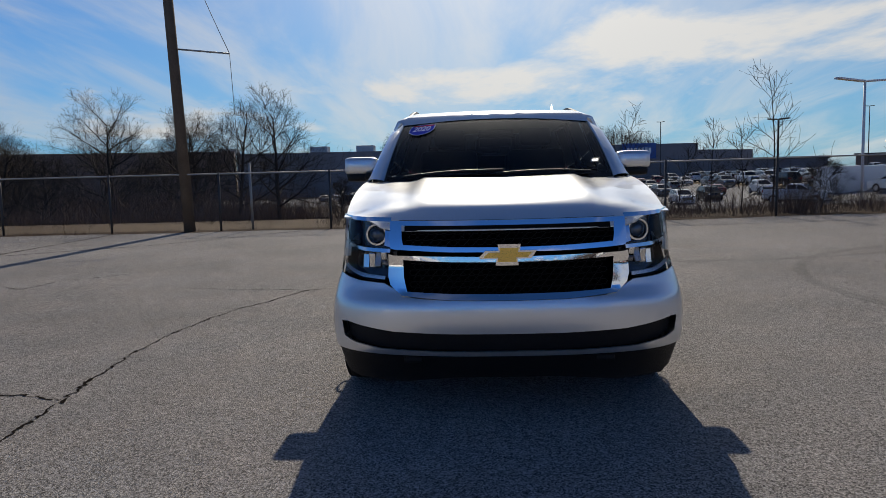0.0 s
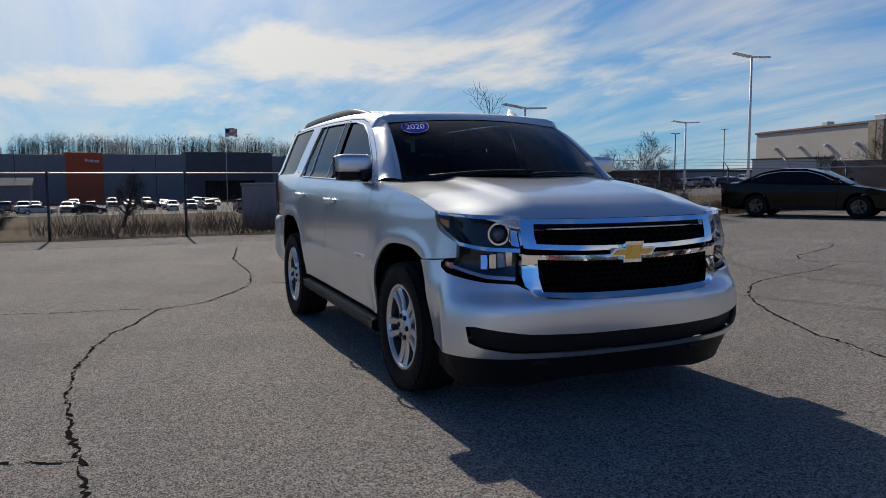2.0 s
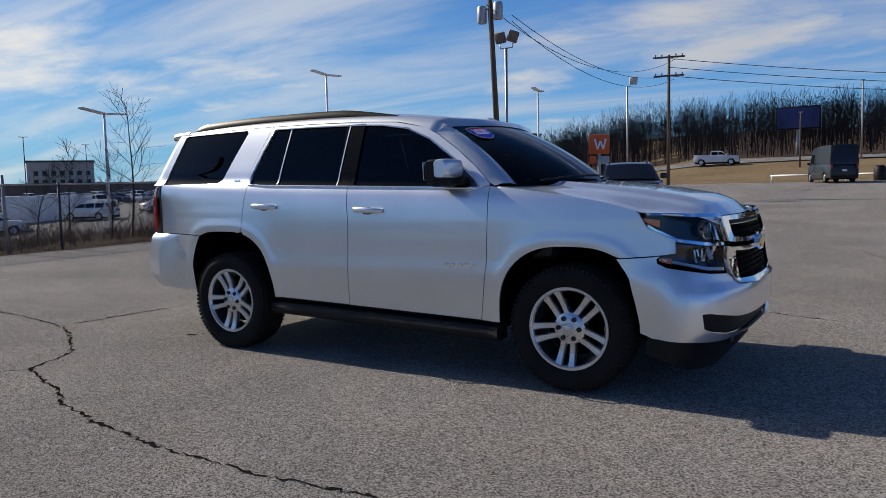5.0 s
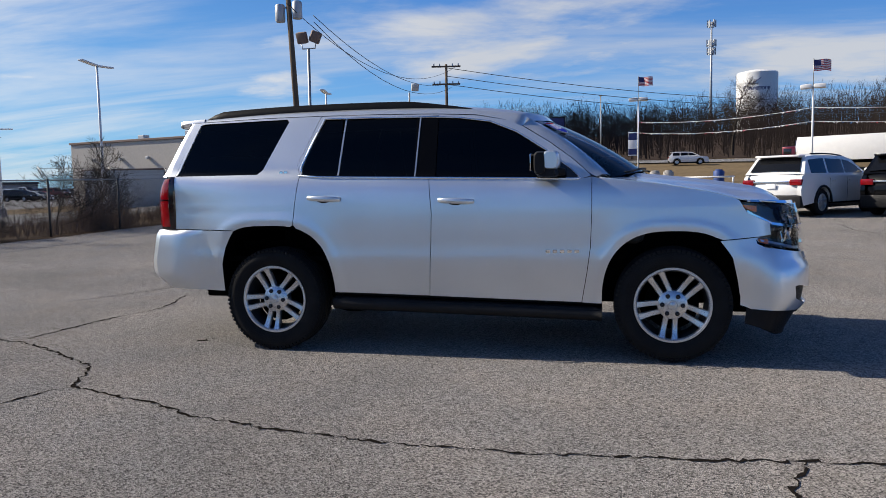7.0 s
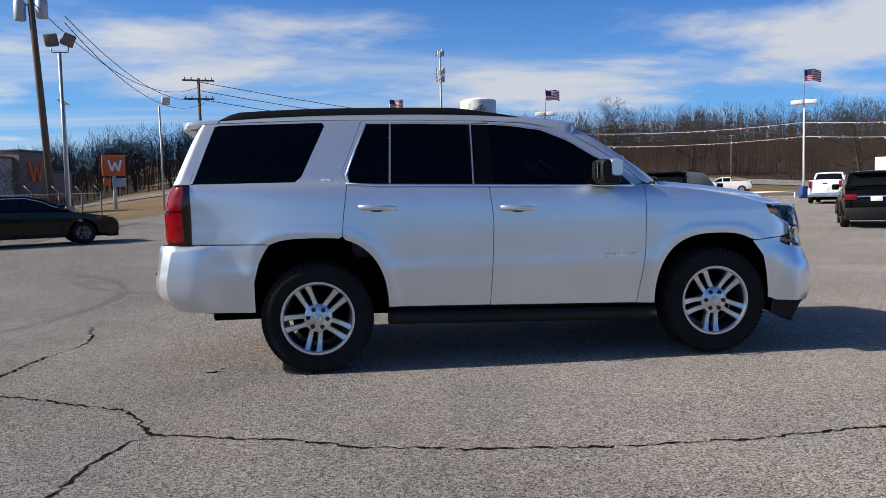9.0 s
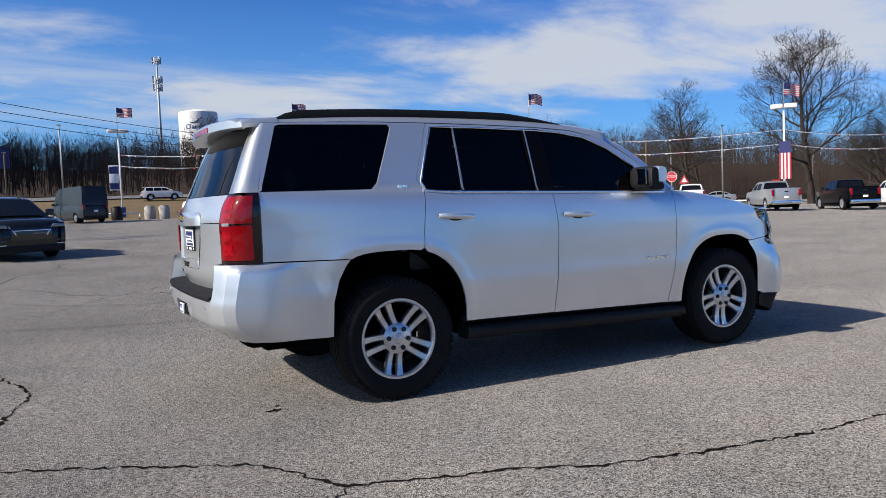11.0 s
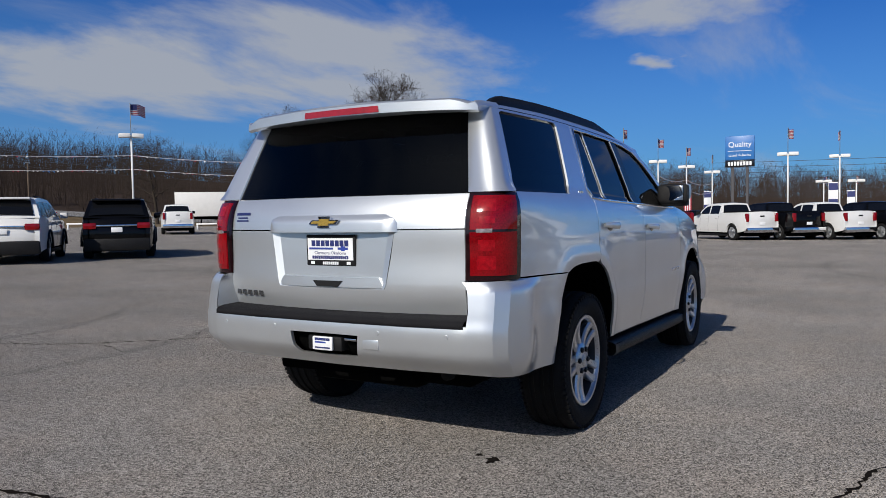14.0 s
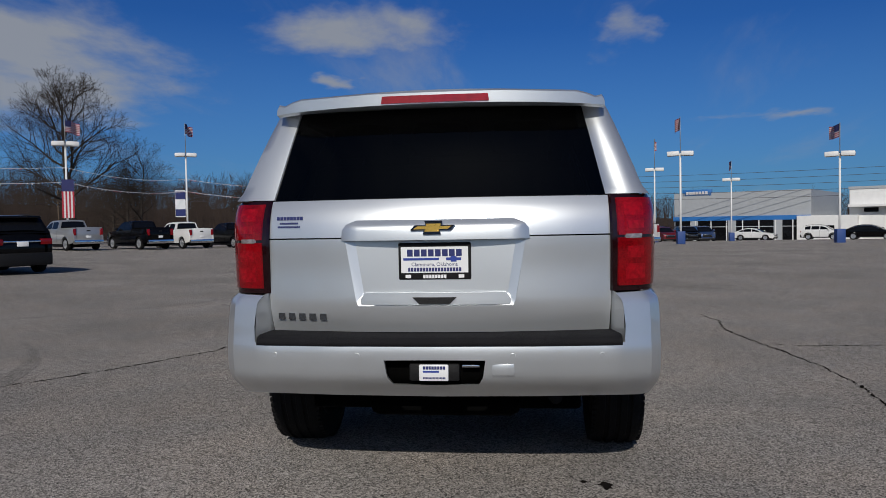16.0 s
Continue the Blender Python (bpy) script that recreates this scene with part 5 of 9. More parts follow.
for y0, y1, x0 in ((-0.62, 0.02, 1.27), (-0.02, 0.60, 1.34)):
    bm = bmesh.new()
    pts = []
    for k in range(9):
        u = (y0 + (y1 - y0) * k / 8) / 0.77
        pts.append(Vector(screen(u, 0.018 + 0.020 * math.sin(math.pi * k / 8) + (0.04 if y0 < -0.5 else 0.02) * k / 8, 0.018)))
    tube(bm, pts, 0.008, 6)
    part("wiper", bm, BLACK, suv)

# dealer sticker behind the glass
st = thing("windscreen_sticker", "red, white and blue year sticker on the windscreen", "sticker")
def shield(k):
    return [(-0.09 * k, 0.038 * k), (-0.05 * k, 0.046 * k), (0, 0.05 * k), (0.05 * k, 0.046 * k), (0.09 * k, 0.038 * k), (0.096 * k, 0.0), (0.082 * k, -0.03 * k), (0.045 * k, -0.05 * k), (0, -0.058 * k), (-0.045 * k, -0.05 * k), (-0.082 * k, -0.03 * k), (-0.096 * k, 0.0)]
for k, mat, z, nm in ((1.0, STICKWHITE, 0.0, "backing"), (0.92, STICKBLUE, 0.001, "field")):
    bm = bmesh.new()
    f = bm.faces.new([bm.verts.new((x, y, z)) for x, y in shield(k)])
    r = bmesh.ops.extrude_face_region(bm, geom=[f])
    for v in r["geom"]:
        if isinstance(v, bmesh.types.BMVert):
            v.co.z += 0.001
    part(nm, bm, mat, st, smooth=False)
bm = bmesh.new()
box(bm, -0.075, 0.075, 0.03, 0.040, 0.0016, 0.0026)
part("red_band", bm, STICKRED, st, smooth=False)
bm = bmesh.new()
box(bm, -0.088, 0.088, -0.020, 0.026, 0.0016, 0.0024)
part("white_band", bm, STICKBLUE, st, smooth=False)
lettering("year", "2020", 0.066, STICKWHITE, st, pose(0, 0.002, 0.0028), 0.0006)
c0, cu, cv = Vector(screen(-0.76, 0.80, 0.003)), Vector(screen(-0.70, 0.80, 0.003)), Vector(screen(-0.76, 0.85, 0.003))
ux = (cu - c0).normalized()
nz = ux.cross((cv - c0)).normalized()
mm = Matrix((ux, nz.cross(ux), nz)).transposed().to_4x4()
mm.translation = c0
st.matrix_basis = mm @ Matrix.Diagonal((1.05, 1.75, 1, 1))
st2 = thing("inspection_sticker", "small pale sticker in the windscreen corner", "sticker")
part("paper", boxed(-0.03, 0.03, -0.035, 0.035, 0, 0.001), STICKTAN, st2, smooth=False)
part("print", boxed(-0.022, 0.022, -0.02, 0.012, 0.001, 0.0016), ALLOY, st2, smooth=False)
c0 = Vector(screen(0.86, 0.20, 0.010))
mm = mm.copy()
mm.translation = c0
st2.matrix_basis = mm

# underside and wheel housings, coloured near-black to carry the deep shade there
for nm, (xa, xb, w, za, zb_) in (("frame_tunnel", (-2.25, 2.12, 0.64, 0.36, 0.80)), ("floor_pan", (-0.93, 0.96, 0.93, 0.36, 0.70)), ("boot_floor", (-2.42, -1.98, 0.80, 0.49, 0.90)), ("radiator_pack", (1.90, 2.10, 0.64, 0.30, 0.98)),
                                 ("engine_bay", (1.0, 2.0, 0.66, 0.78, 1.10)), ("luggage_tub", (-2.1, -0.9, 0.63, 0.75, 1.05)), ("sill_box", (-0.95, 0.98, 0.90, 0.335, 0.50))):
    part(nm, boxed(xa, xb, -w, w, za, zb_, bevel=0.02), DARK, suv, "underside in near-black shade colour")
part("exhaust", tubed([(-2.30, -0.52, 0.43), (-1.9, -0.5, 0.40), (-1.2, -0.42, 0.36)], 0.032, 10), BLACK, suv)
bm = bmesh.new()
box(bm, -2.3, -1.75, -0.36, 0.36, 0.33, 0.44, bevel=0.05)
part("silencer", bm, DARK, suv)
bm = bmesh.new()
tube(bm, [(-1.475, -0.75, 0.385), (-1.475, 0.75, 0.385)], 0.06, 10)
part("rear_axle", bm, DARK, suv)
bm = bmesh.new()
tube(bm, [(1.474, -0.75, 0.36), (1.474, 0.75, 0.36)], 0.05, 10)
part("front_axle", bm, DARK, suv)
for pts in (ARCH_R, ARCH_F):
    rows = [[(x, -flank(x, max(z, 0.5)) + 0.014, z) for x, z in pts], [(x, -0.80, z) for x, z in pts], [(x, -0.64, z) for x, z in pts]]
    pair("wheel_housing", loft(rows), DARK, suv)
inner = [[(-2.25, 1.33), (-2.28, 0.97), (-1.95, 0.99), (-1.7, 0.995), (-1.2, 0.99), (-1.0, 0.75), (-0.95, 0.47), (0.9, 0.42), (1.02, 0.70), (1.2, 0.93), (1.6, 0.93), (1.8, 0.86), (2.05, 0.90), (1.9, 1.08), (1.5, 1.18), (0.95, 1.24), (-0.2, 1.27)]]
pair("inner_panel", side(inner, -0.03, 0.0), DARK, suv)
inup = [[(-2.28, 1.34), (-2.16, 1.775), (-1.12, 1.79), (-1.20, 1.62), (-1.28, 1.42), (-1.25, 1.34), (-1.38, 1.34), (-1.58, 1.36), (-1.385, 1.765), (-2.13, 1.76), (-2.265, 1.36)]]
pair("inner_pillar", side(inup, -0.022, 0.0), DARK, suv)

# cabin
bm = bmesh.new()
rows = [[(x, y * 0.70, curve(ROOFZ, x) - 0.05 - 0.03 * y * y) for y in (-1, -0.5, 0, 0.5, 1)] for x in (-2.25, -1.5, -0.8, 0, 0.42)]
part("headliner", loft(rows, bm), HEADLINER, suv)
bm = bmesh.new()
box(bm, 0.80, 1.30, -0.78, 0.78, 0.80, 1.20, bevel=0.06)
box(bm, 0.84, 1.0, 0.18, 0.58, 1.16, 1.24, bevel=0.04)
box(bm, -0.1, 0.9, -0.16, 0.16, 0.7, 0.98, bevel=0.03)
part("dashboard", bm, SEAT, suv, "dark dashboard")
part("floor", boxed(-2.3, 1.0, -0.85, 0.85, 0.68, 0.72), DARK, suv)
ring = revolve([(0.18 + 0.014 * math.cos(a), 0.014 * math.sin(a)) for a in (2 * math.pi * k / 8 for k in range(8))], 28, True, pose(0.66, 0.38, 1.16, 0, 0, 90) @ pose(0, 0, 0, -22, 0, 0))
part("steering_wheel", ring, SEAT, suv)
for x, ys in ((0.05, (-0.38, 0.38)), (-0.95, (-0.40, 0.40)), (-1.75, (-0.38, 0.0, 0.38))):
    for y in ys:
        s = new("seat")
        s.parent = suv
        part("cushion", boxed(x - 0.28, x + 0.27, y - 0.25, y + 0.25, 0.78, 0.96, bevel=0.05), SEAT, s)
        part("backrest", boxed(-0.08, 0.08, -0.25, 0.25, 0.0, 0.62, bevel=0.05, m=pose(x - 0.26, y, 0.92, 0, -14, 0)), SEAT, s)
        part("headrest", boxed(-0.05, 0.05, -0.14, 0.14, 0.66, 0.82, bevel=0.04, m=pose(x - 0.26, y, 0.92, 0, -14, 0)), SEAT, s)
part("rear_view_mirror", boxed(0.60, 0.64, -0.12, 0.12, 1.52, 1.585, bevel=0.012), BLACK, suv)

# wheels
def wheel(name, R, W, rim, parent, alloy, hub_m, spokes=5, detail=True):
    """Tyre, rim with paired spokes, hub cap and nuts; the outer face looks along -y."""
    w = new(name)
    w.parent = parent
    w.matrix_basis = hub_m
    h = W / 2
    prof = [(rim + 0.004, -h * 0.80), (rim + 0.03, -h * 0.93), ((rim + R) / 2, -h * 1.0), (R - 0.035, -h * 0.95), (R - 0.012, -h * 0.84), (R - 0.003, -h * 0.68)]
    for g in (-0.42, 0.0, 0.42):
        prof += [(R, h * (g - 0.10)), (R - 0.009, h * (g - 0.06)), (R - 0.009, h * (g + 0.06)), (R, h * (g + 0.10))]
    prof += [(R - 0.003, h * 0.68), (R - 0.012, h * 0.84), (R - 0.035, h * 0.95), ((rim + R) / 2, h), (rim + 0.004, h * 0.80)]
    ty = part("tyre", revolve(prof, 64, True), RUBBER, w, "black rubber tyre")
    if detail:
        bm = bmesh.new()
        nb = 72
        for k in range(nb):
            for side_ in (-1, 1):
                box(bm, -0.010, 0.010, side_ * h * 0.80 - 0.022, side_ * h * 0.80 + 0.022, R - 0.030, R - 0.0105, m=pose(0, 0, 0, 0, 360 * (k + 0.25 * side_) / nb, 0))
        tagged(part("tread", bm, RUBBER, ty, smooth=False), kind="stuff")
    part("rim", revolve([(rim + 0.006, -h * 0.80), (rim + 0.004, -h * 0.86), (rim - 0.010, -h * 0.86), (rim - 0.018, -h * 0.80), (rim - 0.021, -h * 0.70)], 56, False), alloy, w, "bright alloy rim")
    part("barrel", revolve([(rim - 0.021, -h * 0.70), (rim - 0.03, -h * 0.4), (rim - 0.035, h * 0.5), (rim + 0.004, h * 0.8)], 56, False), BARREL, w, "dark inside of the rim")
    part("brake", revolve([(0.001, 0.01), (rim * 0.72, 0.01), (rim * 0.72, 0.03), (0.001, 0.03)], 32, False), DARK, w)
    bm = revolve([(0.001, -h * 0.80), (0.030, -h * 0.80), (0.034, -h * 0.77), (0.088, -h * 0.735), (0.100, -h * 0.66), (0.104, -h * 0.2)], 36, False)
    part("hub", bm, alloy, w)
    for k in range(spokes):
        for s in (-1, 1):
            bm = bmesh.new()
            rows = []
            for q in range(7):
                t = q / 6
                r = 0.065 + (rim - 0.014 - 0.065) * t
                off = s * (0.028 + 0.016 * t)
                half_w = 0.0195 + 0.003 * t + 0.006 * max(0, t - 0.8) / 0.2
                y = -h * (0.70 + 0.12 * t - 0.10 * math.sin(math.pi * t))
                rows.append([(off - half_w, y + 0.012, r), (off - half_w * 0.72, y, r), (off + half_w * 0.72, y, r), (off + half_w, y + 0.012, r), (off + half_w * 0.8, y + 0.045, r), (off - half_w * 0.8, y + 0.045, r)])
            loft(rows, bm, close=True)
            bmesh.ops.transform(bm, matrix=pose(0, 0, 0, 0, 360 * k / spokes + 180, 0), verts=bm.verts)
            bmesh.ops.recalc_face_normals(bm, faces=bm.faces)
            part("spoke", bm, alloy, w, angle=30)
    if detail:
        for k in range(6):
            a = radians(60 * k + 5)
            bm = revolve([(0.001, -0.006), (0.008, -0.008), (0.0155, -0.004), (0.0165, 0.02)], 12, False, pose(0.068 * math.cos(a), -h * 0.79, 0.068 * math.sin(a)))
            part("wheel_nut", bm, DARKNUT, w, "dark wheel nut")
        bm = revolve([(0.001, -0.004), (0.016, -0.003), (0.022, 0.0)], 16, False, pose(0, -h * 0.81, 0))
        part("hub_cap", bm, alloy, w)
    return w

for x, turn in ((HUB_F, 7), (HUB_R, 10)):
    wheel("wheel", 0.396, 0.275, 0.255, suv, ALLOY, pose(x, -0.862, HUB_Z + 0.011, 0, turn, 0))
    wheel("wheel", 0.396, 0.275, 0.255, suv, ALLOY, pose(x, 0.862, HUB_Z + 0.011, 0, turn + 11, 180))

# ---- ground ----
def soft(v, w=6.0):
    return w * math.log1p(math.exp(v / w)) if v / w < 30 else v


def ground_z(x, y):
    """Height of the land: level round the car, falling to the dealer and to the store, rising to the wooded hill."""
    z = 0.02 * (soft(y - 10) - soft(-10)) - 0.012 * (soft(x - 6) - soft(-6)) - 0.012 * (soft(x - 50) - soft(-50))
    z -= 3.2 * smooth01(15.5, 55, -x) * (1 - 0.55 * smooth01(20, 45, y))
    return z


def hill_z(x, y):
    a, r = math.degrees(math.atan2(y, x)), math.hypot(x, y)
    k = smooth01(-35, 30, a) * (1 - smooth01(104, 122, a))
    rise = smooth01(112, 215, r) * 10.5 * k * (0.9 + 0.14 * math.sin(a * 0.11 + 1.0)) + 2.3 * smooth01(76, 116, y) * smooth01(20, 60, a) * (1 - smooth01(100, 118, a))
    if abs(a) > 158:
        rise += 15 * smooth01(235, 340, r) * smooth01(160, 171, a if a > 0 else a + 360) * (1 - smooth01(184, 196, a if a > 0 else a + 360))
    return ground_z(x, y) * (1 - 0.9 * smooth01(150, 400, r)) + rise


def land(xs, ys, off, keep=None, fz=ground_z):
    vs, idx, fs = [], {}, []
    for i, x in enumerate(xs):
        for j, y in enumerate(ys):
            idx[i, j] = len(vs)
            vs.append((x, y, fz(x, y) + off))
    for i in range(len(xs) - 1):
        for j in range(len(ys) - 1):
            if keep is None or keep((xs[i] + xs[i + 1]) / 2, (ys[j] + ys[j + 1]) / 2):
                fs.append((idx[i, j], idx[i + 1, j], idx[i + 1, j + 1], idx[i, j + 1]))
    me = bpy.data.meshes.new("land")
    me.from_pydata(vs, [], fs)
    for p in me.polygons:
        p.use_smooth = True
    return me


def steps(*runs):
    out = []
    for a, b, d in runs:
        n = round((b - a) / d)
        out += [a + (b - a) * k / n for k in range(n)]
    return out + [runs[-1][1]]


far = steps((-2500, -500, 250), (-500, -200, 30), (-200, -60, 10), (-60, -10, 2.5), (-10, 60, 5), (60, 200, 10), (200, 500, 30), (500, 2500, 250))
me = land(far, far, -0.06, fz=hill_z)
me.materials.append(DRYGRASS)
tagged(new("ground", me), "dry tan winter grass and bare earth", "ground", kind="structure")
me = land(steps((-112, -62, 5), (-62, -13.4, 2)), steps((-120, -14, 4), (-14, 30, 2)), 0.0, keep=lambda x, y: not (x < -62 and y > 14))
me.materials.append(BANKGRASS)
tagged(new("grass_bank", me), "mown brown winter grass on a bank below the lot", "ground", kind="structure")
LOT = steps((-13.5, 12, 1.5), (12, 130, 4))
me = land(LOT, steps((-70, -15, 5), (-15, 15, 1.5), (15, 60, 3)), 0.0)
me.materials.append(ASPHALT)
tagged(new("lot_pavement", me), "worn grey asphalt of the dealer's lot", "pavement", kind="structure")
me = land(steps((-190, -110, 8), (-110, -62, 6)), steps((-60, 14, 7.4), (14, 170, 8)), -0.02, lambda x, y: not (x > -111 and y < 14))
me.materials.append(ROADMAT)
tagged(new("store_lot", me), "grey asphalt of the store car park", "pavement", kind="structure")
me = land(steps((-70, -18, 4)), steps((26, 50, 3)), 0.02)
me.materials.append(ROADMAT)
tagged(new("diner_lot", me), "grey asphalt beside the diner", "pavement", kind="structure")
# the highway below the hill
vs, fs = [], []
for k in range(61):
    s = k / 60
    a = radians(128 - 130 * s)
    r = 98 + 22 * s
    for d in (0, 9):
        x, y = (r + d) * math.cos(a), (r + d) * math.sin(a)
        vs.append((x, y, hill_z(x, y) + 0.06))
    if k:
        fs.append((2 * k - 2, 2 * k - 1, 2 * k + 1, 2 * k))
me = bpy.data.meshes.new("road")
me.from_pydata(vs, [], fs)
me.materials.append(ROADMAT)
tagged(new("road", me), "grey two-lane highway beyond the lot", "road", kind="structure")

# cracks in the asphalt
def crack(pts, w, seed):
    rnd = random.Random(seed)
    out = []
    for (x0, y0), (x1, y1) in zip(pts, pts[1:]):
        d = math.hypot(x1 - x0, y1 - y0)
        n = max(2, int(d / 0.035))
        for k in range(n):
            s = k / n
            j = 0.02 if 0 < k else 0.004
            out.append((x0 + (x1 - x0) * s + rnd.uniform(-j, j), y0 + (y1 - y0) * s + rnd.uniform(-j, j)))
    out.append(pts[-1])
    bm = bmesh.new()
    last = None
    for k, (x, y) in enumerate(out):
        a, b = out[max(k - 1, 0)], out[min(k + 1, len(out) - 1)]
        d = Vector((b[0] - a[0], b[1] - a[1])).normalized()
        e = min(1, (k + 1) / 8, (len(out) - k) / 8)
        h = w * rnd.choice((0.3, 0.55, 0.8, 1.15, 1.8)) * e / 2
        z = ground_z(x, y) + 0.0035
        cur = (bm.verts.new((x - d.y * h, y + d.x * h, z)), bm.verts.new((x + d.y * h, y - d.x * h, z)))
        if last:
            bm.faces.new((last[0], last[1], cur[1], cur[0]))
        last = cur
    ob = part("crack", bm, CRACK, smooth=False)
    return tagged(ob, "dark jagged crack in the asphalt", "crack", kind="structure")


crack([(-9.5, -0.35), (-7.0, -0.78), (-4.96, -0.83), (-3.76, -1.03), (-3.1, -1.37), (-2.58, -1.69), (-2.31, -2.2), (-1.57, -2.43), (-1.24, -2.6), (-0.6, -2.76), (0.05, -2.84), (0.65, -2.86), (1.12, -2.82), (1.48, -2.80), (1.93, -2.73), (2.45, -2.70), (3.0, -2.66), (3.75, -2.80), (4.5, -2.72)], 0.017, 1)
crack([(-3.9, 1.71), (-3.65, 0.95), (-3.6, 0.65), (-3.70, 0.25), (-3.76, -0.2), (-3.83, -1.0)], 0.02, 2)
crack([(-2.31, -2.2), (-2.42, -2.36), (-2.5, -2.63), (-2.5, -2.75), (-2.54, -3.06), (-2.75, -3.9)], 0.014, 3)
crack([(1.93, -2.73), (1.79, -3.09), (1.85, -3.9), (1.7, -4.6)], 0.02, 4)
crack([(-2.0, 7.22), (-1.62, 6.37), (-1.44, 5.62), (-1.2, 4.82), (-0.94, 4.36), (-0.40, 3.80), (-0.08, 3.52), (0.45, 3.18), (0.86, 2.96), (1.4, 2.68), (1.75, 2.62), (2.1, 2.48), (2.9, 2.2)], 0.022, 5)
crack([(-4.5, 10.05), (-4.03, 9.63), (-3.75, 9.17), (-3.48, 8.54), (-3.09, 7.6), (-2.58, 7.1), (-2.1, 7.15)], 0.022, 9)
crack([(-0.94, 4.36), (-0.95, 4.0), (-1.1, 3.6)], 0.012, 10)
crack([(-3.98, 4.93), (-3.44, 5.59), (-2.77, 6.78), (-1.6, 8.2)], 0.016, 6)
crack([(-3.14, -6.41), (-2.89, -5.95), (-3.58, -5.9), (-4.07, -5.35), (-6.0, -4.0)], 0.018, 7)
rnd = random.Random(77)
for k in range(16):
    x, y = rnd.uniform(-11, 24), rnd.uniform(9.5, 24)
    p = [(x, y)]
    a = rnd.uniform(0, 6.28)
    for q in range(rnd.randint(3, 6)):
        a += rnd.uniform(-0.7, 0.7)
        p.append((p[-1][0] + 0.9 * math.cos(a), p[-1][1] + 0.9 * math.sin(a)))
    crack(p, 0.022, 100 + k)
for x, y, r in ((-2.25, -0.75, 0.06), (-1.96, 1.26, 0.07), (-1.8, 1.15, 0.04), (-2.2, -0.65, 0.03)):
    bm = bmesh.new()
    rr = random.Random(int(x * 100))
    bm.faces.new([bm.verts.new((x + r * rr.uniform(0.4, 1.1) * math.cos(a), y + r * rr.uniform(0.3, 0.9) * math.sin(a), 0.0045)) for a in (2 * math.pi * q / 14 for q in range(14))])
    tagged(part("tar_spot", bm, CRACK, smooth=False), "small dark tar spot on asphalt", "stain", kind="structure")
# faint dark wheel marks swept over the lot
for k, (cx, cy, r, a0, a1, w) in enumerate(((-1.5, 8.2, 4.6, -160, -40, 0.16), (-1.2, 8.6, 3.1, -170, -30, 0.14), (8.5, 10.5, 6.0, -170, -70, 0.16), (-9.5, 3.5, 5.2, -30, 60, 0.15), (14, -9, 7.5, 60, 170, 0.17))):
    vs, fs = [], []
    for i in range(61):
        t = radians(a0 + (a1 - a0) * i / 60)
        e = min(1, i / 12, (60 - i) / 12)
        for q in (-0.5, 0.5):
            x, y = cx + (r + q * w * e) * math.cos(t), cy + (r + q * w * e) * math.sin(t)
            vs.append((x, y, ground_z(x, y) + 0.003))
        if i:
            fs.append((2 * i - 2, 2 * i - 1, 2 * i + 1, 2 * i))
    me = bpy.data.meshes.new("tyre_mark")
    me.from_pydata(vs, [], fs)
    me.materials.append(MARK)
    tagged(new("tyre_mark", me), "faint dark tyre mark curving over asphalt", "stain", kind="structure")
# sealed joints across the lot
for pts in (((-13, -9.5), (-5, -9.3), (3, -9.0)), ((-12.5, -4.5), (-9, -7), (-6, -11))):
    crack(list(pts), 0.05, 50 + len(pts))

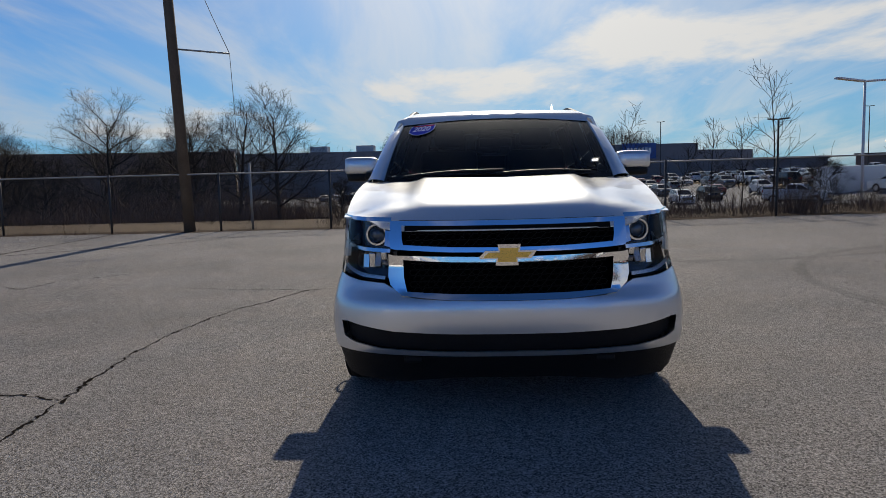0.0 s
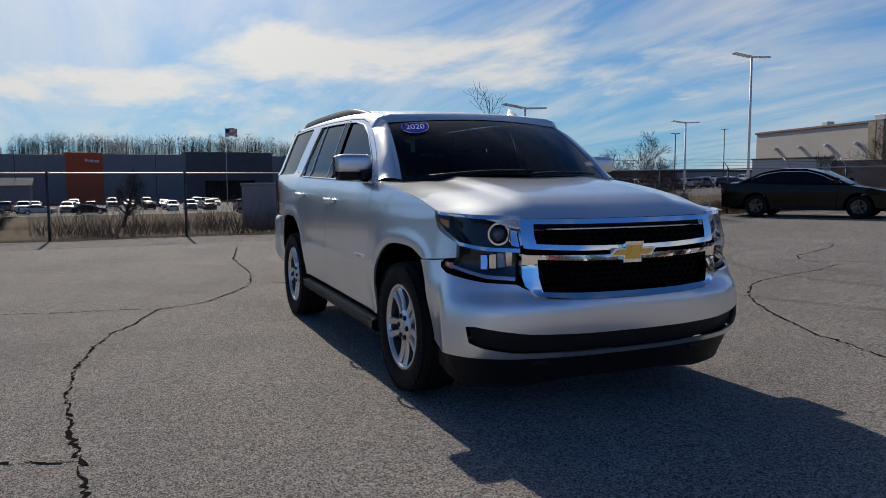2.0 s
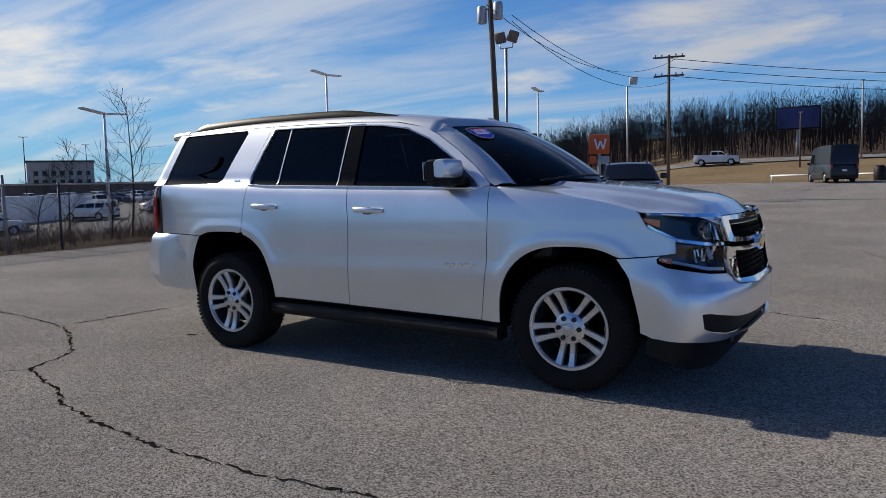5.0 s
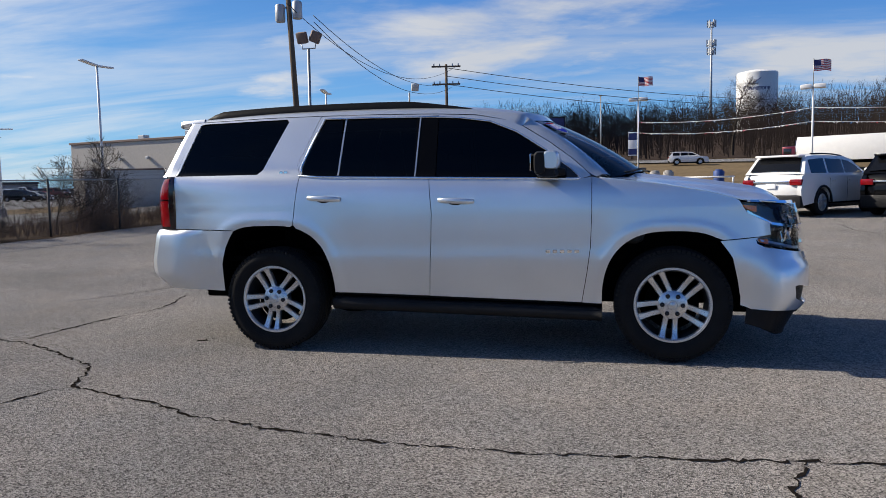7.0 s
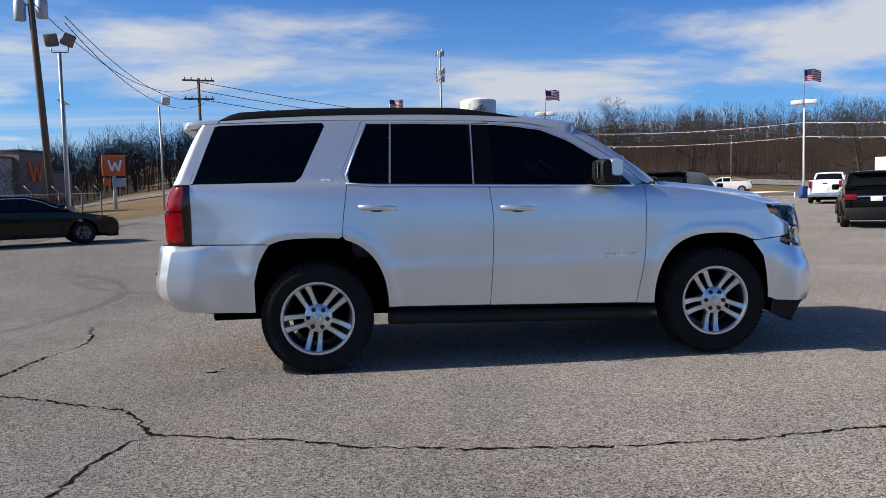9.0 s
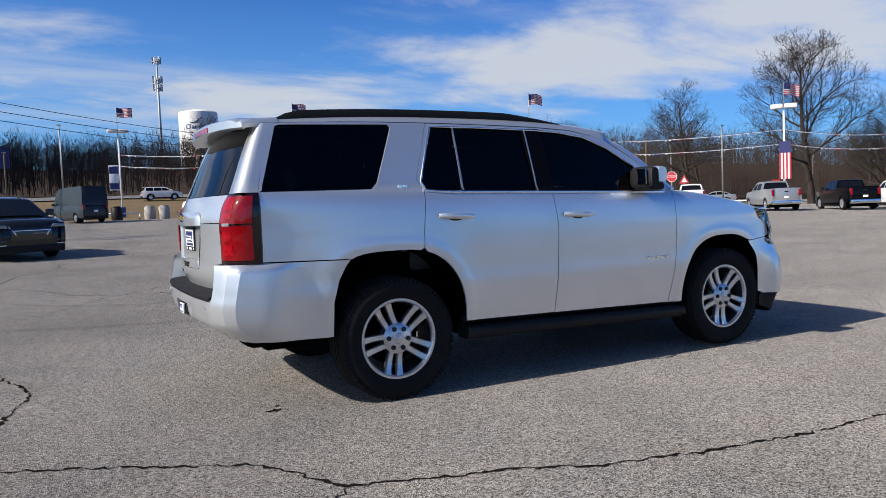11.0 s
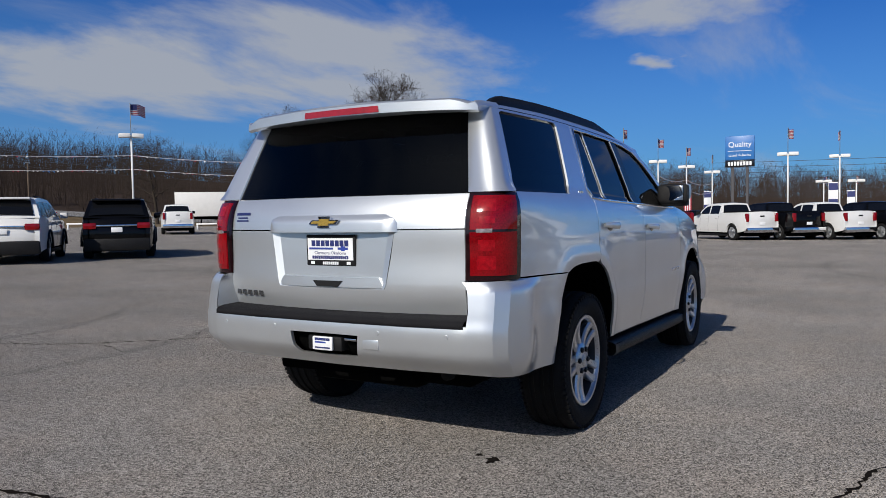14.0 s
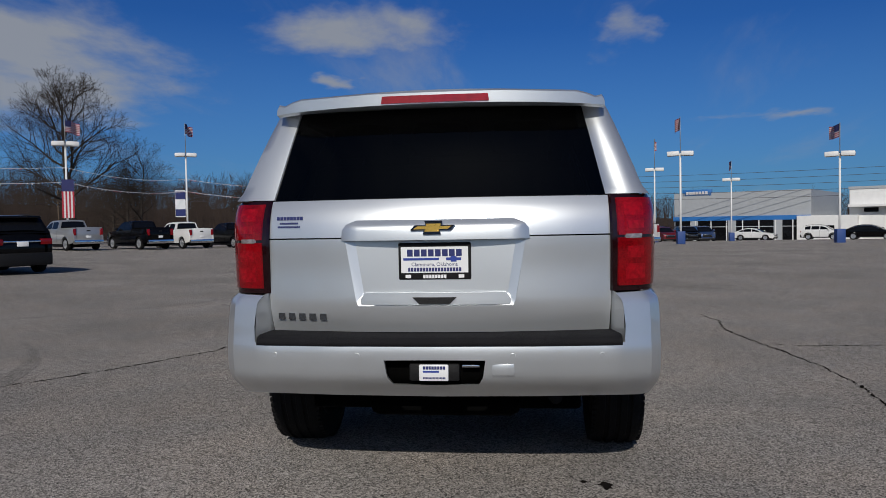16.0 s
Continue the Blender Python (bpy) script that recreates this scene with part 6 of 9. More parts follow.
# ---- repeated kinds of things ----
def bare_tree(name, label, x, y, height, spread, seed, levels=4, r0=None, lean=0.0, group=""):
    """A leafless tree: a tapered trunk that carries limbs all the way up, forked again and again into fine twigs."""
    rnd = random.Random(seed)
    z0 = hill_z(x, y) - 0.08
    r0 = r0 or height * 0.02
    segs = []
    low = 0.16 if height < 5 else 0.24

    def grow(p, d, length, r, lev):
        n = (7, 4, 3, 2, 1, 1)[lev]
        pts, ds = [p], []
        for k in range(n):
            d = (d + Vector((rnd.gauss(0, 1), rnd.gauss(0, 1), rnd.gauss(0, 0.5))) * (0.07, 0.13, 0.17, 0.2, 0.2, 0.2)[lev] + Vector((0, 0, 0.0 if lev == 0 else 0.07))).normalized()
            ds.append(d)
            pts.append(pts[-1] + d * length / n)
        segs.append((pts, r, r * (0.16 if lev == 0 else 0.42), lev))
        if lev >= levels:
            return
        kids = (16, 8, 5, 4, 3)[lev]
        for k in range(kids):
            s = low + (1 - low) * (k + rnd.random()) / kids if lev == 0 else 0.22 + 0.78 * (k + rnd.random()) / kids
            i = min(int(s * n), n - 1)
            q = pts[i].lerp(pts[i + 1], min(s * n - i, 1))
            d = ds[i]
            out = d.orthogonal()
            out.rotate(Matrix.Rotation(rnd.uniform(-0.5, 0.5) + k * 2.4, 3, d))
            if lev == 0:
                nd = (out * (1.0 - 0.45 * s) * (0.7 + spread) + d * (0.42 + 0.55 * s)).normalized()
                grow(q, nd, height * (0.27 + spread * 0.34) * (1.08 - 0.66 * s) * rnd.uniform(0.75, 1.15), r * (0.50 - 0.36 * s), 1)
            else:
                nd = (d + out * rnd.uniform(0.5, 0.95) + Vector((0, 0, 0.10))).normalized()
                grow(q, nd, length * (0.70 - 0.24 * s) * rnd.uniform(0.8, 1.2), r * (0.52 - 0.22 * s), lev + 1)

    grow(Vector((x, y, z0)), Vector((lean, 0.03, 1)).normalized(), height * 0.86, r0, 0)
    tr = thing(name, label, "tree", group)
    for nm, pick in (("trunk", lambda lv: lv == 0), ("crown", lambda lv: lv > 0)):
        bm = bmesh.new()
        for pts, a, b, lv in segs:
            if pick(lv):
                tube(bm, pts, max(a, height * 0.0006, 0.005), 8 if lv == 0 else (5 if lv < 2 else 3), max(b, height * 0.0004, 0.004), caps=False)
        part(nm, bm, BARK, tr)
    return tr


def brush(name, label, spots, seed, mat, h=1.2, blades=60, wide=0.012, spread=0.5):
    """Tangled dry stems over a set of spots."""
    rnd = random.Random(seed)
    vs, fs = [], []
    for x, y, s in spots:
        z = ground_z(x, y) - 0.08
        for k in range(blades):
            px, py = x + rnd.gauss(0, spread), y + rnd.gauss(0, spread)
            p = Vector((px, py, ground_z(px, py) - 0.08))
            d = Vector((rnd.uniform(-0.7, 0.7), rnd.uniform(-0.7, 0.7), 1)).normalized()
            hh = h * s * rnd.uniform(0.35, 1.1)
            w = Vector((rnd.uniform(-1, 1), rnd.uniform(-1, 1), 0)).normalized() * wide
            q = p + d * hh * 0.55
            d2 = (d + Vector((rnd.uniform(-0.8, 0.8), rnd.uniform(-0.8, 0.8), 0.1))).normalized()
            e = q + d2 * hh * 0.5
            i = len(vs)
            vs += [p - w, p + w, q + w * 0.6, q - w * 0.6, e]
            fs += [(i, i + 1, i + 2, i + 3), (i + 3, i + 2, i + 4)]
    me = bpy.data.meshes.new(name)
    me.from_pydata([tuple(v) for v in vs], [], fs)
    me.materials.append(mat)
    return tagged(new(name, me), label, "plants", kind="stuff")


def flag(parent, x, y, z, w, h, a, seed):
    """A striped flag, blown out from its staff."""
    f = new("flag")
    f.parent = parent
    ca, sa = math.cos(a), math.sin(a)

    def at(u, v):
        k = 0.10 * w * math.sin(6.5 * u + seed) * u ** 0.6
        return (x + ca * u * w * 0.95 - sa * k, y + sa * u * w * 0.95 + ca * k, z - v * h - 0.12 * h * u - 0.05 * h * math.sin(5 * u + seed))

    for nm, mat, rows in (("red_stripe", FLAGRED, range(0, 13, 2)), ("white_stripe", FLAGWHITE, range(1, 13, 2))):
        bm = bmesh.new()
        for r in rows:
            u0 = 0.4 if r < 7 else 0
            loft([[at(u0 + (1 - u0) * i / 8, v / 13) for i in range(9)] for v in (r, r + 1)], bm)
        part(nm, bm, mat, f)
    bm = loft([[at(0.4 * i / 4, v * 7 / 13 / 3) for i in range(5)] for v in range(4)])
    part("canton", bm, FLAGBLUE, f)
    return f


def flag_pole(x, y, lamp=7.6, top=10.2, a=-0.5, seed=0, banner=0, base=True, scale=1.0, face=None):
    """White lot pole with two box lamps, a flag staff on top and a blue base."""
    z = ground_z(x, y)
    p = thing("flag_pole", "white lot light pole with box lamps and a striped flag", "pole", "flag poles round the lot")
    part("pole", tubed([(x, y, z - 0.1), (x, y, z + lamp)], 0.085, 10, 0.07), WHITEPAINT, p)
    part("staff", tubed([(x, y, z + lamp), (x, y, z + top)], 0.03, 6), GALV, p)
    yaw = math.degrees(math.atan2(y, x)) + 90 if face is None else face
    for s in (-1, 1):
        part("lamp_head", boxed(-0.44 + s * 0.50, 0.44 + s * 0.50, -0.34, 0.34, -0.17, 0.17, bevel=0.07, m=pose(x, y, z + lamp, 0, s * 2, yaw)), WHITEPAINT, p)
    flag(p, x, y, z + top - 0.05, 1.75 * scale, 1.05 * scale, a, seed)
    if base:
        part("base", boxed(-0.28, 0.28, -0.28, 0.28, -0.1, 0.95, bevel=0.03, m=pose(x, y, z)), BASEBLUE, p, "blue painted concrete base")
    if banner == 1:
        bn = part("banner", boxed(0.12, 1.0, -0.02, 0.02, 2.6, 5.0, bevel=0.01, m=pose(x, y, z, 0, 0, yaw)), WHITEPL, p, "white and navy banner")
        part("banner_panel", boxed(0.14, 0.98, -0.03, 0.03, 4.2, 4.9, m=pose(x, y, z, 0, 0, yaw)), NAVY, p, smooth=False)
        part("banner_panel", boxed(0.14, 0.98, -0.03, 0.03, 2.7, 3.3, m=pose(x, y, z, 0, 0, yaw)), NAVY, p, smooth=False)
    if banner == 2:
        bm = bmesh.new()
        for k in range(0, 7, 2):
            box(bm, -0.55 + k * 0.12, -0.43 + k * 0.12, -0.02, 0.02, 2.2, 4.2, m=pose(x - 0.1, y, z, 0, 0, yaw))
        part("banner_red", bm, FLAGRED, p, "hanging red striped banner", smooth=False)
        bm = bmesh.new()
        for k in range(1, 6, 2):
            box(bm, -0.55 + k * 0.12, -0.43 + k * 0.12, -0.018, 0.018, 2.2, 4.2, m=pose(x - 0.1, y, z, 0, 0, yaw))
        part("banner_white", bm, FLAGWHITE, p, "hanging white striped banner", smooth=False)
        part("banner_blue", boxed(-0.55, 0.29, -0.02, 0.02, 4.2, 5.1, m=pose(x - 0.1, y, z, 0, 0, yaw)), FLAGBLUE, p, smooth=False)
    return p


def lot_lamp(x, y, h, yaw, label, arm=1.0, mat=None, heads=2, r=0.09):
    mat = mat or WHITEPAINT
    z = ground_z(x, y)
    p = thing("lot_lamp", label, "lamp post")
    part("pole", tubed([(x, y, z - 0.1), (x, y, z + h)], r, 8, r * 0.75), mat, p)
    for s in ((-1, 1) if heads == 2 else (1,)):
        part("lamp_head", boxed(0.05, arm, -0.17, 0.17, -0.05, 0.05, bevel=0.03, m=pose(x, y, z + h, 0, -4, yaw + (0 if s > 0 else 180))), mat, p)
    part("footing", revolve([(0.001, -0.1), (0.3, -0.1), (0.3, 0.7), (0.001, 0.7)], 14, False, pose(x, y, z) @ pose(0, 0, 0, 90, 0, 0)), CONCRETE, p)
    return p


def cable(pts, sag, r, name="cable", parent=None, n=14):
    a, b = Vector(pts[0]), Vector(pts[1])
    return part(name, tubed([a.lerp(b, k / n) - Vector((0, 0, sag * 4 * (k / n) * (1 - k / n))) for k in range(n + 1)], r, 4), WIRE, parent, "black cable")


# ---- parked vehicles ----
KINDS = {
    "suv": dict(W=1.98, wheels=(1.50, -1.52), R=0.375, lower=[(2.50, 0.24), (2.58, 0.45), (2.58, 0.78), (2.46, 0.98), (1.95, 1.07), (1.42, 1.13), (-0.5, 1.16), (-2.35, 1.22), (-2.52, 1.12), (-2.58, 0.72), (-2.55, 0.45), (-2.45, 0.30)],
                top=[(1.45, 1.12), (0.55, 1.63), (0.1, 1.72), (-1.3, 1.75), (-2.05, 1.70), (-2.44, 1.20)], wins=[(1.05, -0.02), (-0.10, -1.05), (-1.15, -2.05)]),
    "hatch": dict(W=1.78, wheels=(1.28, -1.27), R=0.34, lower=[(2.02, 0.24), (2.12, 0.45), (2.10, 0.75), (2.0, 0.92), (1.6, 1.02), (1.15, 1.07), (-0.5, 1.10), (-1.95, 1.16), (-2.08, 1.05), (-2.13, 0.70), (-2.08, 0.42), (-2.0, 0.30)],
                  top=[(1.18, 1.06), (0.45, 1.54), (0.1, 1.62), (-1.1, 1.64), (-1.7, 1.58), (-2.03, 1.14)], wins=[(0.85, -0.05), (-0.13, -0.95), (-1.05, -1.62)]),
    "sedan": dict(W=1.85, wheels=(1.45, -1.38), R=0.335, lower=[(2.35, 0.22), (2.44, 0.40), (2.42, 0.62), (2.28, 0.76), (1.8, 0.86), (1.20, 0.95), (-0.5, 0.98), (-1.75, 1.03), (-2.30, 1.02), (-2.44, 0.88), (-2.46, 0.55), (-2.38, 0.28)],
                  top=[(1.22, 0.94), (0.40, 1.34), (0.0, 1.44), (-0.7, 1.45), (-1.2, 1.36), (-1.95, 1.03)], wins=[(0.90, -0.10), (-0.18, -1.05), (-1.12, -1.55)]),
    "truck": dict(W=2.02, wheels=(1.90, -1.84), R=0.41, lower=[(2.82, 0.34), (2.90, 0.62), (2.90, 1.02), (2.78, 1.16), (2.2, 1.22), (1.42, 1.27), (0.3, 1.29), (-0.76, 1.31), (-0.80, 1.40), (-2.86, 1.42), (-2.90, 1.38), (-2.90, 0.62), (-2.80, 0.50)],
                  top=[(1.45, 1.26), (0.78, 1.80), (0.45, 1.88), (-0.30, 1.90), (-0.62, 1.86), (-0.76, 1.30)], wins=[(1.08, 0.32), (0.22, -0.58)]),
    "van": dict(W=2.02, wheels=(1.95, -1.75), R=0.36, lower=[(2.80, 0.28), (2.95, 0.50), (2.93, 0.95), (2.55, 1.20), (2.28, 1.28), (1.0, 1.28), (-1.0, 1.28), (-2.85, 1.28), (-2.93, 1.1), (-2.95, 0.55), (-2.9, 0.35)],
                top=[(2.30, 1.27), (1.72, 2.25), (1.35, 2.55), (-0.5, 2.66), (-2.80, 2.64), (-2.92, 1.27)], wins=[(1.85, 1.0)]),
}


def parked(kind, name, label, paint, m, group="", rim=None, fine=True):
    """A parked vehicle: painted shell, cabin, glass, lamps, mirrors, plate and four wheels."""
    K = KINDS[kind]
    W2 = K["W"] / 2
    car = thing(name, label, {"suv": "car", "hatch": "car", "sedan": "car", "truck": "pickup truck", "van": "van"}[kind], group)
    R = K["R"]
    lower, top = K["lower"], K["top"]
    x1, x0 = max(p[0] for p in lower), min(p[0] for p in lower)

    def wy(x, z):
        s = W2 * (0.93 + 0.07 * math.sin(math.pi * min(1, max(0, (z - 0.1) / 1.25))))
        return s - 0.13 * max(0, (x - x1 + 0.95) / 0.95) ** 2.2 - 0.10 * max(0, (x0 + 0.8 - x) / 0.8) ** 2.2

    bot = []
    for wx in (min(K["wheels"]), max(K["wheels"])):
        bot += [(wx - (R + 0.07) * math.cos(t), max(0.27, R + (R + 0.07) * math.sin(t))) for t in (math.pi * k / 12 for k in range(13))]
    poly = lower + [(b[0], b[1]) for b in bot]
    bm = sheet([poly], lambda u, v: (u, -wy(u, v), v), 0.25, 0.16, (0, 1, 0), 0.12)
    c = mirrored(bm)
    tm = bpy.data.meshes.new("t")
    c.to_mesh(tm)
    c.free()
    bm.from_mesh(tm)
    bpy.data.meshes.remove(tm)
    rows = []
    for x, z in lower:
        rows.append([(x - 0.10 * abs(f) ** 3 * (1 if x > 0 else -1) * (1 if abs(x) > x1 - 0.3 else 0), f * wy(x, z), z + (0.03 * (1 - f * f) if z > 0.9 else 0)) for f in (-1, -0.85, -0.5, 0, 0.5, 0.85, 1)])
    loft(rows, bm)
    body = part("body", bm, paint, car)
    zt = max(p[1] for p in top)
    zb = min(p[1] for p in top)

    def gy(z):
        return W2 * (0.93 - (0.20 if kind != "van" else 0.08) * ((z - zb) / (zt - zb)))

    bm = bmesh.new()
    for s in (-1, 1):
        bm.faces.new([bm.verts.new((x, s * gy(z), z)) for x, z in (top if s > 0 else top[::-1])])
    loft([[(x, f * gy(z), z + 0.03 * (1 - f * f) * (z > zb + 0.3)) for f in (-1, -0.8, -0.4, 0, 0.4, 0.8, 1)] for x, z in top], bm)
    part("cabin", bm, paint, car, angle=30)
    # glass
    def quad(a, b, t0, t1, e, nm, sg):
        (xa, za), (xb, zb_) = a, b
        d = Vector((zb_ - za, 0, xa - xb)).normalized() * 0.03 * sg
        p0 = Vector((xa + (xb - xa) * t0, 0, za + (zb_ - za) * t0)) + d
        p1 = Vector((xa + (xb - xa) * t1, 0, za + (zb_ - za) * t1)) + d
        rows = [[(p.x, f * gy(p.z) * e, p.z + 0.03 * (1 - f * f)) for f in (-1, -0.5, 0, 0.5, 1)] for k, p in enumerate((p0, p1))]
        part(nm, loft(rows), DARKGLASS, car, "dark glass")
    quad(top[0], top[1], 0.04, 0.98, 0.90, "windscreen", 1)
    if kind == "van":
        pass
    else:
        quad(top[-1], top[-2], 0.10, 0.88, 0.86, "rear_window", -1)
    tl = sorted((x, z) for x, z in top)
    for wa, wb in K["wins"]:
        z_lo = zb + 0.07 + (0.03 if kind != "van" else 0.05)
        for s in (-1, 1):
            pts = []
            for x in (wa, wa - (wa - wb) * 0.33, wa - (wa - wb) * 0.66, wb):
                pts.append((x, max(z_lo + 0.02, min(line(tl, x), zt if kind != "van" else 2.2) - 0.10)))
            rows = [[(x, s * (gy(z_lo) + 0.006), z_lo) for x, _ in pts], [(x, s * (gy(z) + 0.006), z) for x, z in pts]]
            part("side_window", loft(rows), DARKGLASS, car, "dark glass")
    # lamps, grille, bumpers, plate
    zl = lower[3][1] - 0.06
    for s in (-1, 1):
        yy = s * wy(x1 - 0.12, zl)
        slim = fine and kind in ("suv", "hatch", "sedan")
        part("headlamp", boxed(x1 - 0.40, x1 - 0.035, min(yy * (0.64 if slim else 0.58), yy * 0.985), max(yy * (0.64 if slim else 0.58), yy * 0.985), zl - (0.075 if slim else 0.14), zl + 0.02, bevel=0.03), WHITEPL if not fine else LAMPGREY2, car)
        if slim:
            part("fog_lamp", boxed(x1 - 0.22, x1 - 0.03, min(yy * 0.70, yy * 0.97), max(yy * 0.70, yy * 0.97), 0.47, 0.56, bevel=0.025), GLOSSBLACK, car, "dark fog lamp pocket")
            part("corner_trim", boxed(x1 - 0.16, x1 - 0.012, min(yy * 0.70, yy * 0.93), max(yy * 0.70, yy * 0.93), 0.40, 0.425, bevel=0.008), CHROME, car, "bright corner trim")
            part("grille_arm", tubed([(x1 - 0.06, yy * 0.62, zl - 0.02), (x1 + 0.012, yy * 0.50, zl - 0.16), (x1 + 0.012, yy * 0.42, zl - 0.28)], 0.02, 6), CHROME, car, "bright slanted trim")
        yt = s * wy(x0 + 0.05, zb - 0.1)
        tall = 0.42 if kind in ("truck", "van") else 0.17
        zz = zb - 0.32 if kind in ("truck", "van") else zb - 0.24
        wide = 0.83 if kind in ("truck", "van") else 0.62
        part("tail_lamp", boxed(x0 - 0.012, x0 + 0.13, min(yt * wide, yt * 1.01), max(yt * wide, yt * 1.01), zz, zz + tall, bevel=0.02), REDLENS, car, "red lens")
    part("grille", boxed(x1 - 0.16, x1 + 0.005, -0.52 if fine and kind != "truck" else -0.62, 0.52 if fine and kind != "truck" else 0.62, 0.52, zl - 0.06, bevel=0.03), GLOSSBLACK, car)
    if fine:
        part("grille_bar", boxed(x1 - 0.05, x1 + 0.016, -0.46, 0.46, zl - 0.15, zl - 0.125, bevel=0.008), CHROME, car)
        for s in (-1, 1):
            for x in sorted({wb - 0.04 for _, wb in K["wins"]} | {K["wins"][0][0] - 0.02})[(0 if kind == "truck" else 1):]:
                part("door_seam", tubed([(x, s * (wy(x, z) - 0.001), z) for z in (0.34, 0.55, 0.75, 0.95, zb - 0.02)], 0.006, 5), DARK, car)
            for wa, wb in K["wins"][:2]:
                x = wb + 0.14
                part("door_handle", boxed(x - 0.09, x + 0.09, s * (wy(x, zb - 0.12) + 0.016) - 0.012, s * (wy(x, zb - 0.12) + 0.016) + 0.012, zb - 0.135, zb - 0.10, bevel=0.01), paint, car)
    if fine:
        part("front_valance", boxed(x1 - 0.35, x1 - 0.015, -W2 * 0.86, W2 * 0.86, 0.2, 0.40, bevel=0.04), BLACK, car)
    part("rear_bumper", boxed(x0 - (0.10 if kind == "truck" else 0.012), x0 + 0.25, -W2 * 0.88, W2 * 0.88, 0.40 if kind == "truck" else 0.26, 0.66 if kind == "truck" else 0.50, bevel=0.04), (CHROME if kind == "truck" and fine else BLACK), car)
    if fine:
        part("plate", boxed(x0 - 0.03, x0 - 0.006, -0.15, 0.15, 0.78, 0.92, bevel=0.004), WHITEPL, car)
    if kind == "truck":
        part("bed_liner", boxed(-2.78, -0.86, -W2 * 0.80, W2 * 0.80, 1.2, 1.465), DARK, car, smooth=False)
        part("tailgate_handle", boxed(x0 - 0.012, x0 + 0.02, -0.12, 0.12, 1.18, 1.25, bevel=0.01), BLACK, car)
    part("underbody", boxed(x0 + 0.2, x1 - 0.2, -W2 * 0.72, W2 * 0.72, 0.22, 0.55), DARK, car, smooth=False)
    for s in (-1, 1):
        part("door_mirror", boxed(top[0][0] - 0.42, top[0][0] - 0.26, min(s * (W2 - 0.04), s * (W2 + 0.17)), max(s * (W2 - 0.04), s * (W2 + 0.17)), zb + 0.06, zb + 0.24, bevel=0.04), BLACK if kind == "truck" else paint, car)
        if fine:
            part("sill", boxed(min(K["wheels"]) + R + 0.08, max(K["wheels"]) - R - 0.08, min(s * W2 * 0.9, s * W2 * 0.965), max(s * W2 * 0.9, s * W2 * 0.965), 0.22, 0.33, bevel=0.02), BLACK, car)
    if fine and kind == "sedan":
        for s in (-1, 1):
            part("window_trim", tubed([(x, s * (gy(line(tl, x) - 0.07) + 0.012), max(zb + 0.09, line(tl, x) - 0.07)) for x in (0.98, 0.7, 0.4, 0.0, -0.4, -0.8, -1.2, -1.55)], 0.014, 5), CHROME, car, "bright window trim")
    if fine and kind in ("suv", "hatch"):
        for s in (-1, 1):
            part("roof_rail", tubed([(x, s * (gy(zt) - 0.10), line(tl, x) + 0.05) for x in (0.25, -0.3, -0.9, -1.6)], 0.022, 6), BLACK, car)
            yb_ = s * wy(0, 0.3)
            for wx in K["wheels"]:
                arc = [(wx + (R + 0.10) * math.cos(t), s * (wy(wx, 0.6) + 0.012), R + (R + 0.10) * math.sin(t)) for t in (math.pi * k / 10 for k in range(11))]
                part("arch_trim", tubed(arc, 0.035, 6), BLACK, car)
        part("rear_spoiler", boxed(-0.26, 0.10, -gy(zt) * 0.92, gy(zt) * 0.92, -0.03, 0.03, bevel=0.02, m=pose(top[-2][0], 0, top[-2][1] + 0.02)), paint, car)
        part("rear_cladding", boxed(x0 - 0.03, x0 + 0.22, -W2 * 0.90, W2 * 0.90, 0.24, 0.60, bevel=0.05), BLACK, car, "black lower cladding")
        part("lamp_bar", boxed(x0 - 0.015, x0 + 0.08, -W2 * 0.55, W2 * 0.55, zb - 0.17, zb - 0.12, bevel=0.01), CHROME, car)
    rim = rim or ALLOY
    for wx in K["wheels"]:
        for s in (-1, 1):
            hub = pose(wx, s * (W2 - 0.13), R, 0, 0, 0 if s < 0 else 180)
            if fine:
                w = new("wheel")
                w.parent = car
                w.matrix_basis = hub
                share("tyre", TYRES[R], w)
            else:
                w = share("wheel", TYRES[R], car, hub)
            share("rim", RIMS[R, rim.name], w)
    car.matrix_basis = m
    return car


LAMPGREY2 = material("clear_lamp", (0.20, 0.21, 0.225), 0.12, 0.5, 1.0, 0.25, 20)
TYRES, RIMS = {}, {}
for K in KINDS.values():
    R = K["R"]
    if R in TYRES:
        continue
    bm = revolve([(R * 0.66, -0.10), (R * 0.8, -0.125), (R - 0.03, -0.12), (R, -0.08), (R, 0.08), (R - 0.03, 0.12), (R * 0.66, 0.10)], 28, True)
    for f in bm.faces:
        f.smooth = True
    TYRES[R] = bpy.data.meshes.new("tyre")
    bm.to_mesh(TYRES[R])
    bm.free()
    TYRES[R].materials.append(RUBBER)
    for mat in (ALLOY, GLOSSBLACK):
        bm = revolve([(R * 0.68, -0.10), (R * 0.65, -0.11), (R * 0.62, -0.06), (0.05, -0.02), (0.001, -0.02)], 28, False)
        for k in range(5):
            box(bm, -R * 0.09, R * 0.09, -0.115, -0.03, R * 0.05, R * 0.64, m=pose(0, 0, 0, 0, 72 * k, 0))
        tubeb = revolve([(0.001, -0.125), (R * 0.14, -0.12), (R * 0.16, -0.05)], 14, False)
        tm = bpy.data.meshes.new("t")
        tubeb.to_mesh(tm)
        tubeb.free()
        bm.from_mesh(tm)
        me = bpy.data.meshes.new("rim")
        bm.to_mesh(me)
        bm.free()
        me.materials.append(mat)
        RIMS[R, mat.name] = me


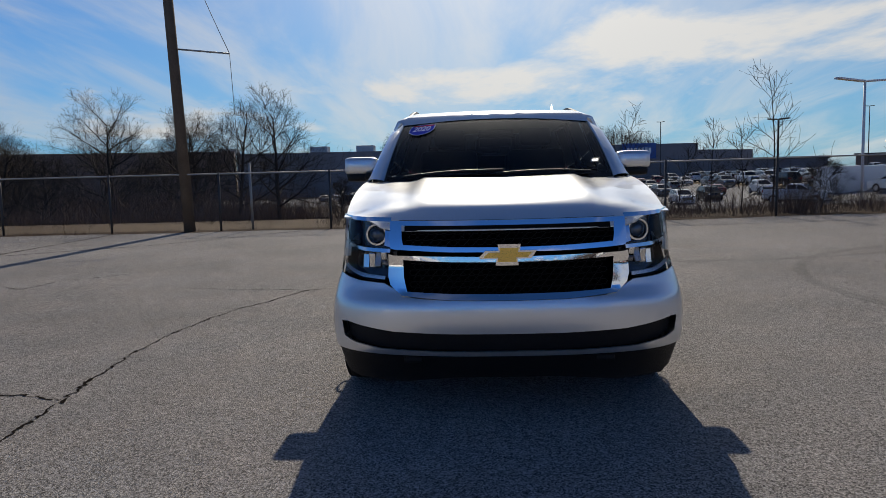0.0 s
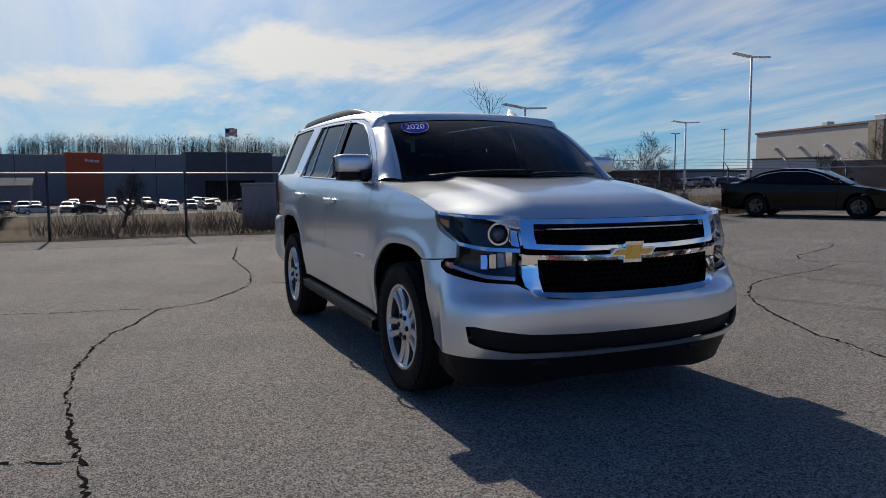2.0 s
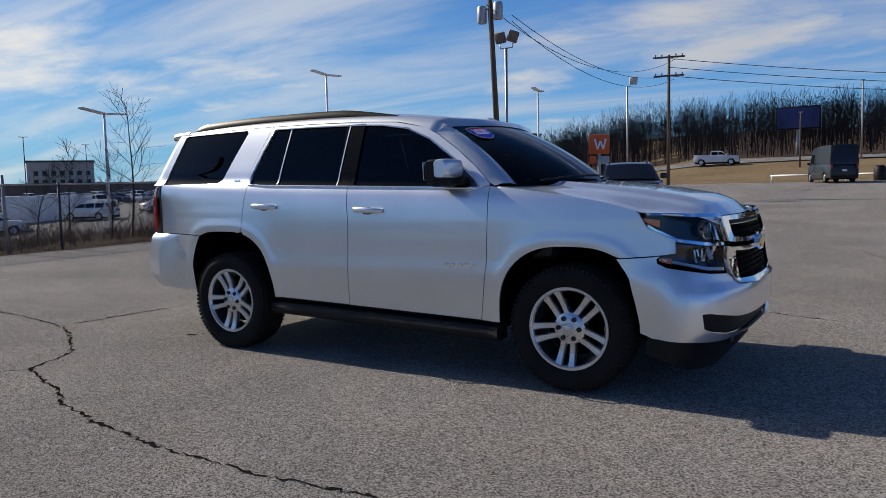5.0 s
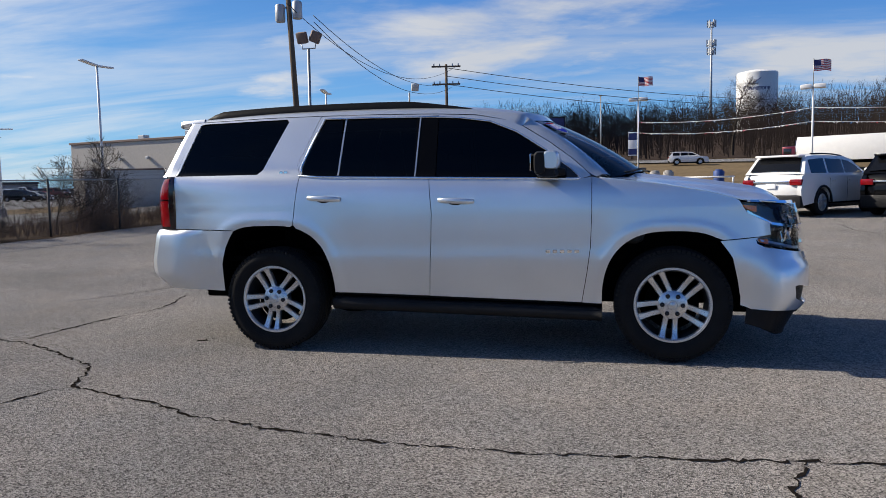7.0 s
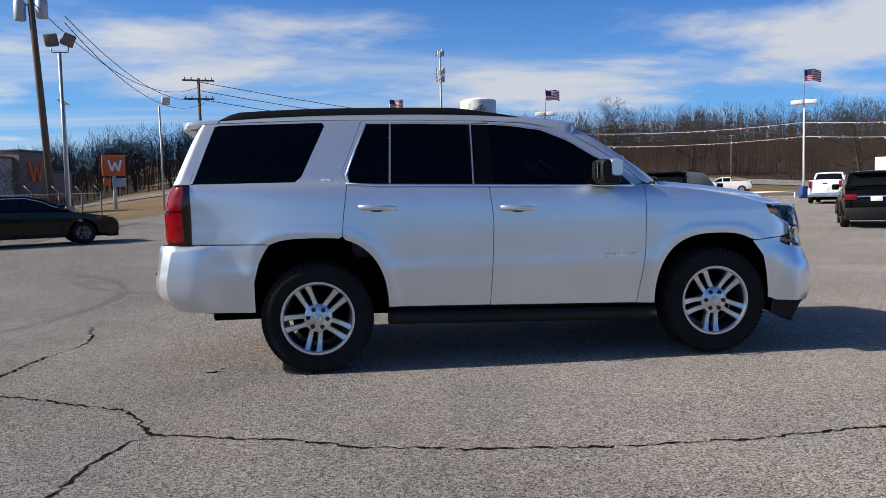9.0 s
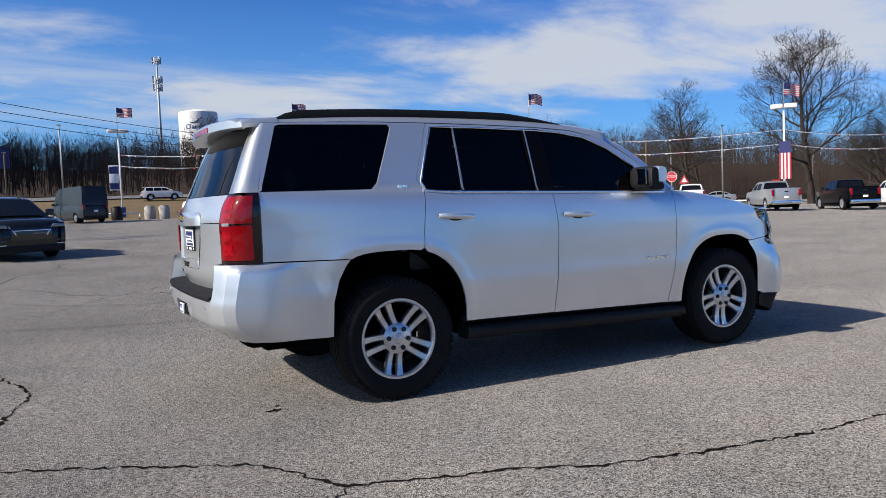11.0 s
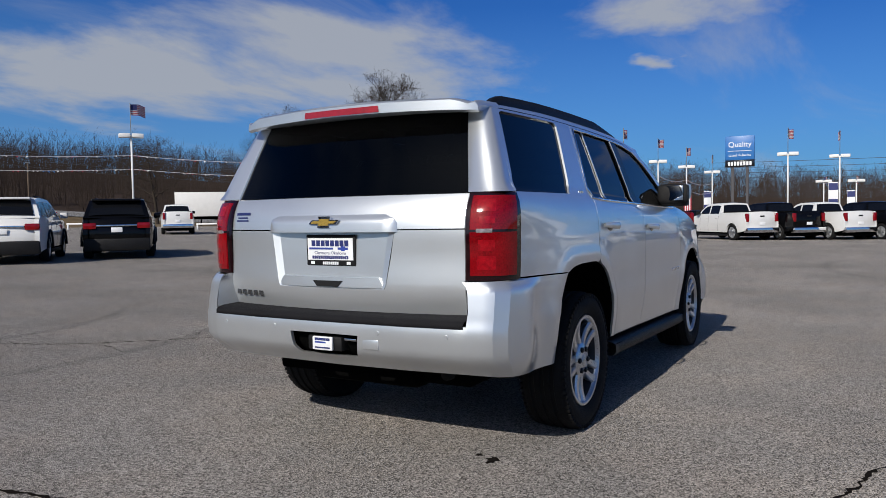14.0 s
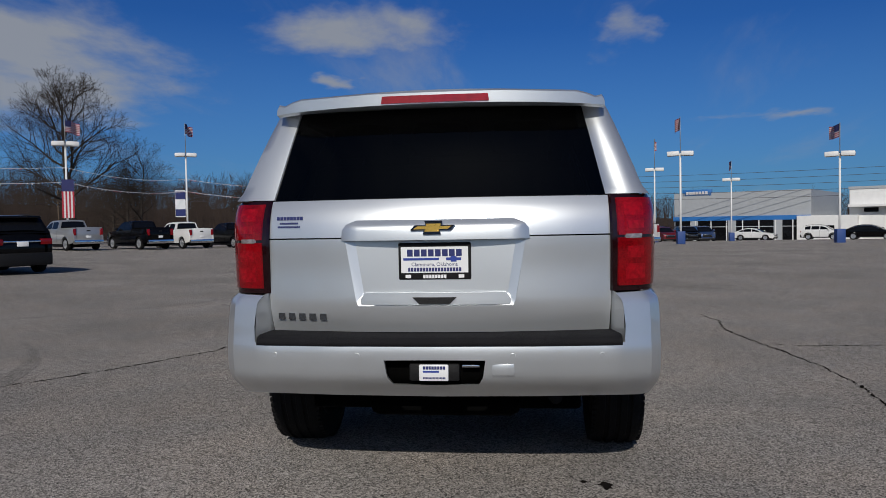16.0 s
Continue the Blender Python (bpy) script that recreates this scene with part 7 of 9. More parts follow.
def spot(x, y, deg):
    """A pose on the ground at a place, facing the given way."""
    return pose(x, y, ground_z(x, y), 0, 0, deg)

# ---- fence and bank on the store's side ----
def fence_x(y):
    return -12.85 - 0.016 * (y + 14) - 0.25 * smooth01(2, 8, y)


fence = thing("chain_link_fence", "galvanised chain-link fence with thin posts along the lot edge", "fence")
ys = [-30 + 2.9 * k for k in range(23)]
for y in ys:
    x = fence_x(y)
    z = ground_z(x, y)
    part("post", tubed([(x, y, z - 0.15), (x, y, z + 1.55)], 0.03, 7), WIRE, fence)
    if y > 9:
        part("wire_arm", tubed([(x, y, z + 1.54), (x - 0.28, y, z + 1.86)], 0.015, 5), GALV, fence)
part("top_rail", tubed([(fence_x(y), y, ground_z(fence_x(y), y) + 1.5) for y in ys], 0.02, 6), GALV, fence)
for k in range(3):
    part("top_wire", tubed([(fence_x(y) - 0.1 - 0.09 * k, y, ground_z(fence_x(y), y) + 1.62 + 0.1 * k) for y in ys if y > 8], 0.006, 4), WIRE, fence)
vs, fs = [], []
y = -30.0
while y < 33.0:
    for s in (-1, 1):
        y1 = y + s * 1.45
        x, xx = fence_x(y), fence_x(y1)
        z = ground_z(x, y)
        i = len(vs)
        vs += [(x, y - 0.0035, z + 0.03), (x, y + 0.0035, z + 0.03), (xx, y1 + 0.0035, z + 1.48), (xx, y1 - 0.0035, z + 1.48)]
        fs.append((i, i + 1, i + 2, i + 3))
    y += 0.075
me = bpy.data.meshes.new("wire_mesh")
me.from_pydata(vs, [], fs)
me.materials.append(WIRE)
tagged(share("wire_mesh", me, fence), kind="stuff")
rnd = random.Random(5)
spots = [(fence_x(y) + rnd.uniform(-0.35, 0.25), y, rnd.uniform(0.25, 0.7)) for y in (-30 + 0.22 * k for k in range(285))]
brush("dry_grass_strip", "dry brown grass and weeds along the fence foot", spots, 6, BLADE, 0.42, 34, 0.006, 0.18)
spots = [(fence_x(y) - rnd.uniform(0.3, 3.0), y, rnd.uniform(0.5, 1.2)) for y in (-4 + 0.16 * k for k in range(210))]
brush("brush_strip", "tangled brown brush behind the fence", spots, 7, BRUSH, 1.15, 52, 0.0055, 0.40)
spots = [(fence_x(y) - rnd.uniform(-0.1, 2.2), y, rnd.uniform(0.45, 1.25)) for y in (18 + 0.12 * k for k in range(125))]
brush("brush_strip", "dark brown leafless brush along the fence", spots, 17, BARK, 1.1, 46, 0.006, 0.35)
vs, fs = [], []
for k in range(421):
    y = -30 + 0.15 * k
    x = fence_x(y)
    for d in (-0.55 + rnd.uniform(-0.1, 0.1), 0.22 + 0.12 * math.sin(y * 1.3) + rnd.uniform(-0.10, 0.12)):
        vs.append((x + d, y, ground_z(x + d, y) + 0.006))
    if k:
        fs.append((2 * k - 2, 2 * k - 1, 2 * k + 1, 2 * k))
me = bpy.data.meshes.new("litter")
me.from_pydata(vs, [], fs)
me.materials.append(LITTER)
tagged(new("leaf_litter", me), "dark leaf litter and soil along the lot edge", "ground", kind="structure")
brush("dry_grass_strip", "tall dry grass on the bank", [(-15.5 - rnd.uniform(0, 10), rnd.uniform(-28, 26), rnd.uniform(0.4, 1)) for k in range(420)], 8, BLADE, 0.55, 22, 0.007, 0.5)
for k, (x, y, h, sp, sd) in enumerate(((-14.3, 13.2, 2.6, 0.9, 31), (-14.6, 12.1, 2.0, 1.0, 32), (-14.6, 14.6, 1.9, 1.1, 33), (-15.2, 27.0, 3.0, 0.8, 34), (-15.6, 24.5, 2.2, 0.9, 35), (-14.5, 9.3, 1.5, 1.0, 36))):
    bare_tree("shrub", "leafless multi-stemmed shrub beside the fence", x, y, h, sp * 0.8, sd, 3, 0.02)
for cx, cy, hh, nb in ((-14.2, 13.2, 2.3, 420), (-14.6, 15.0, 1.7, 260), (-14.4, 8.6, 1.6, 260), (-14.6, 20.5, 1.6, 220), (-15.0, 25.0, 1.8, 240)):
    brush("shrub", "tangled brown leafless shrub beside the fence", [(cx, cy, 1.0)], int(cy * 10), BRUSH, hh, nb, 0.006, 0.30)
bare_tree("sapling", "slender bare sapling behind the fence", -15.8, 8.5, 4.6, 0.20, 41, 2, 0.035, 0.08)
bare_tree("sapling", "slender bare sapling behind the fence", -16.3, 6.9, 2.9, 0.22, 42, 2, 0.025)
bare_tree("sapling", "slender bare sapling behind the fence", -15.2, 7.4, 2.6, 0.22, 43, 2, 0.022)
bare_tree("sapling", "slender bare sapling behind the fence", -17.6, 4.4, 3.6, 0.2, 44, 2, 0.028)
bare_tree("sapling", "slender bare sapling behind the fence", -16.2, 5.9, 2.4, 0.22, 45, 2, 0.022)
for k, (x, y, h, sp, sd) in enumerate(((-47, -26.5, 13.0, 0.62, 51), (-53, -19, 14.0, 0.5, 52), (-51, -15.2, 14.5, 0.46, 53), (-50, -22.5, 12.5, 0.55, 54), (-41, -31, 9.0, 0.7, 55), (-55, -11, 6.0, 0.5, 56), (-58, -24, 13.5, 0.6, 62), (-44, -36, 12.0, 0.7, 63), (-52, -30, 12, 0.6, 64), (-40, -27.5, 7, 0.7, 65), (-46, -33, 9.5, 0.6, 57), (-60, -28, 11, 0.6, 58), (-70, -2, 7.5, 0.4, 59))):
    bare_tree("bare_tree", "tall leafless tree on the grass bank", x, y, h * 0.76, sp, sd, 4, 0.22, group="bare trees by the store")
# thicket below them
brush("thicket", "dark leafless thicket under the trees", [(rnd.uniform(-75, -38), rnd.uniform(-50, -16), rnd.uniform(0.6, 1.3)) for k in range(650)], 9, BRUSH, 4.6, 30, 0.022, 1.3)
brush("thicket", "low dark brush on the bank", [(rnd.uniform(-40, -22), rnd.uniform(-46, -13), rnd.uniform(0.5, 1.2)) for k in range(260)], 19, BRUSH, 1.6, 30, 0.012, 0.9)
# leaning wooden pole with a guy arm
pole = thing("utility_pole", "weathered wooden utility pole leaning behind the fence", "pole")
part("pole", tubed([(-13.05, -7.66, -0.2), (-12.95, -7.96, 8.6)], 0.15, 12, 0.115), POLEWOOD, pole)
part("arm", tubed([(-13.0, -7.7, 4.72), (-13.3, -6.45, 4.62)], 0.025, 6), GALV, pole)
cable(((-13.3, -6.45, 4.62), (-13.35, -6.35, 1.5)), 0.0, 0.008, parent=pole, n=4)
cable(((-12.95, -7.85, 8.4), (-13.3, -6.45, 4.62)), 0.1, 0.01, parent=pole, n=6)
post = thing("gate_post", "thin pale metal post behind the fence", "post")
part("pole", tubed([(-13.3, -6.05, -0.1), (-13.3, -6.08, 1.78)], 0.035, 8), GALV, post)
copy_thing(post, pose(-0.1, 9.7, -0.02))

# ---- the store and its car park ----
store = thing("superstore", "long low grey superstore with an orange and a blue section", "building")
def wall_run(x0, y0, x1, y1, zb, h, depth, mat, nm, parent, label=""):
    d = Vector((x1 - x0, y1 - y0, 0))
    a = math.degrees(math.atan2(d.y, d.x))
    return part(nm, boxed(0, d.length, -depth, 0, zb, zb + h, bevel=0.03, m=pose(x0, y0, 0, 0, 0, a)), mat, parent, label, smooth=False)
wall_run(-184, -12.5, -176, -58, -3.4, 11.3, 30, STOREGREY, "wing_wall", store)
wall_run(-174, -58, -158, -112, -3.4, 11.9, 24, BROWNWALL, "end_wing", store, "dark brown end wing")
for y in (-66, -80, -30, -42):
    part("roof_unit", boxed(-190, -186, y, y + 4.5, 7.8, 9.6, bevel=0.05), GREYPAINT, store, "pale rooftop unit", smooth=False)
wall_run(-185.0, -4.7, -184, -12.6, -3.4, 11.9, 30, STOREORANGE, "pickup_section", store, "orange panel section")
wall_run(-186.5, 13.6, -185.0, -4.7, -3.4, 11.6, 30, STOREGREY, "front_wall", store)
wall_run(-186.5, 34.5, -186.5, 13.6, -3.4, 12.4, 30, STOREDARK, "entrance_section", store)
wall_run(-187, 57, -186.5, 34.5, -3.4, 11.5, 30, STOREGREY, "front_wall", store)
part("sign_panel", boxed(-0.3, 0.5, -4.2, 4.2, 4.4, 8.3, m=pose(-186.2, 42, 0)), STOREBLUE, store, "blue sign panel", smooth=False)
bm = bars(bmesh.new(), -185.6, 38.9, 6.4, 6.0, 1.5, 7, 0.3, (0, 1, 0), (0, 0, 1), 0.08)
tagged(part("sign_lettering", bm, WHITEPL, store, "white letter blocks", smooth=False), kind="stuff")
part("doorway", boxed(-0.2, 0.3, -6, 6, -3.4, 2.0, m=pose(-186.2, 24, 0)), DARK, store, smooth=False)
lettering("pickup_words", "Pickup", 1.15, WHITEPL, store, Matrix.Translation((-184.1, -7.0, 6.6)) @ FACE_F, 0.05)
wall_run(-196, 74, -187, 57, -3.4, 9.8, 20, STOREGREY, "low_wing", store)
fl = thing("flag_pole", "tall grey flag pole with a striped flag at the store", "pole")
part("pole", tubed([(-150, 18.3, ground_z(-150, 18.3) - 0.1), (-150, 18.3, 12.4)], 0.09, 8, 0.05), GALV, fl)
flag(fl, -150, 18.3, 12.3, 2.6, 1.6, 0.9, 77)
shed = thing("garden_shed", "small grey shed beside the superstore", "building")
part("shell", boxed(-164, -158, -25, -17.5, -3.3, 1.2), STOREGREY, shed, smooth=False)
bm = loft([[(-165, y, 1.1), (-161, y, 2.6), (-157, y, 1.1)] for y in (-25.6, -16.9)])
part("roof", bm, STOREGREY, shed, smooth=False)
for x, y, w, d, h, mat, lab in ((-205, 140, 60, 20, 7.2, BROWNWALL, "low brown retail block far beyond the car park"), (-260, 95, 50, 20, 7.2, STOREGREY, "low grey retail block far beyond the car park"), (-200, 185, 46, 20, 7.2, TAN, "low tan retail block far beyond the car park"), (-290, 175, 24, 18, 17.5, TAN, "tan four-storey hotel far beyond the car park")):
    b = thing("retail_block", lab, "building", "far retail blocks")
    a = math.degrees(math.atan2(y, x)) + 90
    part("shell", boxed(-w / 2, w / 2, -d / 2, d / 2, -4, h - 3, bevel=0.05, m=pose(x, y, 0, 0, 0, a)), mat, b, smooth=False)
    part("roof", boxed(-w / 2 - 0.4, w / 2 + 0.4, -d / 2 - 0.4, d / 2 + 0.4, h - 3, h - 2.3, m=pose(x, y, 0, 0, 0, a)), STOREDARK, b, smooth=False)
    if h > 12:
        for r in range(4):
            for c in range(7):
                part("window", boxed(-w / 2 + 1.5 + c * 3.1, -w / 2 + 3.1 + c * 3.1, d / 2, d / 2 + 0.06, -1 + r * 3.4, 0.8 + r * 3.4, m=pose(x, y, 0, 0, 0, a)), DARKGLASS, b, smooth=False)
                part("window", boxed(-w / 2 + 1.5 + c * 3.1, -w / 2 + 3.1 + c * 3.1, -d / 2 - 0.06, -d / 2, -1 + r * 3.4, 0.8 + r * 3.4, m=pose(x, y, 0, 0, 0, a)), DARKGLASS, b, smooth=False)
for x, y, h in ((-140, 36, 12), (-50, 22.3, 7.6), (-150, 5, 12), (-130, 70, 12), (-150, 95, 12), (-110, 110, 11), (-92, 82, 9), (-160, -20, 11)):
    lot_lamp(x, y, h, 60, "tall grey car park lamp post", 0.75, WIRE, 2, 0.10)
lot_lamp(-34, 20.3, 6.9, 110, "white lot lamp post with flat heads", 1.9)
lot_lamp(-29.5, 33.7, 9.0, 95, "white lot lamp post with flat heads", 1.6)
lot_lamp(-46.8, 44, 7.0, 95, "white lot lamp post with flat heads", 1.6)
lot_lamp(-19.5, 45.4, 7.4, 100, "white lot lamp post with flat heads", 1.3)
# block wall and utility box behind the fence
bw = thing("block_enclosure", "weathered tan block enclosure behind the fence", "enclosure")
part("wall", boxed(-0.15, 0.15, -0.80, 0.80, -1.6, 1.2, bevel=0.02, m=pose(-16.5, 1.65, 0, 0, 0, -12)), CONCRETE, bw)
part("cap", boxed(-0.19, 0.19, -0.84, 0.84, 1.2, 1.28, bevel=0.015, m=pose(-16.5, 1.65, 0, 0, 0, -12)), CONCRETE, bw, "thin concrete cap")
for s in (-1, 1):
    part("return_wall", boxed(-1.5, -0.15, s * 0.72 - 0.1, s * 0.72 + 0.1, -1.6, 1.2, bevel=0.02, m=pose(-16.5, 1.65, 0, 0, 0, -12)), CONCRETE, bw)
bw2 = thing("block_wall", "tan block wall beside the diner", "wall")
part("wall", boxed(0, 6.2, -0.15, 0.15, -1.4, 2.9, bevel=0.02, m=pose(-39.3, 44.3, 0, 0, 0, 14)), TAN, bw2)
part("gate", boxed(6.2, 10.5, -0.1, 0.1, -1.4, 2.7, bevel=0.02, m=pose(-39.3, 44.3, 0, 0, 0, 14)), BROWNWALL, bw2, "dark brown gate panel")
part("cap", boxed(-0.1, 6.3, -0.22, 0.22, 2.9, 3.02, bevel=0.02, m=pose(-39.3, 44.3, 0, 0, 0, 14)), BROWNWALL, bw2, "dark coping")
# far parked cars
PAINTS = (P_WHITE, P_WHITE, P_BLACK, P_LSILV, P_GREY, P_GREY, P_RED, P_BLUE, P_WHITE, P_LSILV)
WORDS = {P_WHITE: "white", P_BLACK: "black", P_LSILV: "silver", P_GREY: "grey", P_RED: "red", P_BLUE: "blue"}
protos = {}
rnd = random.Random(11)
kinds = ("suv", "sedan", "sedan", "truck", "hatch", "suv")
count = 0
for row, x in enumerate((-84, -92, -106, -113, -127, -134, -148, -155)):
    for k in range(46):
        y = -28 + k * 3.1
        if y < -20 + 0.35 * (-84 - x) * -1 - 40 or y > 118:
            continue
        if y < 15 and x > -120 or rnd.random() < (0.5 if y < 15 else 0.34) or count > 165:
            continue
        kd, pt = rnd.choice(kinds), rnd.choice(PAINTS)
        m = spot(x + rnd.uniform(-0.3, 0.3), y + rnd.uniform(-0.15, 0.15), (180 if row % 2 else 0) + rnd.uniform(-2, 2))
        if (kd, pt) not in protos:
            protos[kd, pt] = parked(kd, "parked_" + kd, f"{WORDS[pt]} {'pickup' if kd == 'truck' else kd} parked in the store car park", pt, m, "cars in the store car park", fine=False)
        else:
            copy_thing(protos[kd, pt], m)
        count += 1
for x, y, a, kd, pt in ((-66, 30.5, 50, "truck", P_WHITE), (-118, -20, 80, "suv", P_BLACK), (-120, -13, 95, "sedan", P_LSILV), (-118, -6, 85, "sedan", P_BLACK), (-62, 46, 70, "sedan", P_WHITE), (-63.5, 38.5, 200, "suv", P_WHITE)):
    copy_thing(protos[kd, pt], spot(x, y, a)) if (kd, pt) in protos else parked(kd, "parked_" + kd, f"{WORDS[pt]} {kd} parked in the store car park", pt, spot(x, y, a), "cars in the store car park", fine=False)


def trailer(x, y, deg, mat, name, label, L=15.5):
    t = thing(name, label, "trailer")
    part("box", boxed(-L / 2, L / 2, -1.28, 1.28, 1.15, 4.05, bevel=0.04), mat, t)
    part("chassis", boxed(-L / 2 + 0.5, L / 2 - 1, -0.5, 0.5, 0.8, 1.15), DARK, t, smooth=False)
    for k, wx in enumerate((-L / 2 + 1.2, -L / 2 + 2.5)):
        for s in (-1, 1):
            w = new("wheel")
            w.parent = t
            w.matrix_basis = pose(wx, s * 1.08, 0.5, 0, 0, 0 if s < 0 else 180) @ Matrix.Scale(1.25, 4)
            share("tyre", TYRES[0.41], w)
            share("rim", RIMS[0.41, "alloy"], w)
    for s in (-1, 1):
        part("leg", boxed(L / 2 - 3, L / 2 - 2.85, s * 0.8 - 0.08, s * 0.8 + 0.08, 0, 1.15), DARK, t, smooth=False)
    t.matrix_basis = spot(x, y, deg)
    return t


dock = trailer(-70.7, 38.6, 47, WHITEPAINT, "box_trailer", "white box trailer standing in the store car park", 7.8)
dock.matrix_basis = Matrix.Translation((0, 0, -1.6)) @ dock.matrix_basis

# ---- the diner ----
diner = thing("diner", "tan burger restaurant with orange trim and a brown tower", "building")
DA = pose(-32.9, 50.6, 0.75, 0, 0, 77)


def dpart(nm, mat, x0, x1, y0, y1, z0, z1, lab="", bevel=0.03):
    return part(nm, boxed(x0, x1, y0, y1, z0, z1, bevel=bevel, m=DA), mat, diner, lab, smooth=False)


dpart("hall_wall", TAN, 0, 12.4, 0, 16, -0.9, 4.9)
dpart("corner_stone", STONEWALL, -0.12, 2.0, -0.15, 0.6, -0.9, 4.95, "stone clad corner")
dpart("side_stone", STONEWALL, -0.14, 0.1, 0.6, 1.4, -0.9, 4.95, "stone clad corner")
dpart("orange_band", ORANGE, 2.0, 12.3, -0.10, 0.1, 1.25, 1.6, "orange band")
dpart("lower_band", CONCRETE, 2.0, 12.3, -0.07, 0.05, -0.8, 1.25)
bm = loft([[DA @ Vector((x, y, z)) for x in (0.1, 2.1)] for y, z in ((-0.15, 2.75), (-1.0, 1.95), (-1.0, 1.75), (-0.15, 1.75))])
part("awning", bm, ORANGE, diner, "sloping orange awning", smooth=False)
dpart("doorway", DARKGLASS, 0.5, 1.7, -0.19, -0.14, -0.7, 1.7, "dark glazed doorway")
dpart("cornice", BROWNWALL, -0.12, 12.5, -0.12, 16.1, 4.9, 5.1, "dark roof edge")
dpart("roof_gravel", CONCRETE, 0.2, 12.2, 0.3, 15.8, 5.1, 5.12)
dpart("tower", BROWNWALL, 12.3, 16.2, -0.7, 1.6, -0.9, 5.55, "brown clad tower")
dpart("tower_cap", STOREDARK, 12.2, 16.3, -0.8, 1.7, 5.55, 5.72, "dark tower cap")
dpart("tower_canopy", ORANGE, 12.3, 16.2, -1.3, -0.7, 1.5, 1.85, "orange entrance canopy")
dpart("annex", BROWNWALL, 16.0, 21.2, 0.2, 12, -0.9, 3.9, "brown low wing")
dpart("annex_cornice", STOREDARK, 16.0, 21.4, 0.1, 12.1, 3.9, 4.12, "dark roof edge")
dpart("annex_band", ORANGE, 16.2, 21.3, 0.1, 0.25, 1.5, 1.8)
for k in range(3):
    dpart("annex_window", DARKGLASS, 16.5 + 1.6 * k, 17.8 + 1.6 * k, 0.12, 0.22, -0.4, 1.4)
dpart("roof_screen", WHITEPAINT, 16.6, 19.0, 1.8, 4.0, 4.12, 5.0, "white rooftop screen")
for x, y, w in ((4.5, 5, 1.2), (8.5, 7, 1.0), (2.2, 9, 0.7)):
    dpart("roof_vent", GREYPAINT, x, x + w, y, y + w, 5.12, 5.12 + w * 0.75)
bm = bmesh.new()
bars(bm, 4.3, -0.14, 3.25, 6.0, 0.72, 11, 0.12, (1, 0, 0), (0, 0, 1), 0.05)
bmesh.ops.transform(bm, matrix=DA, verts=bm.verts)
tagged(part("sign_lettering", bm, ORANGE, diner, "orange letter blocks", smooth=False), kind="stuff")
bm = bmesh.new()
for a, b in (((0, 1), (0.45, 0)), ((0.45, 0), (0.9, 0.8)), ((0.9, 0.8), (1.35, 0)), ((1.35, 0), (1.8, 1))):
    tube(bm, [DA @ Vector((13.35 + a[0], -0.78, 3.0 + a[1] * 1.7)), DA @ Vector((13.35 + b[0], -0.78, 3.0 + b[1] * 1.7))], 0.15, 6)
part("tower_mark", bm, ORANGE, diner, "orange zigzag mark", smooth=False)
for k in range(4):
    part("wall_lamp", boxed(-0.3, 0.0, -0.15, 0.15, -0.12, 0.12, bevel=0.03, m=DA @ Matrix.Translation((-0.02, 2.6 + 3.4 * k, 3.4))), GREYPAINT, diner)
sg = thing("diner_sign", "orange and grey roadside sign boards on a pole", "sign")
SX, SY = -25.6, 75.4
part("pole", tubed([(SX, SY, 0.8), (SX, SY, 4.6)], 0.18, 8), GREYPAINT, sg)
FS = pose(SX, SY, 0.55, 0, 0, 20) @ Matrix.Scale(0.86, 4)
part("board", boxed(-1.3, 1.3, -0.2, 0.2, 4.6, 7.1, bevel=0.05, m=FS), ORANGE, sg)
part("lower_board", boxed(-0.2, 1.3, -0.18, 0.18, 3.3, 4.3, bevel=0.04, m=FS), GREYPAINT, sg)
part("side_board", boxed(-1.2, -0.4, -0.18, 0.18, 3.4, 4.3, bevel=0.04, m=FS), ORANGE, sg)
bm = bmesh.new()
for a, b in (((0, 1), (0.35, 0)), ((0.35, 0), (0.7, 0.8)), ((0.7, 0.8), (1.05, 0)), ((1.05, 0), (1.4, 1))):
    tube(bm, [FS @ Vector((-0.55 + a[0], -0.22, 5.2 + a[1] * 1.3)), FS @ Vector((-0.55 + b[0], -0.22, 5.2 + b[1] * 1.3))], 0.11, 6)
part("mark", bm, WHITEPL, sg, "white zigzag mark", smooth=False)

# ---- poles and wires on the road side ----
up = thing("utility_pole", "wooden utility pole with transformers and floodlights", "pole")
part("pole", tubed([(-14.72, 29.9, 0.2), (-15.3, 29.9, 13.5)], 0.17, 12, 0.12), POLEWOOD, up)
for dx in (-0.48, 0.46):
    part("transformer", revolve([(0.001, -0.45), (0.22, -0.45), (0.25, -0.4), (0.25, 0.35), (0.2, 0.42), (0.001, 0.45)], 16, False, pose(-15.15 + dx, 29.85, 10.15 + 0.1 * (dx > 0), 90, 0, 0)), GREYPAINT, up)
part("bracket", tubed([(-15.65, 29.87, 10.4), (-14.6, 29.87, 10.4)], 0.04, 6), GALV, up)
fp = thing("floodlight_pole", "thin metal pole with two floodlights", "pole")
part("pole", tubed([(-13.55, 28.3, 0.2), (-13.5, 28.3, 7.95)], 0.075, 8), GALV, fp)
part("yoke", tubed([(-13.85, 28.3, 8.25), (-13.8, 28.3, 7.98), (-13.15, 28.3, 7.98), (-13.1, 28.3, 8.25)], 0.03, 6), GALV, fp)
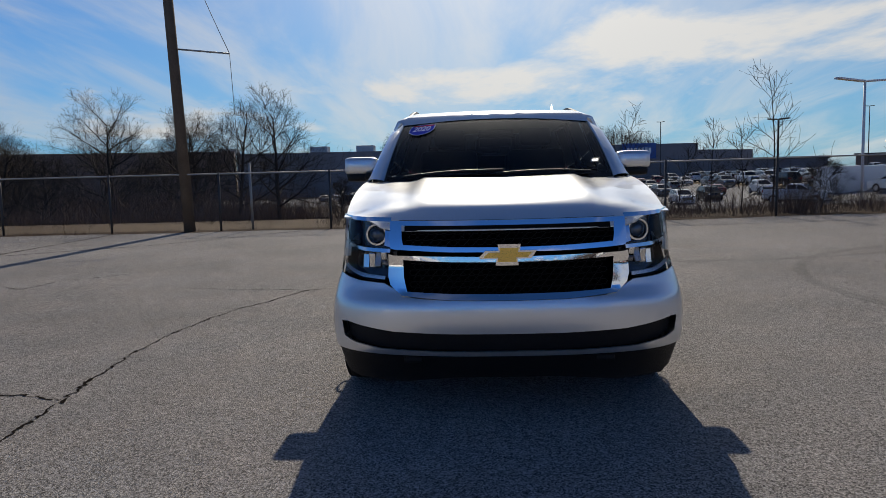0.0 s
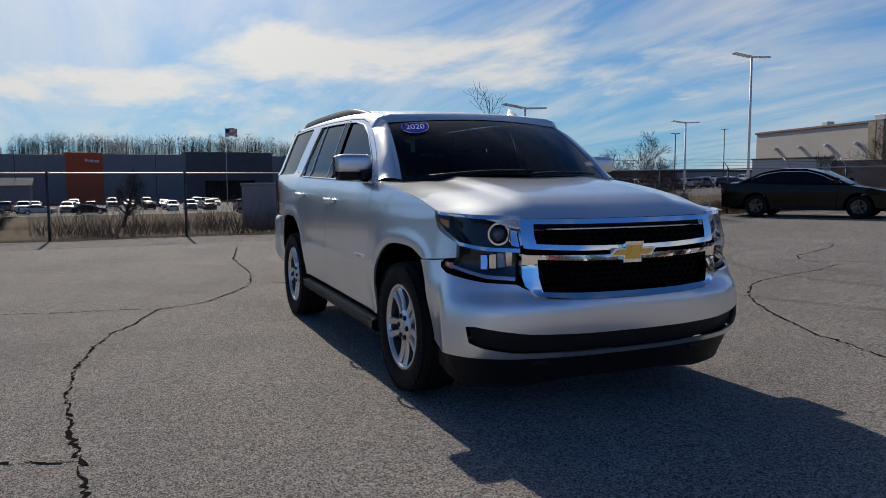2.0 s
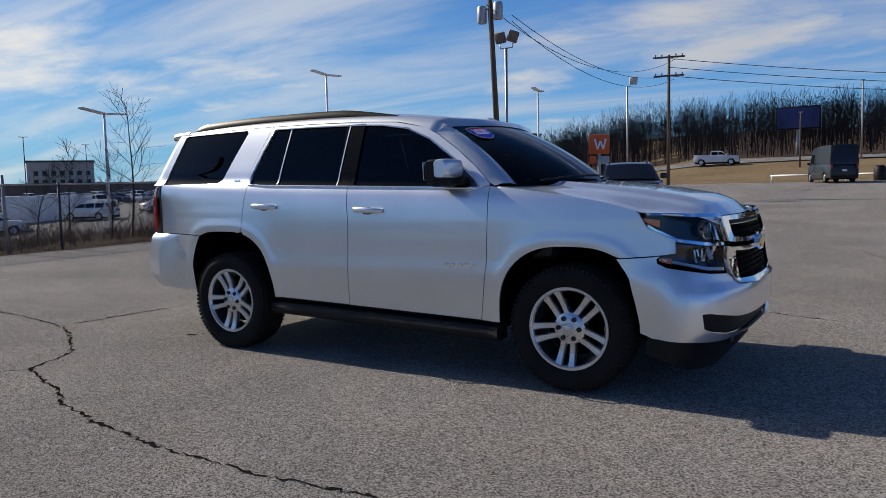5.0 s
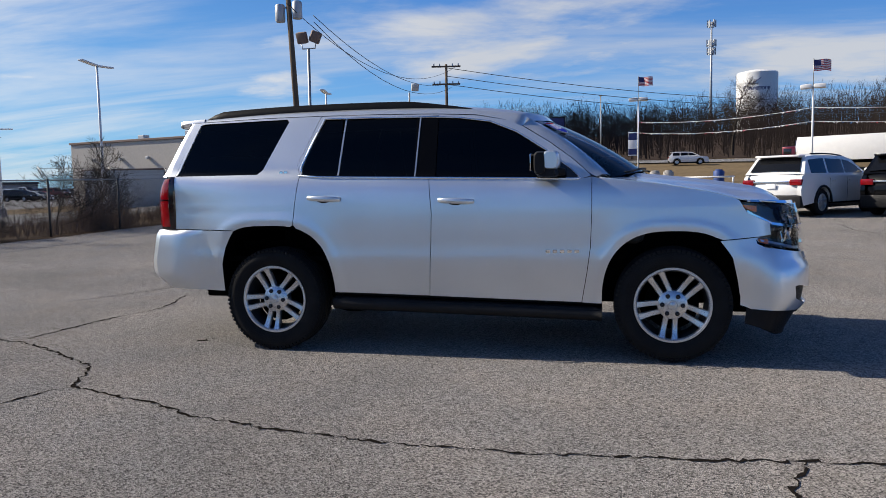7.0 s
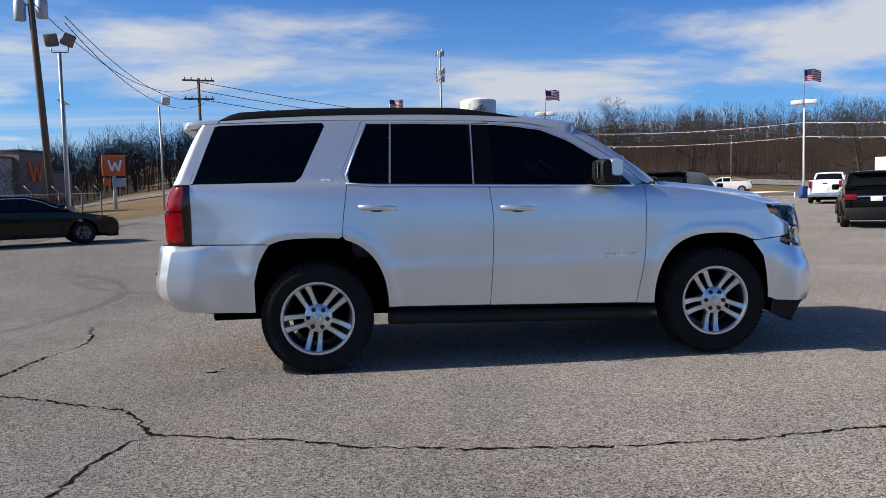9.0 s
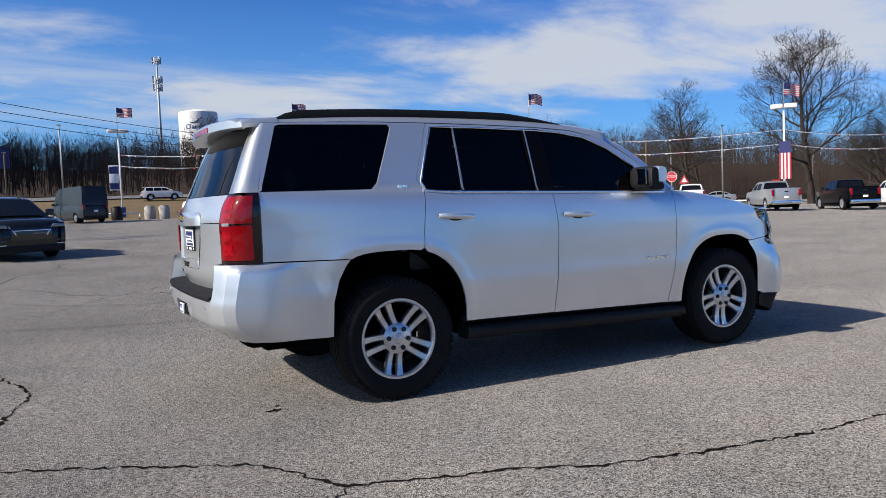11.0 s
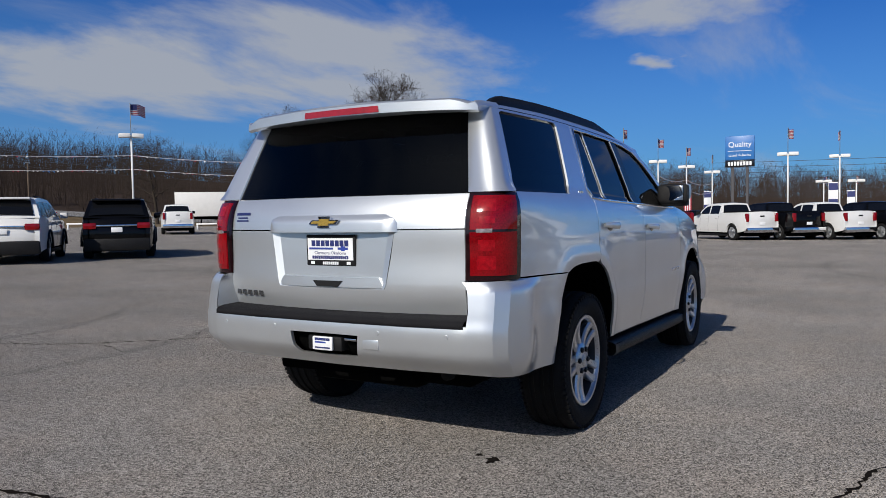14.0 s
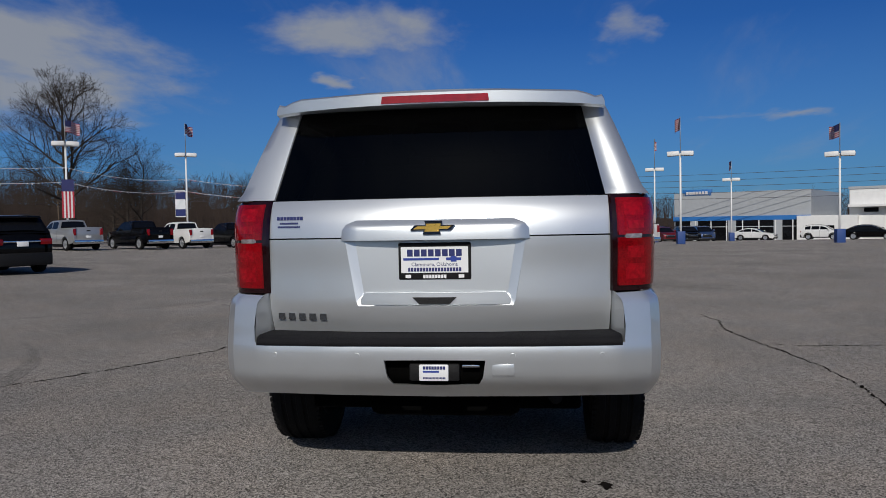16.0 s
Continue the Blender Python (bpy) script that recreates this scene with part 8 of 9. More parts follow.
for dx, rz in ((-0.32, -10), (0.38, 35)):
    part("floodlight", boxed(-0.26, 0.26, -0.12, 0.16, -0.26, 0.28, bevel=0.05, m=pose(-13.5 + dx, 28.3, 8.5, 20, 18 if dx > 0 else 0, rz)), BROWNWALL, fp)
u2 = thing("utility_pole", "wooden utility pole with two cross-arms beside the road", "pole")
part("pole", tubed([(-13.3, 57.6, 0.5), (-13.25, 57.6, 11.6)], 0.15, 10, 0.11), POLEWOOD, u2)
for z, w in ((11.4, 1.25), (9.9, 1.2)):
    part("cross_arm", boxed(-w, w, -0.06, 0.06, z - 0.06, z + 0.07, m=pose(-13.25, 57.55, 0, 0, 0, 12)), POLEWOOD, u2)
    for k in (-1.05, -0.55, 0.55, 1.05):
        part("insulator", boxed(k - 0.05, k + 0.05, -0.05, 0.05, z + 0.07, z + 0.25, m=pose(-13.25, 57.55, 0, 0, 0, 12)), GREYPAINT, u2)
u3 = thing("floodlight_pole", "metal pole with a single floodlight", "pole")
part("pole", tubed([(-15.6, 54, 0.5), (-15.6, 54, 8.9)], 0.07, 8), GALV, u3)
part("floodlight", boxed(-0.3, 0.3, -0.14, 0.16, -0.3, 0.3, bevel=0.05, m=pose(-15.1, 54, 9.3, 20, 0, 30)), GREYPAINT, u3)
wires = thing("overhead_wires", "sagging black overhead wires between the poles", "cable")
for k, (za, zb_) in enumerate(((9.9, 9.9), (9.6, 9.6), (10.6, 11.4))):
    cable(((-13.3 - 1.4 * (k == 2), 28.6, za - 0.3), (-13.3 + 0.5 * k, 57.5, zb_)), 1.2 + 0.5 * k, 0.018, "wire", wires)
for k in range(3):
    cable(((-13.3, 57.5, 11.3 - 0.7 * k), (40, 96, 10.5 - 0.7 * k)), 1.4, 0.03, "wire", wires)
for p, q in (((40, 96), (100, 70)), ((100, 70), (150, 20))):
    for k in range(3):
        cable(((*p, hill_z(*p) + 9 - 0.9 * k), (*q, hill_z(*q) + 9 - 0.9 * k)), 1.4, 0.035, "wire", wires)
for k in range(5):
    cable(((93, 14.8, 4.6 + 0.62 * k), (84, -70, 4.6 + 0.9 * k)), 0.9, 0.03, "wire", wires)
for x, y, h in ((-7.2, 93.8, 6.5), (-1.2, 104, 9.8), (35, 100, 8.0), (47, 84, 7), (80, 78, 8.5), (96, 66, 8), (60, 62, 7.5), (66, 56, 9)):
    p = thing("road_pole", "slim pole beside the highway", "pole", "poles beside the highway")
    z = hill_z(x, y)
    part("pole", tubed([(x, y, z - 0.2), (x, y, z + h)], 0.11, 7, 0.08), POLEWOOD if h < 8.2 else GALV, p)
    part("cap", boxed(-0.25, 0.25, -0.06, 0.06, -0.06, 0.06, m=pose(x, y, z + h)), GALV, p)
for i, (x, y, a, bn, lamp, top) in enumerate(((3.2, 73.3, -0.2, 1, 8.3, 10.6), (16.5, 60.0, -0.35, 0, 7.7, 9.9), (34.6, 49.4, -0.35, 0, 7.6, 10.2), (47.3, 33.5, -0.6, 2, 7.8, 9.6), (59, 29.5, -0.7, 1, 8.2, 11.0), (67.5, 18.7, -0.8, 2, 7.5, 10.2), (76, 17.4, -0.8, 1, 7.5, 10.0), (84.6, 16.2, -0.8, 2, 7.5, 9.8), (93, 14.8, -0.8, 1, 7.4, 9.6),
                                             (51, -12.2, -1.3, 0, 6.7, 9.4), (73, -14.2, -1.2, 0, 7.5, 10.6), (81, -24, -1.3, 0, 6.9, 9.0), (48, -22.2, -1.2, 0, 6.1, 8.2), (99, -1, -1.2, 1, 6.2, 6.8), (102, 2.7, -1.2, 0, 6.4, 7.0), (101, -5.8, -1.2, 2, 6.0, 6.6), (104, -12, -1.2, 0, 5.8, 6.4), (104, -15.3, -1.2, 1, 5.8, 6.4), (73, 4.4, -1.3, 0, 7.5, 10.0), (79, 0.2, -1.3, 1, 7.6, 10.2), (106, -12.6, -1.2, 0, 7.6, 9.8))):
    flag_pole(x, y, lamp, top, -0.06 + 0.2 * math.sin(1.7 * i), i, bn, True, 0.85)
# strings of pennants between the poles
PEN = {"red": FLAGRED, "white": FLAGWHITE, "blue": SIGNBLUE}
row = [(3.2, 73.3), (16.5, 60.0), (34.6, 49.4), (47.3, 33.5), (59, 29.5), (67.5, 18.7), (76, 17.4), (84.6, 16.2), (93, 14.8)]
rnd = random.Random(3)
for (xa, ya), (xb, yb) in zip(row, row[1:]):
    for lv in (4.9, 6.0):
        pl = thing("pennant_string", "string of red, white and blue pennants between poles", "pennants", "pennant strings")
        za, zb_ = ground_z(xa, ya) + lv, ground_z(xb, yb) + lv
        n = int(math.hypot(xb - xa, yb - ya) / 0.34)
        bms = {k: bmesh.new() for k in PEN}
        at = lambda s: Vector((xa + (xb - xa) * s, ya + (yb - ya) * s, za + (zb_ - za) * s - 0.42 * 4 * s * (1 - s)))
        for k in range(n):
            p, q = at((k + 0.25) / n), at((k + 0.7) / n)
            w = p.lerp(q, 0.5) + Vector((rnd.uniform(-0.15, 0.15), rnd.uniform(-0.15, 0.15), -rnd.uniform(0.02, 0.17)))
            bm = bms[("red", "white", "blue", "white")[(k // 3) % 4]]
            bm.faces.new([bm.verts.new(p), bm.verts.new(q), bm.verts.new(w)])
        for c, bm in bms.items():
            tagged(part("pennant_row", bm, PEN[c], pl, f"{c} pennants", smooth=False), kind="stuff")
        part("line", tubed([at(k / 12) for k in range(13)], 0.017, 4), FLAGWHITE, pl)
# low white rails, barrels and bins along the lot's far edge
for x, y, a in ((8.5, 60.5, -20), (14, 58.8, -18), (20.5, 57, -30), (27, 53.5, -32), (32, 50.4, -34), (-4, 62.5, -10), (1.5, 62.5, -10), (40, 45, -48), (52, 40, -50)):
    r = thing("low_rail", "low white pipe barrier at the lot edge", "barrier", "low white rails")
    m = pose(x, y, ground_z(x, y), 0, 0, a)
    part("bar", tubed([m @ Vector((-2.2, 0, 0.5)), m @ Vector((2.2, 0, 0.5))], 0.075, 8), WHITEPAINT, r)
    for k in (-2.1, 2.1):
        part("leg", tubed([m @ Vector((k, 0, -0.1)), m @ Vector((k, 0, 0.5))], 0.07, 8), WHITEPAINT, r)
for x, y, mat, lab in ((1.8, 62, BLACK, "black waste bin at the lot edge"), (4.3, 61.5, CONCRETE, "grey concrete planter at the lot edge"), (9.5, 61, BASEBLUE, "blue barrel at the lot edge"), (5.4, 61.2, CONCRETE, "grey concrete bollard at the lot edge")):
    b = thing("barrel", lab, "barrel")
    part("drum", revolve([(0.001, -0.05), (0.42, -0.05), (0.45, 0.1), (0.45, 0.95), (0.4, 1.02), (0.001, 1.02)], 18, False, pose(x, y, ground_z(x, y)) @ pose(0, 0, 0, 90, 0, 0)), mat, b)
    part("lid", revolve([(0.001, 1.02), (0.3, 1.02), (0.3, 1.12), (0.001, 1.14)], 14, False, pose(x, y, ground_z(x, y)) @ pose(0, 0, 0, 90, 0, 0)), mat, b)
# road signs
stop = thing("stop_sign", "red stop sign on a thin post", "sign")
X, Y = 48.0, 46.0
Z = ground_z(X, Y)
part("post", tubed([(X, Y, Z - 0.1), (X, Y, Z + 3.3)], 0.035, 6), GALV, stop)
SM = pose(X, Y, Z + 2.75, 0, 0, -47)
FSGN = SM @ Matrix(((0, 0, -1, 0), (-1, 0, 0, 0), (0, 1, 0, 0), (0, 0, 0, 1)))
FSGN = pose(X, Y, Z + 2.75, 90, 0, -46)
def plate_of(n, r, mat, nm, parent, m, z, rot=0.0):
    bm = bmesh.new()
    f = bm.faces.new([bm.verts.new((r * math.cos(a), r * math.sin(a), z)) for a in (2 * math.pi * (k + rot) / n for k in range(n))])
    e = bmesh.ops.extrude_face_region(bm, geom=[f])
    for v in e["geom"]:
        if isinstance(v, bmesh.types.BMVert):
            v.co.z += 0.02
    bmesh.ops.transform(bm, matrix=m, verts=bm.verts)
    return part(nm, bm, mat, parent, smooth=False)
plate_of(8, 0.50, WHITEPL, "rim", stop, FSGN, 0.0, 0.5)
plate_of(8, 0.46, STOPRED, "face", stop, FSGN, 0.012, 0.5)
lettering("word", "STOP", 0.34, WHITEPL, stop, FSGN @ pose(0, 0, 0.036), 0.003)
yl = thing("yield_sign", "red and white triangular yield sign", "sign")
FY = pose(50.2, 46.6, ground_z(50, 47) + 2.4, 90, 0, -46)
part("post", tubed([(50.2, 46.6, -0.2), (50.2, 46.6, 3.0)], 0.035, 6), GALV, yl)
plate_of(3, 0.55, STOPRED, "face", yl, FY, 0.0, 0.75)
plate_of(3, 0.30, WHITEPL, "centre", yl, FY, 0.012, 0.75)
oneway = thing("small_sign", "small red and white roadside sign", "sign")
part("post", tubed([(70, 52, -0.3), (70, 52, 2.4)], 0.035, 6), GALV, oneway)
part("board", boxed(-0.4, 0.4, -0.03, 0.03, 1.6, 2.5, m=pose(70, 52, 0, 0, 0, 127 - 180)), REDPR, oneway, smooth=False)
# blue dealer sign on two posts
qs = thing("dealer_sign", "tall blue used-vehicle sign on two posts", "sign")
QX, QY = 81.5, 9.9
QM = pose(QX, QY, 0, 0, 0, -88)
for k in (-0.75, 0.75):
    part("post", boxed(k - 0.13, k + 0.13, -0.13, 0.13, -2.0, 6.6, m=QM), STOREDARK, qs, smooth=False)
part("board", boxed(-1.5, 1.5, -0.25, 0.25, 6.6, 9.2, bevel=0.04, m=QM), SIGNBLUE, qs, "blue board")
part("black_board", boxed(-1.5, 1.5, -0.25, 0.25, 5.85, 6.58, bevel=0.04, m=QM), GLOSSBLACK, qs, "black lower board")
lettering("quality", "Quality", 0.80, WHITEPL, qs, QM @ pose(0, -0.26, 8.25, 90, 0, 0), 0.01)
lettering("used", "Used Vehicles", 0.40, WHITEPL, qs, QM @ pose(0, -0.26, 7.1, 90, 0, 0), 0.01)
part("line", boxed(-1.2, 1.2, -0.27, -0.24, 7.55, 7.6, m=QM), WHITEPL, qs, smooth=False)
bm = bars(bmesh.new(), -1.2, -0.27, 6.2, 2.4, 0.42, 8, 0.09, (1, 0, 0), (0, 0, 1), 0.02)
bmesh.ops.transform(bm, matrix=QM, verts=bm.verts)
part("name_blocks", bm, WHITEPL, qs, "white letter blocks", smooth=False)

# ---- the dealership ----
dl = thing("dealership", "white and grey car showroom with a blue fascia", "building")
a0, a1, a2 = Vector((96, -21.6, 0)), Vector((88, -35.1, 0)), Vector((79, -50.5, 0))
zb_ = -1.75
dv = (a1 - a0)
L1 = dv.length
DM = pose(a0.x, a0.y, zb_, 0, 0, math.degrees(math.atan2(dv.y, dv.x)))
def dpt(nm, mat, x0, x1, y0, y1, z0, z1, lab="", bev=0.02):
    return part(nm, boxed(x0, x1, y0, y1, z0, z1, bevel=bev, m=DM), mat, dl, lab, smooth=False)
dpt("showroom_wall", GREYPAINT, -1, L1, 0.4, 20, 0, 6.4, "grey showroom upper wall")
dpt("fascia", SIGNBLUE, -1.1, L1, 0.2, 0.5, 2.75, 3.3, "blue fascia band")
dpt("glazing", DARKGLASS, -0.8, L1 - 0.2, 0.22, 0.42, 0.05, 2.75, "dark showroom glazing")
for k in range(9):
    dpt("mullion", WHITEPAINT, k * L1 / 8 - 0.10, k * L1 / 8 + 0.02, 0.1, 0.4, 0, 2.75)
for x in (1.2, 6.0, 11.5):
    dpt("pier", GREYPAINT, x, x + 1.0, 0.12, 0.4, 0, 2.75)
dpt("door_rail", GREYPAINT, -0.8, L1 - 0.2, 0.15, 0.3, 1.9, 2.0)
dpt("white_wall", WHITEPAINT, L1 - 1.5, L1 + 5.0, -0.2, 18, 0, 3.2, "white low block")
dpt("service_wall", WHITEPAINT, L1 + 4.0, L1 + 32, 1.0, 22, 0, 6.4, "white service block")
dpt("service_parapet", GREYPAINT, L1 + 3.9, L1 + 32.1, 0.9, 22.1, 6.2, 6.5)
dpt("service_canopy", WHITEPAINT, L1 + 4.0, L1 + 32, -0.3, 1.0, 4.1, 4.4)
for k in range(7):
    dpt("high_window", DARKGLASS, L1 + 5.5 + k * 2.4, L1 + 7.0 + k * 2.4, 0.93, 1.05, 3.5, 4.0)
dpt("low_window", DARKGLASS, L1 + 1.2, L1 + 2.6, -0.26, -0.15, 0.9, 2.0)
dpt("bay_door", DARK, L1 + 15, L1 + 19, 0.92, 1.05, 0, 3.2)
dpt("roof_unit", GREYPAINT, L1 + 13, L1 + 16, 6, 9, 6.4, 7.9)
part("roof_sign", boxed(-1.9, 1.9, -0.2, 0.2, 0, 0.85, bevel=0.03, m=DM @ pose(2.0, 0.6, 6.0)), SIGNBLUE, dl, "blue roof sign panel")
bm = bars(bmesh.new(), -1.4, -0.23, 0.42, 2.8, 0.35, 7, 0.1, (1, 0, 0), (0, 0, 1), 0.02)
bmesh.ops.transform(bm, matrix=DM @ pose(2.0, 0.6, 6.0), verts=bm.verts)
part("sign_blocks", bm, FLAGWHITE, dl, "pale letter blocks", smooth=False)

# ---- parked cars on the lot ----
parked("sedan", "sedan", "black four-door sedan parked by the fence", P_BLACK, spot(-10.75, 17.0, 27), rim=GLOSSBLACK)
parked("suv", "crossover", "dark slate crossover parked facing the silver SUV", P_DGREEN, spot(-4.7, 19.7, -69))
parked("suv", "crossover", "white crossover parked with its tail to the lot", P_WHITE, spot(7.1, 19.0, 50))
parked("suv", "crossover", "black crossover parked beside the white one", P_BLACK, spot(10.15, 18.5, 50))
parked("hatch", "small_crossover", "small black crossover parked on the lot", P_BLACK, spot(14.8, 15.15, 57))
parked("truck", "pickup", "dark red crew-cab pickup with black wheels", P_RED, spot(32.8, 7.7, 49), "pickups on the lot", rim=GLOSSBLACK)
protos2 = {}
def pick(pt, x, y, a, kd="truck", lab="parked in the dealer's row"):
    key = (kd, pt)
    if key in protos2:
        return copy_thing(protos2[key], spot(x, y, a))
    protos2[key] = parked(kd, "pickup" if kd == "truck" else kd, f"{WORDS[pt]} {'crew-cab pickup' if kd == 'truck' else kd} {lab}", pt, spot(x, y, a), "pickups on the lot" if kd == "truck" else "cars at the showroom")
    return protos2[key]
for pt, x, y in ((P_WHITE, 36.5, 4.14), (P_BLACK, 37.4, 2.1), (P_WHITE, 38.3, -0.1), (P_BLACK, 39.2, -2.4), (P_BLACK, 40.1, -4.3), (P_WHITE, 41.2, -6.0)):
    pick(pt, x, y, 42)
for pt, x, y, a in ((P_LSILV, 39.5, 28.5, 55), (P_BLACK, 43.0, 25.6, 55), (P_WHITE, 47.0, 24.4, 52), (P_BLACK, 50.5, 22.0, 52), (P_BLACK, 54.5, 20.5, 52), (P_WHITE, 28.8, 37.6, 50), (P_WHITE, 33.6, 36.6, 48), (P_WHITE, 42.0, 38.0, 46), (P_GREY, 58, 14, 40), (P_BLACK, 61, 11, 40)):
    pick(pt, x, y, a)
for pt, kd, x, y, a in ((P_LSILV, "suv", 79, -13.5, 200), (P_RED, "suv", 84, -17, 190), (P_BLACK, "suv", 83, -19.5, 185), (P_BLUE, "suv", 84, -21.5, 180), (P_WHITE, "sedan", 87, -28.3, 238), (P_WHITE, "hatch", 83, -34.5, 238), (P_BLACK, "sedan", 70, -34, 238), (P_BLACK, "suv", 68, -38, 238), (P_GREY, "suv", 73, -40, 238)):
    pick(pt, x, y, a, kd, "parked before the showroom")
parked("van", "cargo_van", "dark slate high-roof cargo van at the lot edge", P_VAN, spot(-1.2, 57.0, 110))
# traffic on the highway, standing
for pt, x, y, a, kd in ((P_WHITE, 43, 78, 152, "truck"), (P_WHITE, 10.5, 101, 0, "suv"), (P_WHITE, -18, 100, 5, "truck"), (P_LSILV, 69, 60, 140, "sedan")):
    pick(pt, x, y, a, kd).matrix_basis = pose(x, y, hill_z(x, y), 0, 0, a)
semi = trailer(28.6, 91.0, 150, WHITEPAINT, "semi_trailer", "long white box trailer behind a red tractor on the highway", 12.6)
semi.matrix_basis = pose(28.6, 91.0, hill_z(28.6, 91.0), 0, 0, 150)
trac = thing("semi_tractor", "dark red lorry tractor with a bonnet on the highway", "truck")
part("cab", boxed(0.25, 1.8, -1.12, 1.12, 1.0, 3.0, bevel=0.14), P_RED, trac)
part("bonnet", boxed(1.7, 3.2, -0.85, 0.85, 0.95, 1.95, bevel=0.2), P_RED, trac)
part("windscreen", boxed(1.76, 1.83, -0.98, 0.98, 2.05, 2.8, bevel=0.02), GLOSSBLACK, trac, "dark windscreen")
part("grille", boxed(3.18, 3.24, -0.5, 0.5, 1.0, 1.8, bevel=0.02), CHROME, trac, "bright grille")
part("bumper", boxed(3.1, 3.35, -1.15, 1.15, 0.45, 0.85, bevel=0.06), CHROME, trac, "bright bumper")
part("chassis", boxed(-2.6, 3.0, -0.45, 0.45, 0.7, 1.0), DARK, trac, smooth=False)
for s in (-1, 1):
    part("side_window", boxed(0.65, 1.6, s * 1.12 - 0.02, s * 1.12 + 0.02, 2.05, 2.75, bevel=0.01), GLOSSBLACK, trac, "dark side window")
    part("mudguard", boxed(1.85, 3.05, s * 0.98 - 0.17, s * 0.98 + 0.17, 0.98, 1.32, bevel=0.12), P_RED, trac)
    part("fuel_tank", boxed(0.2, 1.6, s * 0.95 - 0.25, s * 0.95 + 0.25, 0.45, 0.98, bevel=0.15), CHROME, trac, "bright fuel tank")
    part("exhaust_stack", tubed([(0.12, s * 1.05, 1.0), (0.12, s * 1.05, 3.7)], 0.08, 8), CHROME, trac, "bright exhaust stack")
    for wx in (2.45, -0.9, -2.1):
        w = new("wheel")
        w.parent = trac
        w.matrix_basis = pose(wx, s * 1.02, 0.5, 0, 0, 0 if s < 0 else 180) @ Matrix.Scale(1.25, 4)
        share("tyre", TYRES[0.41], w)
        share("rim", RIMS[0.41, "alloy"], w)
trac.matrix_basis = semi.matrix_basis @ pose(6.35, 0, 0)
bt = trailer(60, 66.5, 138, WHITEPAINT, "box_trailer", "white and green box trailer at the junction", 10)
part("green_panel", boxed(-4.9, -1.0, -1.31, 1.31, 1.2, 2.9, bevel=0.02), GREENP, bt, "green swoosh panel")

# ---- wooded hill, mast and water tower ----
def wood(seed, n, r0, r1, a0, a1, h0, h1, twigs):
    """Leafless woodland: a stem and many fine upright twigs for every tree."""
    g = np.random.default_rng(seed)
    a, r = np.radians(g.uniform(a0, a1, n)), g.uniform(r0, r1, n)
    x, y, h = r * np.cos(a), r * np.sin(a), g.uniform(h0, h1, n)
    z = np.array([hill_z(u, v) - 0.3 for u, v in zip(x, y)])
    side = np.stack([-np.sin(a), np.cos(a), np.zeros(n)], 1)
    m = twigs + 1
    s = g.beta(1.6, 1.3, (n, m))
    w = h[:, None] * 0.22 * np.sin(np.pi * np.clip(s, 0.12, 0.97)) ** 0.7
    p = np.stack([x[:, None] + g.normal(0, 0.5, (n, m)) * w, y[:, None] + g.normal(0, 0.5, (n, m)) * w, z[:, None] + h[:, None] * s], 2)
    l = h[:, None] * g.uniform(0.07, 0.20, (n, m))
    off = np.einsum("nmk,nk->nm", p - np.stack([x, y, z], 1)[:, None, :], side)
    t = g.normal(0, 0.35, (n, m)) + 1.1 * off / (0.2 * h[:, None])
    q = p + side[:, None, :] * (l * t)[:, :, None]
    q[:, :, 2] += l
    hw = g.uniform(0.008, 0.030, (n, m))
    p[:, 0] = np.stack([x, y, z], 1)
    q[:, 0] = p[:, 0] + np.stack([g.normal(0, 0.3, n), g.normal(0, 0.3, n), h * 0.75], 1)
    hw[:, 0] = 0.08
    e = side[:, None, :] * hw[:, :, None]
    vs = np.stack([p - e, p + e, q + e * 0.35, q - e * 0.35], 2).reshape(-1, 3)
    fs = np.arange(len(vs)).reshape(-1, 4)
    me = bpy.data.meshes.new("wood")
    me.from_pydata(vs.tolist(), [], fs.tolist())
    me.materials.append(TWIG)
    return tagged(new("hill_wood", me), "brown leafless woodland on the hillside", "woods", kind="stuff")


wood(21, 2300, 121, 170, -8, 116, 5.0, 8.6, 68)
wood(22, 2800, 165, 262, -28, 118, 6.5, 9.8, 48)
wood(24, 900, 290, 400, 166, 187, 5.5, 9.0, 36)
me = land(steps((-220, 400, 10)), steps((-80, 420, 10)), 0.02, lambda x, y: math.hypot(x, y) > 122 and -30 < math.degrees(math.atan2(y, x)) < 118, hill_z)
me.materials.append(WOODFLOOR)
tagged(new("hill_floor", me), "brown leaf-littered hillside under the woods", "ground", kind="structure")
for x, y, h, sp, sd, r in ((66.5, 45.0, 16.6, 0.44, 61, 0.40), (56, 51.5, 12.5, 0.46, 75, 0.24), (74, 42, 11, 0.5, 62, 0.2), (72, 67, 13, 0.62, 63, 0.28), (84, 76, 12, 0.6, 64, 0.25), (62, 80, 11.5, 0.62, 65, 0.25), (86, 50, 10, 0.5, 66, 0.2), (40, 108, 12, 0.5, 67, 0.25), (92, 36, 9, 0.5, 68, 0.2), (20, 128, 13, 0.45, 69, 0.25), (100, 60, 11, 0.55, 70, 0.22), (110, 30, 9, 0.5, 71, 0.2), (54, 110, 10, 0.6, 72, 0.22)):
    bare_tree("bare_tree", "big leafless tree before the wooded hill", x, y, h, sp, sd, 5 if h > 15 else 4, r, group="bare trees along the highway")
mast = thing("radio_mast", "tall grey radio mast with antennas", "mast")
MX, MY = 49.4 * 0.55 + 0.5, 411 * 0.55
MZ = hill_z(MX, MY)
